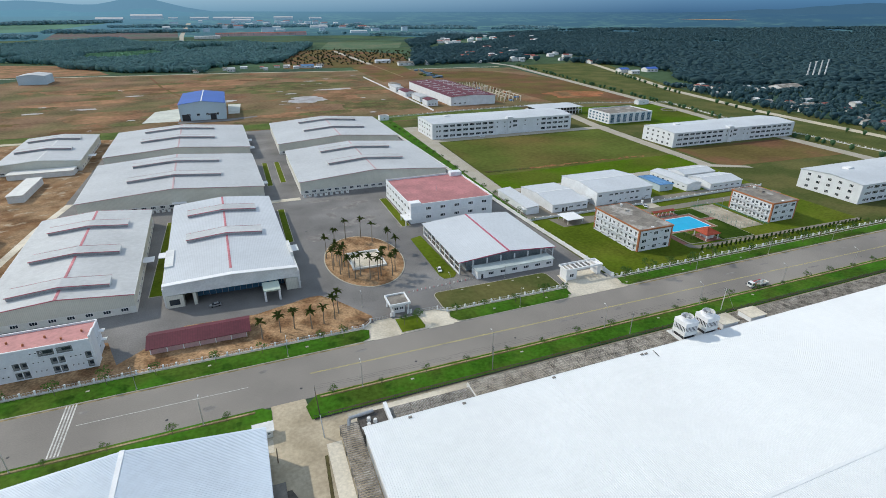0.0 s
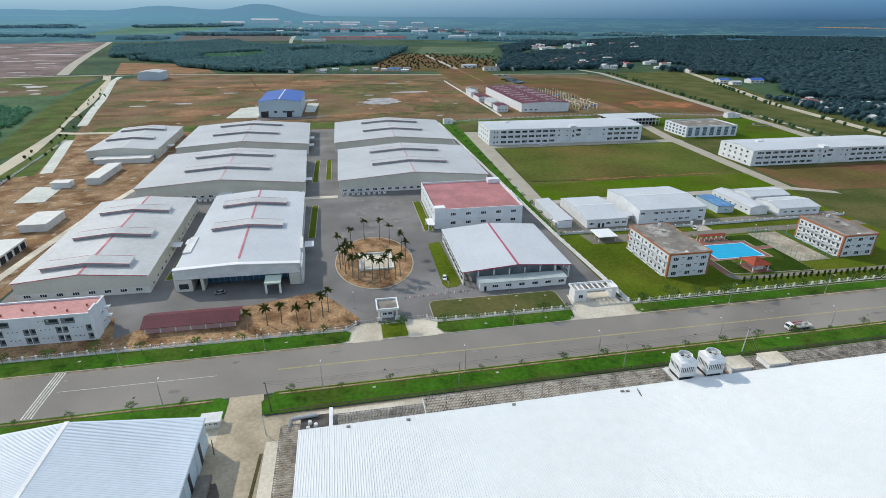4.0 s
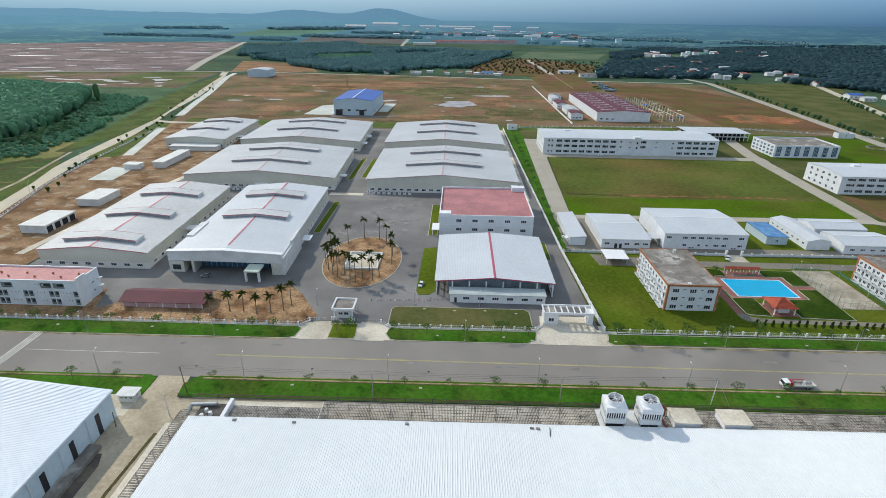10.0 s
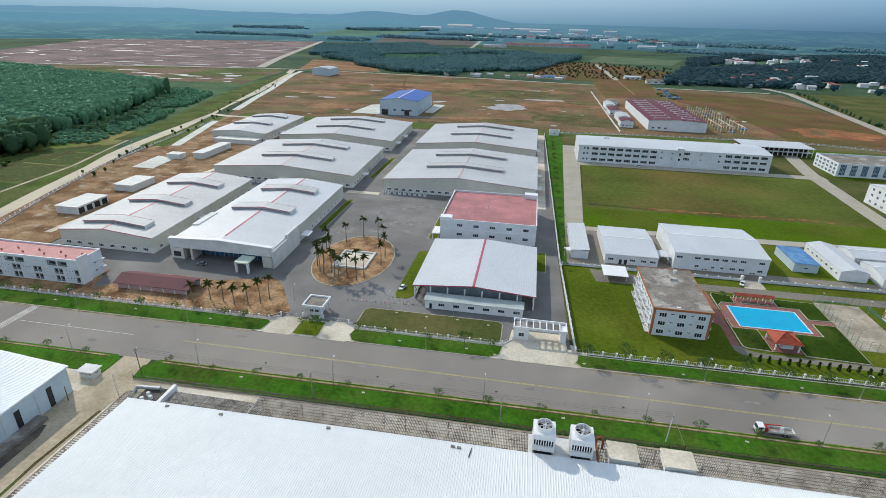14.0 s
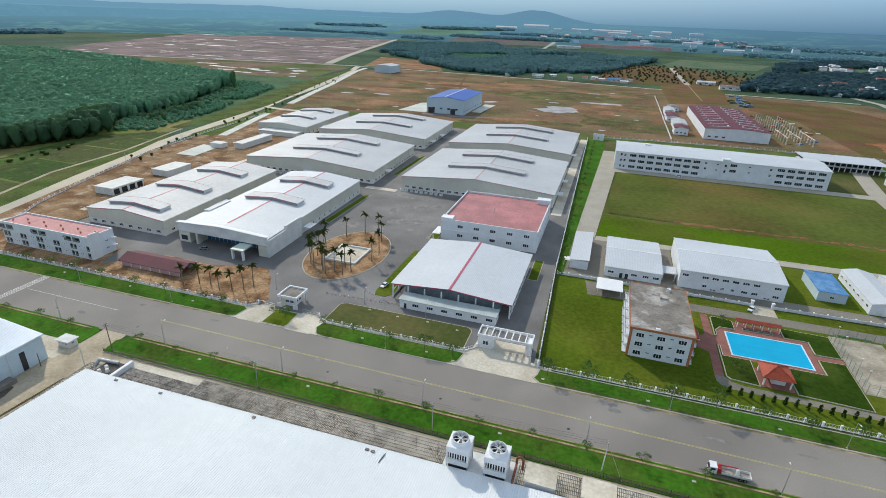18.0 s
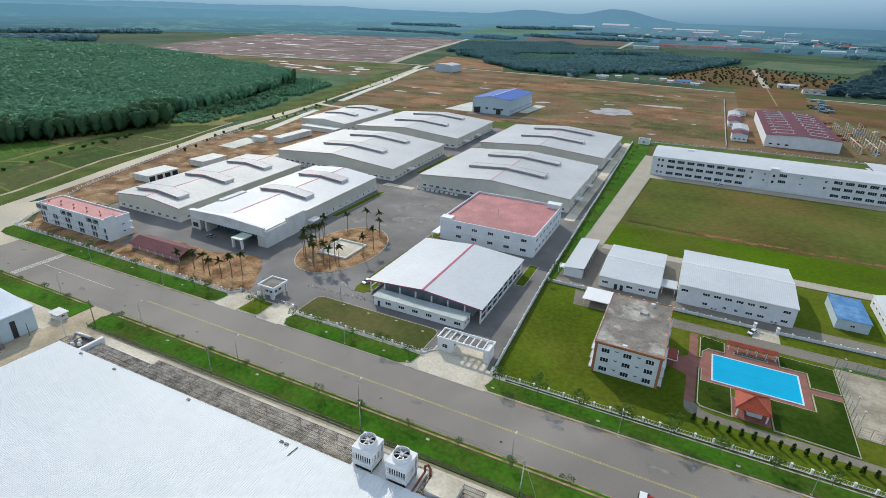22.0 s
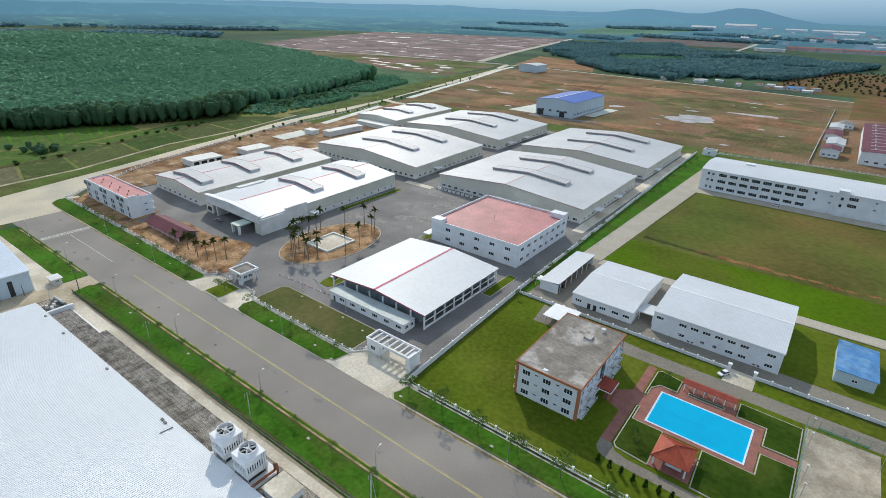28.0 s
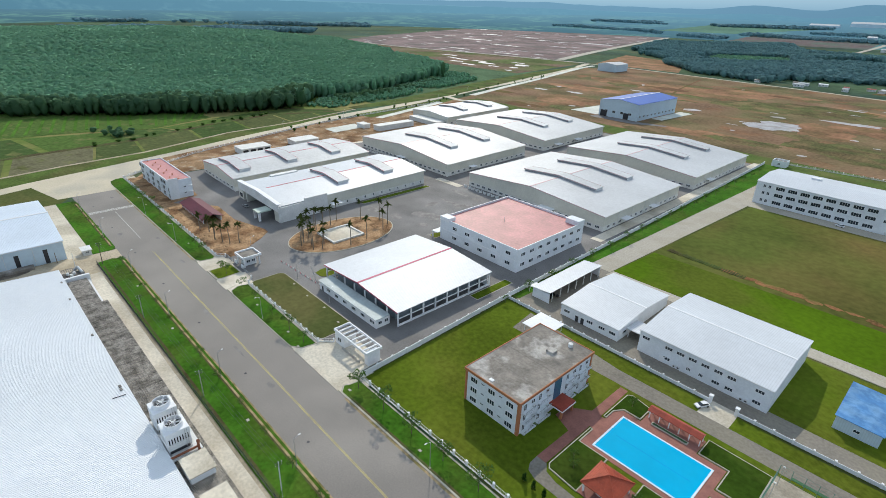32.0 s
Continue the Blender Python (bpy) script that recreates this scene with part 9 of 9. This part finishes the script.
# road covers and stains
COVER = bmesh.new()
rod(COVER, (0, 0, 0), (0, 0, 0.012), 0.42, sides=14)
COVERM = mesh_of("manhole_cover", COVER, M_darkmetal)
for x, y in [(-190 + k * 38, -20.6 + 0.36 * k) for k in range(12)] + [(-62, 34), (-40, 28), (-95, 110), (-70, 140), (-52, 120), (10, 40), (14, 110)]:
    m = thing("manhole_cover", x, y, 0.052, "round iron manhole cover in the paving", "cover", "manhole covers")
    put("cover", COVERM, m, pose(x, y, 0.052))
M_stain = mk("road_stain", (0.19, 0.175, 0.163), 0.85, var=0.2, big=0.3, fine=2.0, second=(0.225, 0.21, 0.195), patch=0.3)
for k in range(16):
    x = -200 + k * 27 + g.uniform(-8, 8)
    slab("road_stain", blot(x, -20.5 + 0.0094 * (x + 100) + g.uniform(0, 14), g.uniform(1, 4.5), g.uniform(0.4, 1.0), k + 700, 16), 0.033, M_stain, "dark oil stain on the asphalt", "stain", 0.003)
for k in range(14):
    slab("yard_stain", blot(g.uniform(-105, -45), g.uniform(96, 165), g.uniform(2, 8), g.uniform(1.5, 5), k + 800, 18), 0.053 + 0.0002 * k, M_stain, "darker worn patch on the yard asphalt", "stain", 0.003)
for k in range(15):
    x, y = -63.8 + k * 1.9, 26.4 + 0.12 * k
    c = thing("barrier_post", x, y, 0.05, "short red and white post across the yard", "post", "barrier posts")
    part("post", boxes((x - 0.14, x + 0.14, y - 0.14, y + 0.14, 0.05, 0.75)), M_white if k % 2 else M_redtrim, c)
g = random.Random(19)
for k in range(22):
    x, y = g.uniform(208, 242), g.uniform(745, 890)
    c = thing("scrap_stack", x, y, 0.1, "heap of blue and grey building materials", "materials", "scrap stacks")
    part("pallet_load", boxes((x - g.uniform(2, 5), x + g.uniform(2, 5), y - g.uniform(2, 5), y + g.uniform(2, 5), 0.1, g.uniform(1, 3.2))), g.choice([M_spandrel, M_spandrel, M_ditch, M_ditch]), c)
for k in range(34):
    cx, cy, sx, sy = ((640, 1720, 90, 320), (520, 1120, 90, 110), (1000, 1900, 200, 300))[k % 3]
    house(g.gauss(cx, sx / 2), g.gauss(cy, sy / 2), g.uniform(12, 26), g.uniform(9, 15), g.uniform(7, 12), M_white, g.choice([M_white, M_white, M_roofgrey, M_rooffar]), "pale house standing among the far trees", "woodland houses", False)
